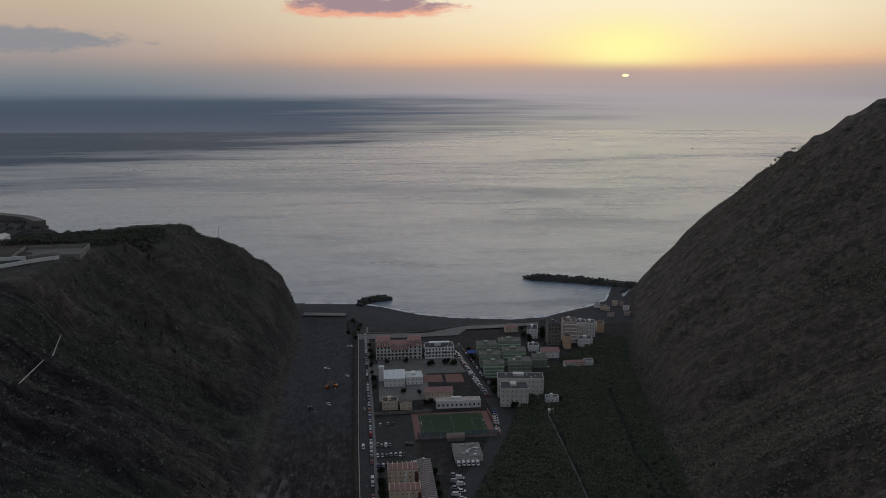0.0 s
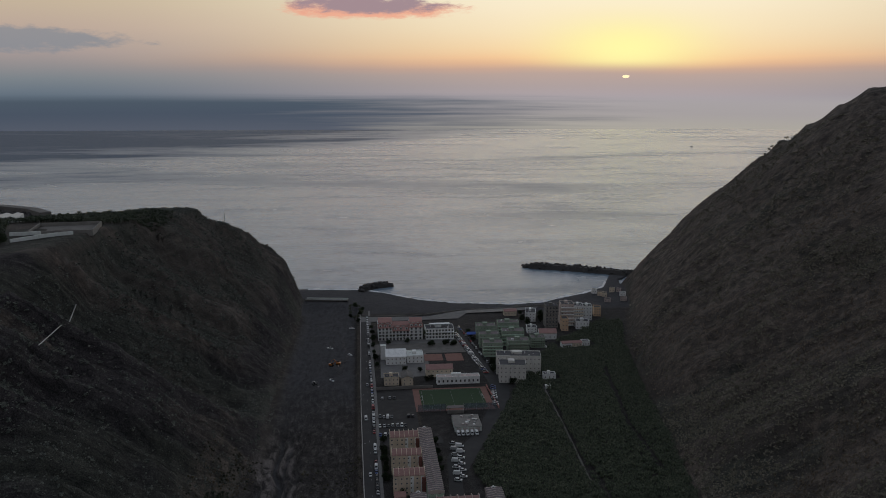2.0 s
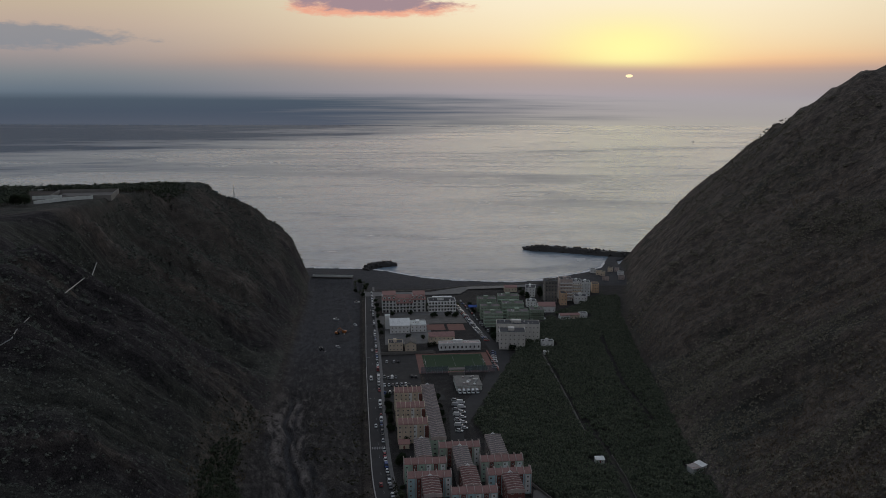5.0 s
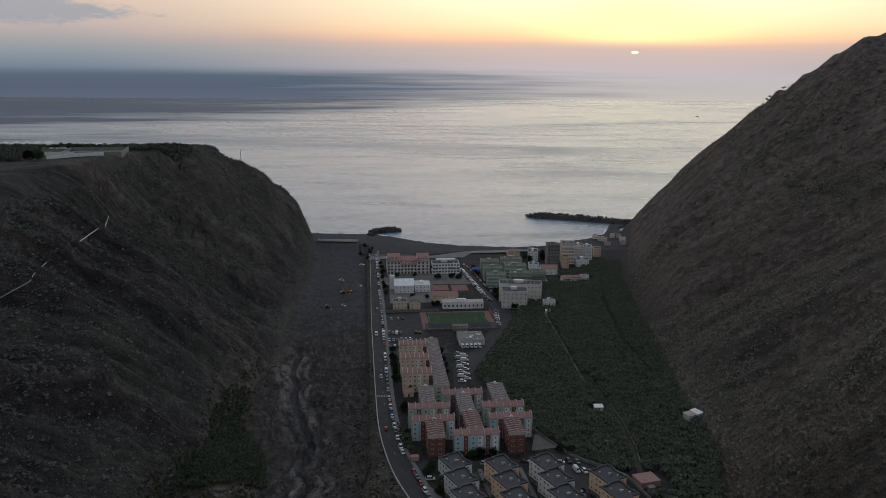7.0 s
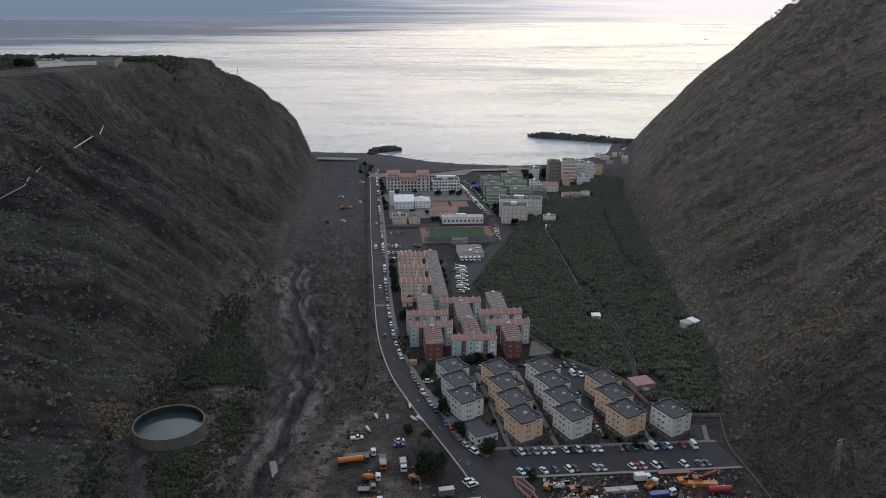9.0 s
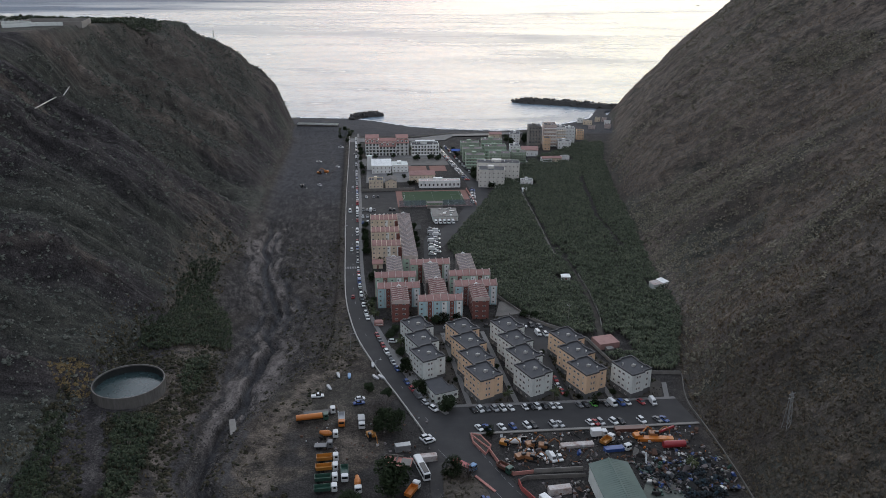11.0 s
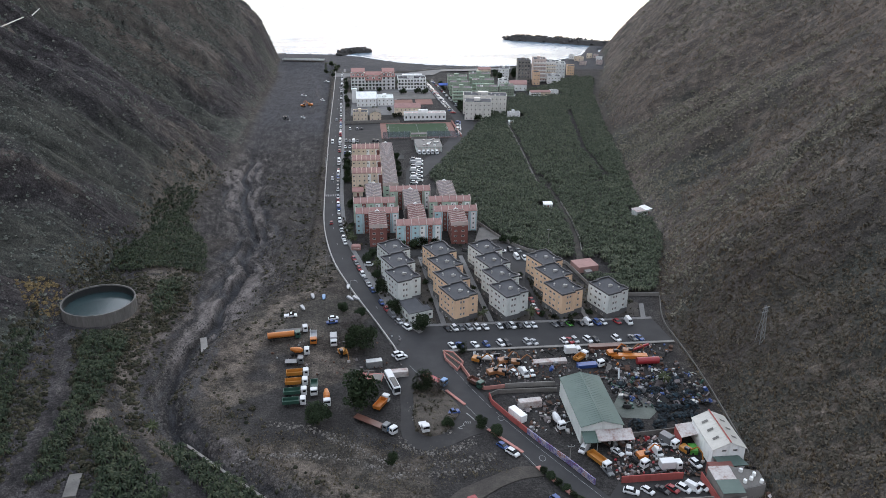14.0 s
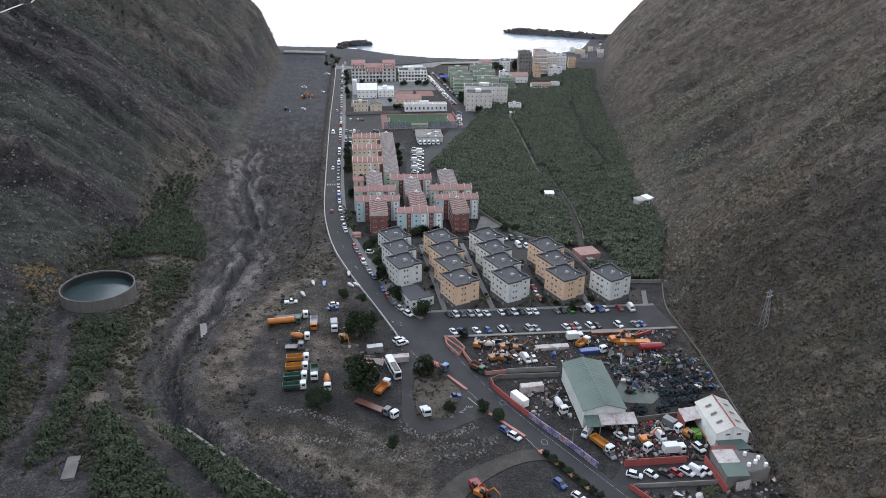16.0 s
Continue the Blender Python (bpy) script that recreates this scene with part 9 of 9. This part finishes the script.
pylon = thing("power_pylon", "slim grey lattice power pylon on the hillside", "pylon", pose(148.0, 157.5, height(148.0, 157.5) - 0.4, 0, 0, 20))
for sx in (-1, 1):
    for sy in (-1, 1):
        part("leg", Geo().rod((sx * 1.0, sy * 1.0, 0), (sx * 0.3, sy * 0.3, 14), 0.11, 0.08, 4), M_METAL, pylon)
for k in range(7):
    w0, w1 = 1.0 - 0.1 * k, 1.0 - 0.1 * (k + 1)
    for a, b in (((-1, -1), (1, -1)), ((1, 1), (-1, 1)), ((-1, 1), (-1, -1)), ((1, -1), (1, 1))):
        part("brace", Geo().rod((a[0] * w0, a[1] * w0, 2 * k), (b[0] * w1, b[1] * w1, 2 * k + 2), 0.06, 0.06, 4), M_METAL, pylon)
for z in (11.6, 13.2):
    part("cross_arm", Geo().box(-1.5, 1.5, -0.1, 0.1, z, z + 0.18), M_METAL, pylon)


def pipe_on_slope(pts, label):
    g = Geo()
    pos = [(x, y, max(height(x, y), z) + 0.9) for x, y, z in pts]
    for a, b in zip(pos, pos[1:]):
        g.rod(a, b, 0.28, None, 6)
    tagged(new("water_pipe", g.mesh("water_pipe", M_METAL)), label, "pipe")


pipe_on_slope([(-151.5, 351.5, 101), (-152.4, 382.0, 100.5), (-150.5, 389.0, 101), (-160.6, 429.0, 100)], "pale water pipe climbing the scrub slope")
pipe_on_slope([(-164.6, 287.6, 91), (-155.5, 298.4, 94), (-156.0, 304.4, 96.7), (-155.8, 319.1, 98.2)], "pale water pipe climbing the scrub slope")


def field_hut(x, y, w, d, h, roof_mat, label, yaw=0.0, z=None):
    ob = thing("field_hut", label, "hut", pose(x, y, vz(y) if z is None else z, 0, 0, yaw))
    part("wall", Geo().box(-w / 2, w / 2, -d / 2, d / 2, -0.6, h), M_PALE, ob)
    part("roof", Geo().add([(-w / 2 - 0.3, -d / 2 - 0.3, h), (w / 2 + 0.3, -d / 2 - 0.3, h), (w / 2 + 0.3, d / 2 + 0.3, h + 0.5), (-w / 2 - 0.3, d / 2 + 0.3, h + 0.5), (-w / 2 - 0.3, -d / 2 - 0.3, h + 0.12), (w / 2 + 0.3, -d / 2 - 0.3, h + 0.12), (w / 2 + 0.3, d / 2 + 0.3, h + 0.62), (-w / 2 - 0.3, d / 2 + 0.3, h + 0.62)],
                           [(0, 1, 2, 3), (4, 7, 6, 5), (0, 4, 5, 1), (1, 5, 6, 2), (2, 6, 7, 3), (3, 7, 4, 0)]), roof_mat, ob)
    part("door", Geo().box(-0.45, 0.45, -d / 2 - 0.05, -d / 2 + 0.02, 0, 2.0), M_BRICK, ob)
    window(ob, w / 4, -d / 2, 1.0, 0, 0.7, 0.7)


field_hut(118.2, 337.5, 4.5, 3.2, 2.4, M_WHITE, "small white pump hut beside a track")
field_hut(164.5, 323, 6.5, 4.5, 2.8, M_RUSTY, "small hut with pale metal roof among bananas", 20)
field_hut(168.5, 325, 4, 5, 3.0, M_WHITE, "small white hut beside bananas", 30)
field_hut(131.5, 520.5, 3.5, 2.5, 2.2, M_WHITE, "tiny white hut in the plantation")
ruin = thing("farm_ruin", "roofless pinkish farm building beside a track", "ruin", pose(117.2, 257.5, vz(257), 0, 0, 12))
part("wall", parapet(Geo(), [(-5.2, -4.2), (4.6, -4.2), (4.6, 4.2), (-5.2, 4.2)], -0.5, 2.6, 0.35), M_PINKROOF, ruin)
part("roof_slab", Geo().box(-5.2, 4.6, -4.2, 4.2, 2.6, 2.85), M_PINKROOF, ruin)
part("tank_base", Geo().box(-3.0, 0.2, -7.2, -4.6, -0.4, 1.8), MAT_CONCRETE, ruin)

# greenhouses and walls on the plateau
for x, y, w, d, h, lab in ((-190, 506, 38, 34, 2.6, "large concrete-walled irrigation basin on the plateau"), (-262, 560, 44, 20, 3.6, "long pale plastic greenhouse on the plateau")):
    z = height(x, y)
    ob = thing("walled_basin" if h < 3.5 else "greenhouse", lab, "reservoir" if h < 3.5 else "greenhouse", pose(x, y, z - 0.3, 0, 0, 8))
    poly = [(-w / 2, -d / 2), (w / 2, -d / 2), (w / 2, d / 2), (-w / 2, d / 2)]
    if h < 3.5:
        part("wall", parapet(Geo(), poly, -1.5, h, 0.6), MAT_CONCRETE, ob)
        part("floor", Geo().prism(outline(poly, 0.6), -1.5, 0.4), MAT_DARK_CONCRETE, ob)
    else:
        part("wall", Geo().prism(poly, -1.5, h), M_PALE, ob)
        for i in range(6):
            part("roof_bay", Geo().gable(-w / 2 + i * w / 6, -w / 2 + (i + 1) * w / 6, -d / 2, d / 2, h, h + 1.2, "y", 0.0), M_SHEETWHITE, ob)
for a, b in (((-203, 455), (-178, 484)), ((-212, 476), (-196, 482))):
    g = Geo()
    n_ = 8
    for i in range(n_):
        p, q = [(a[0] + (b[0] - a[0]) * t, a[1] + (b[1] - a[1]) * t) for t in (i / n_, (i + 1) / n_)]
        zz = min(height(*p), height(*q))
        k = math.hypot(q[0] - p[0], q[1] - p[1])
        ux, uy = -(q[1] - p[1]) / k * 0.4, (q[0] - p[0]) / k * 0.4
        g.prism([(p[0] - ux, p[1] - uy), (q[0] - ux, q[1] - uy), (q[0] + ux, q[1] + uy), (p[0] + ux, p[1] + uy)], zz - 3, zz + 2.2)
    tagged(new("terrace_wall", g.mesh("terrace_wall", M_PALE)), "pale terrace wall along the plateau edge", "wall", kind="structure")
plots = []
for i, p in enumerate(([(-240, 540), (-168, 540), (-150, 590), (-150, 640), (-235, 600)], [(-330, 440), (-216, 440), (-216, 480), (-260, 600), (-330, 560)])):
    plots += grove(p, 3.0, 90 + 5 * i, 1.1)
stuff("plateau_bananas", plots, M_BANANA, "banana rows on the high plateau", "banana plants")
for x, y in ((-207, 452), (-211, 449)):
    tree(x, y, 1.2, 1.0, 0)
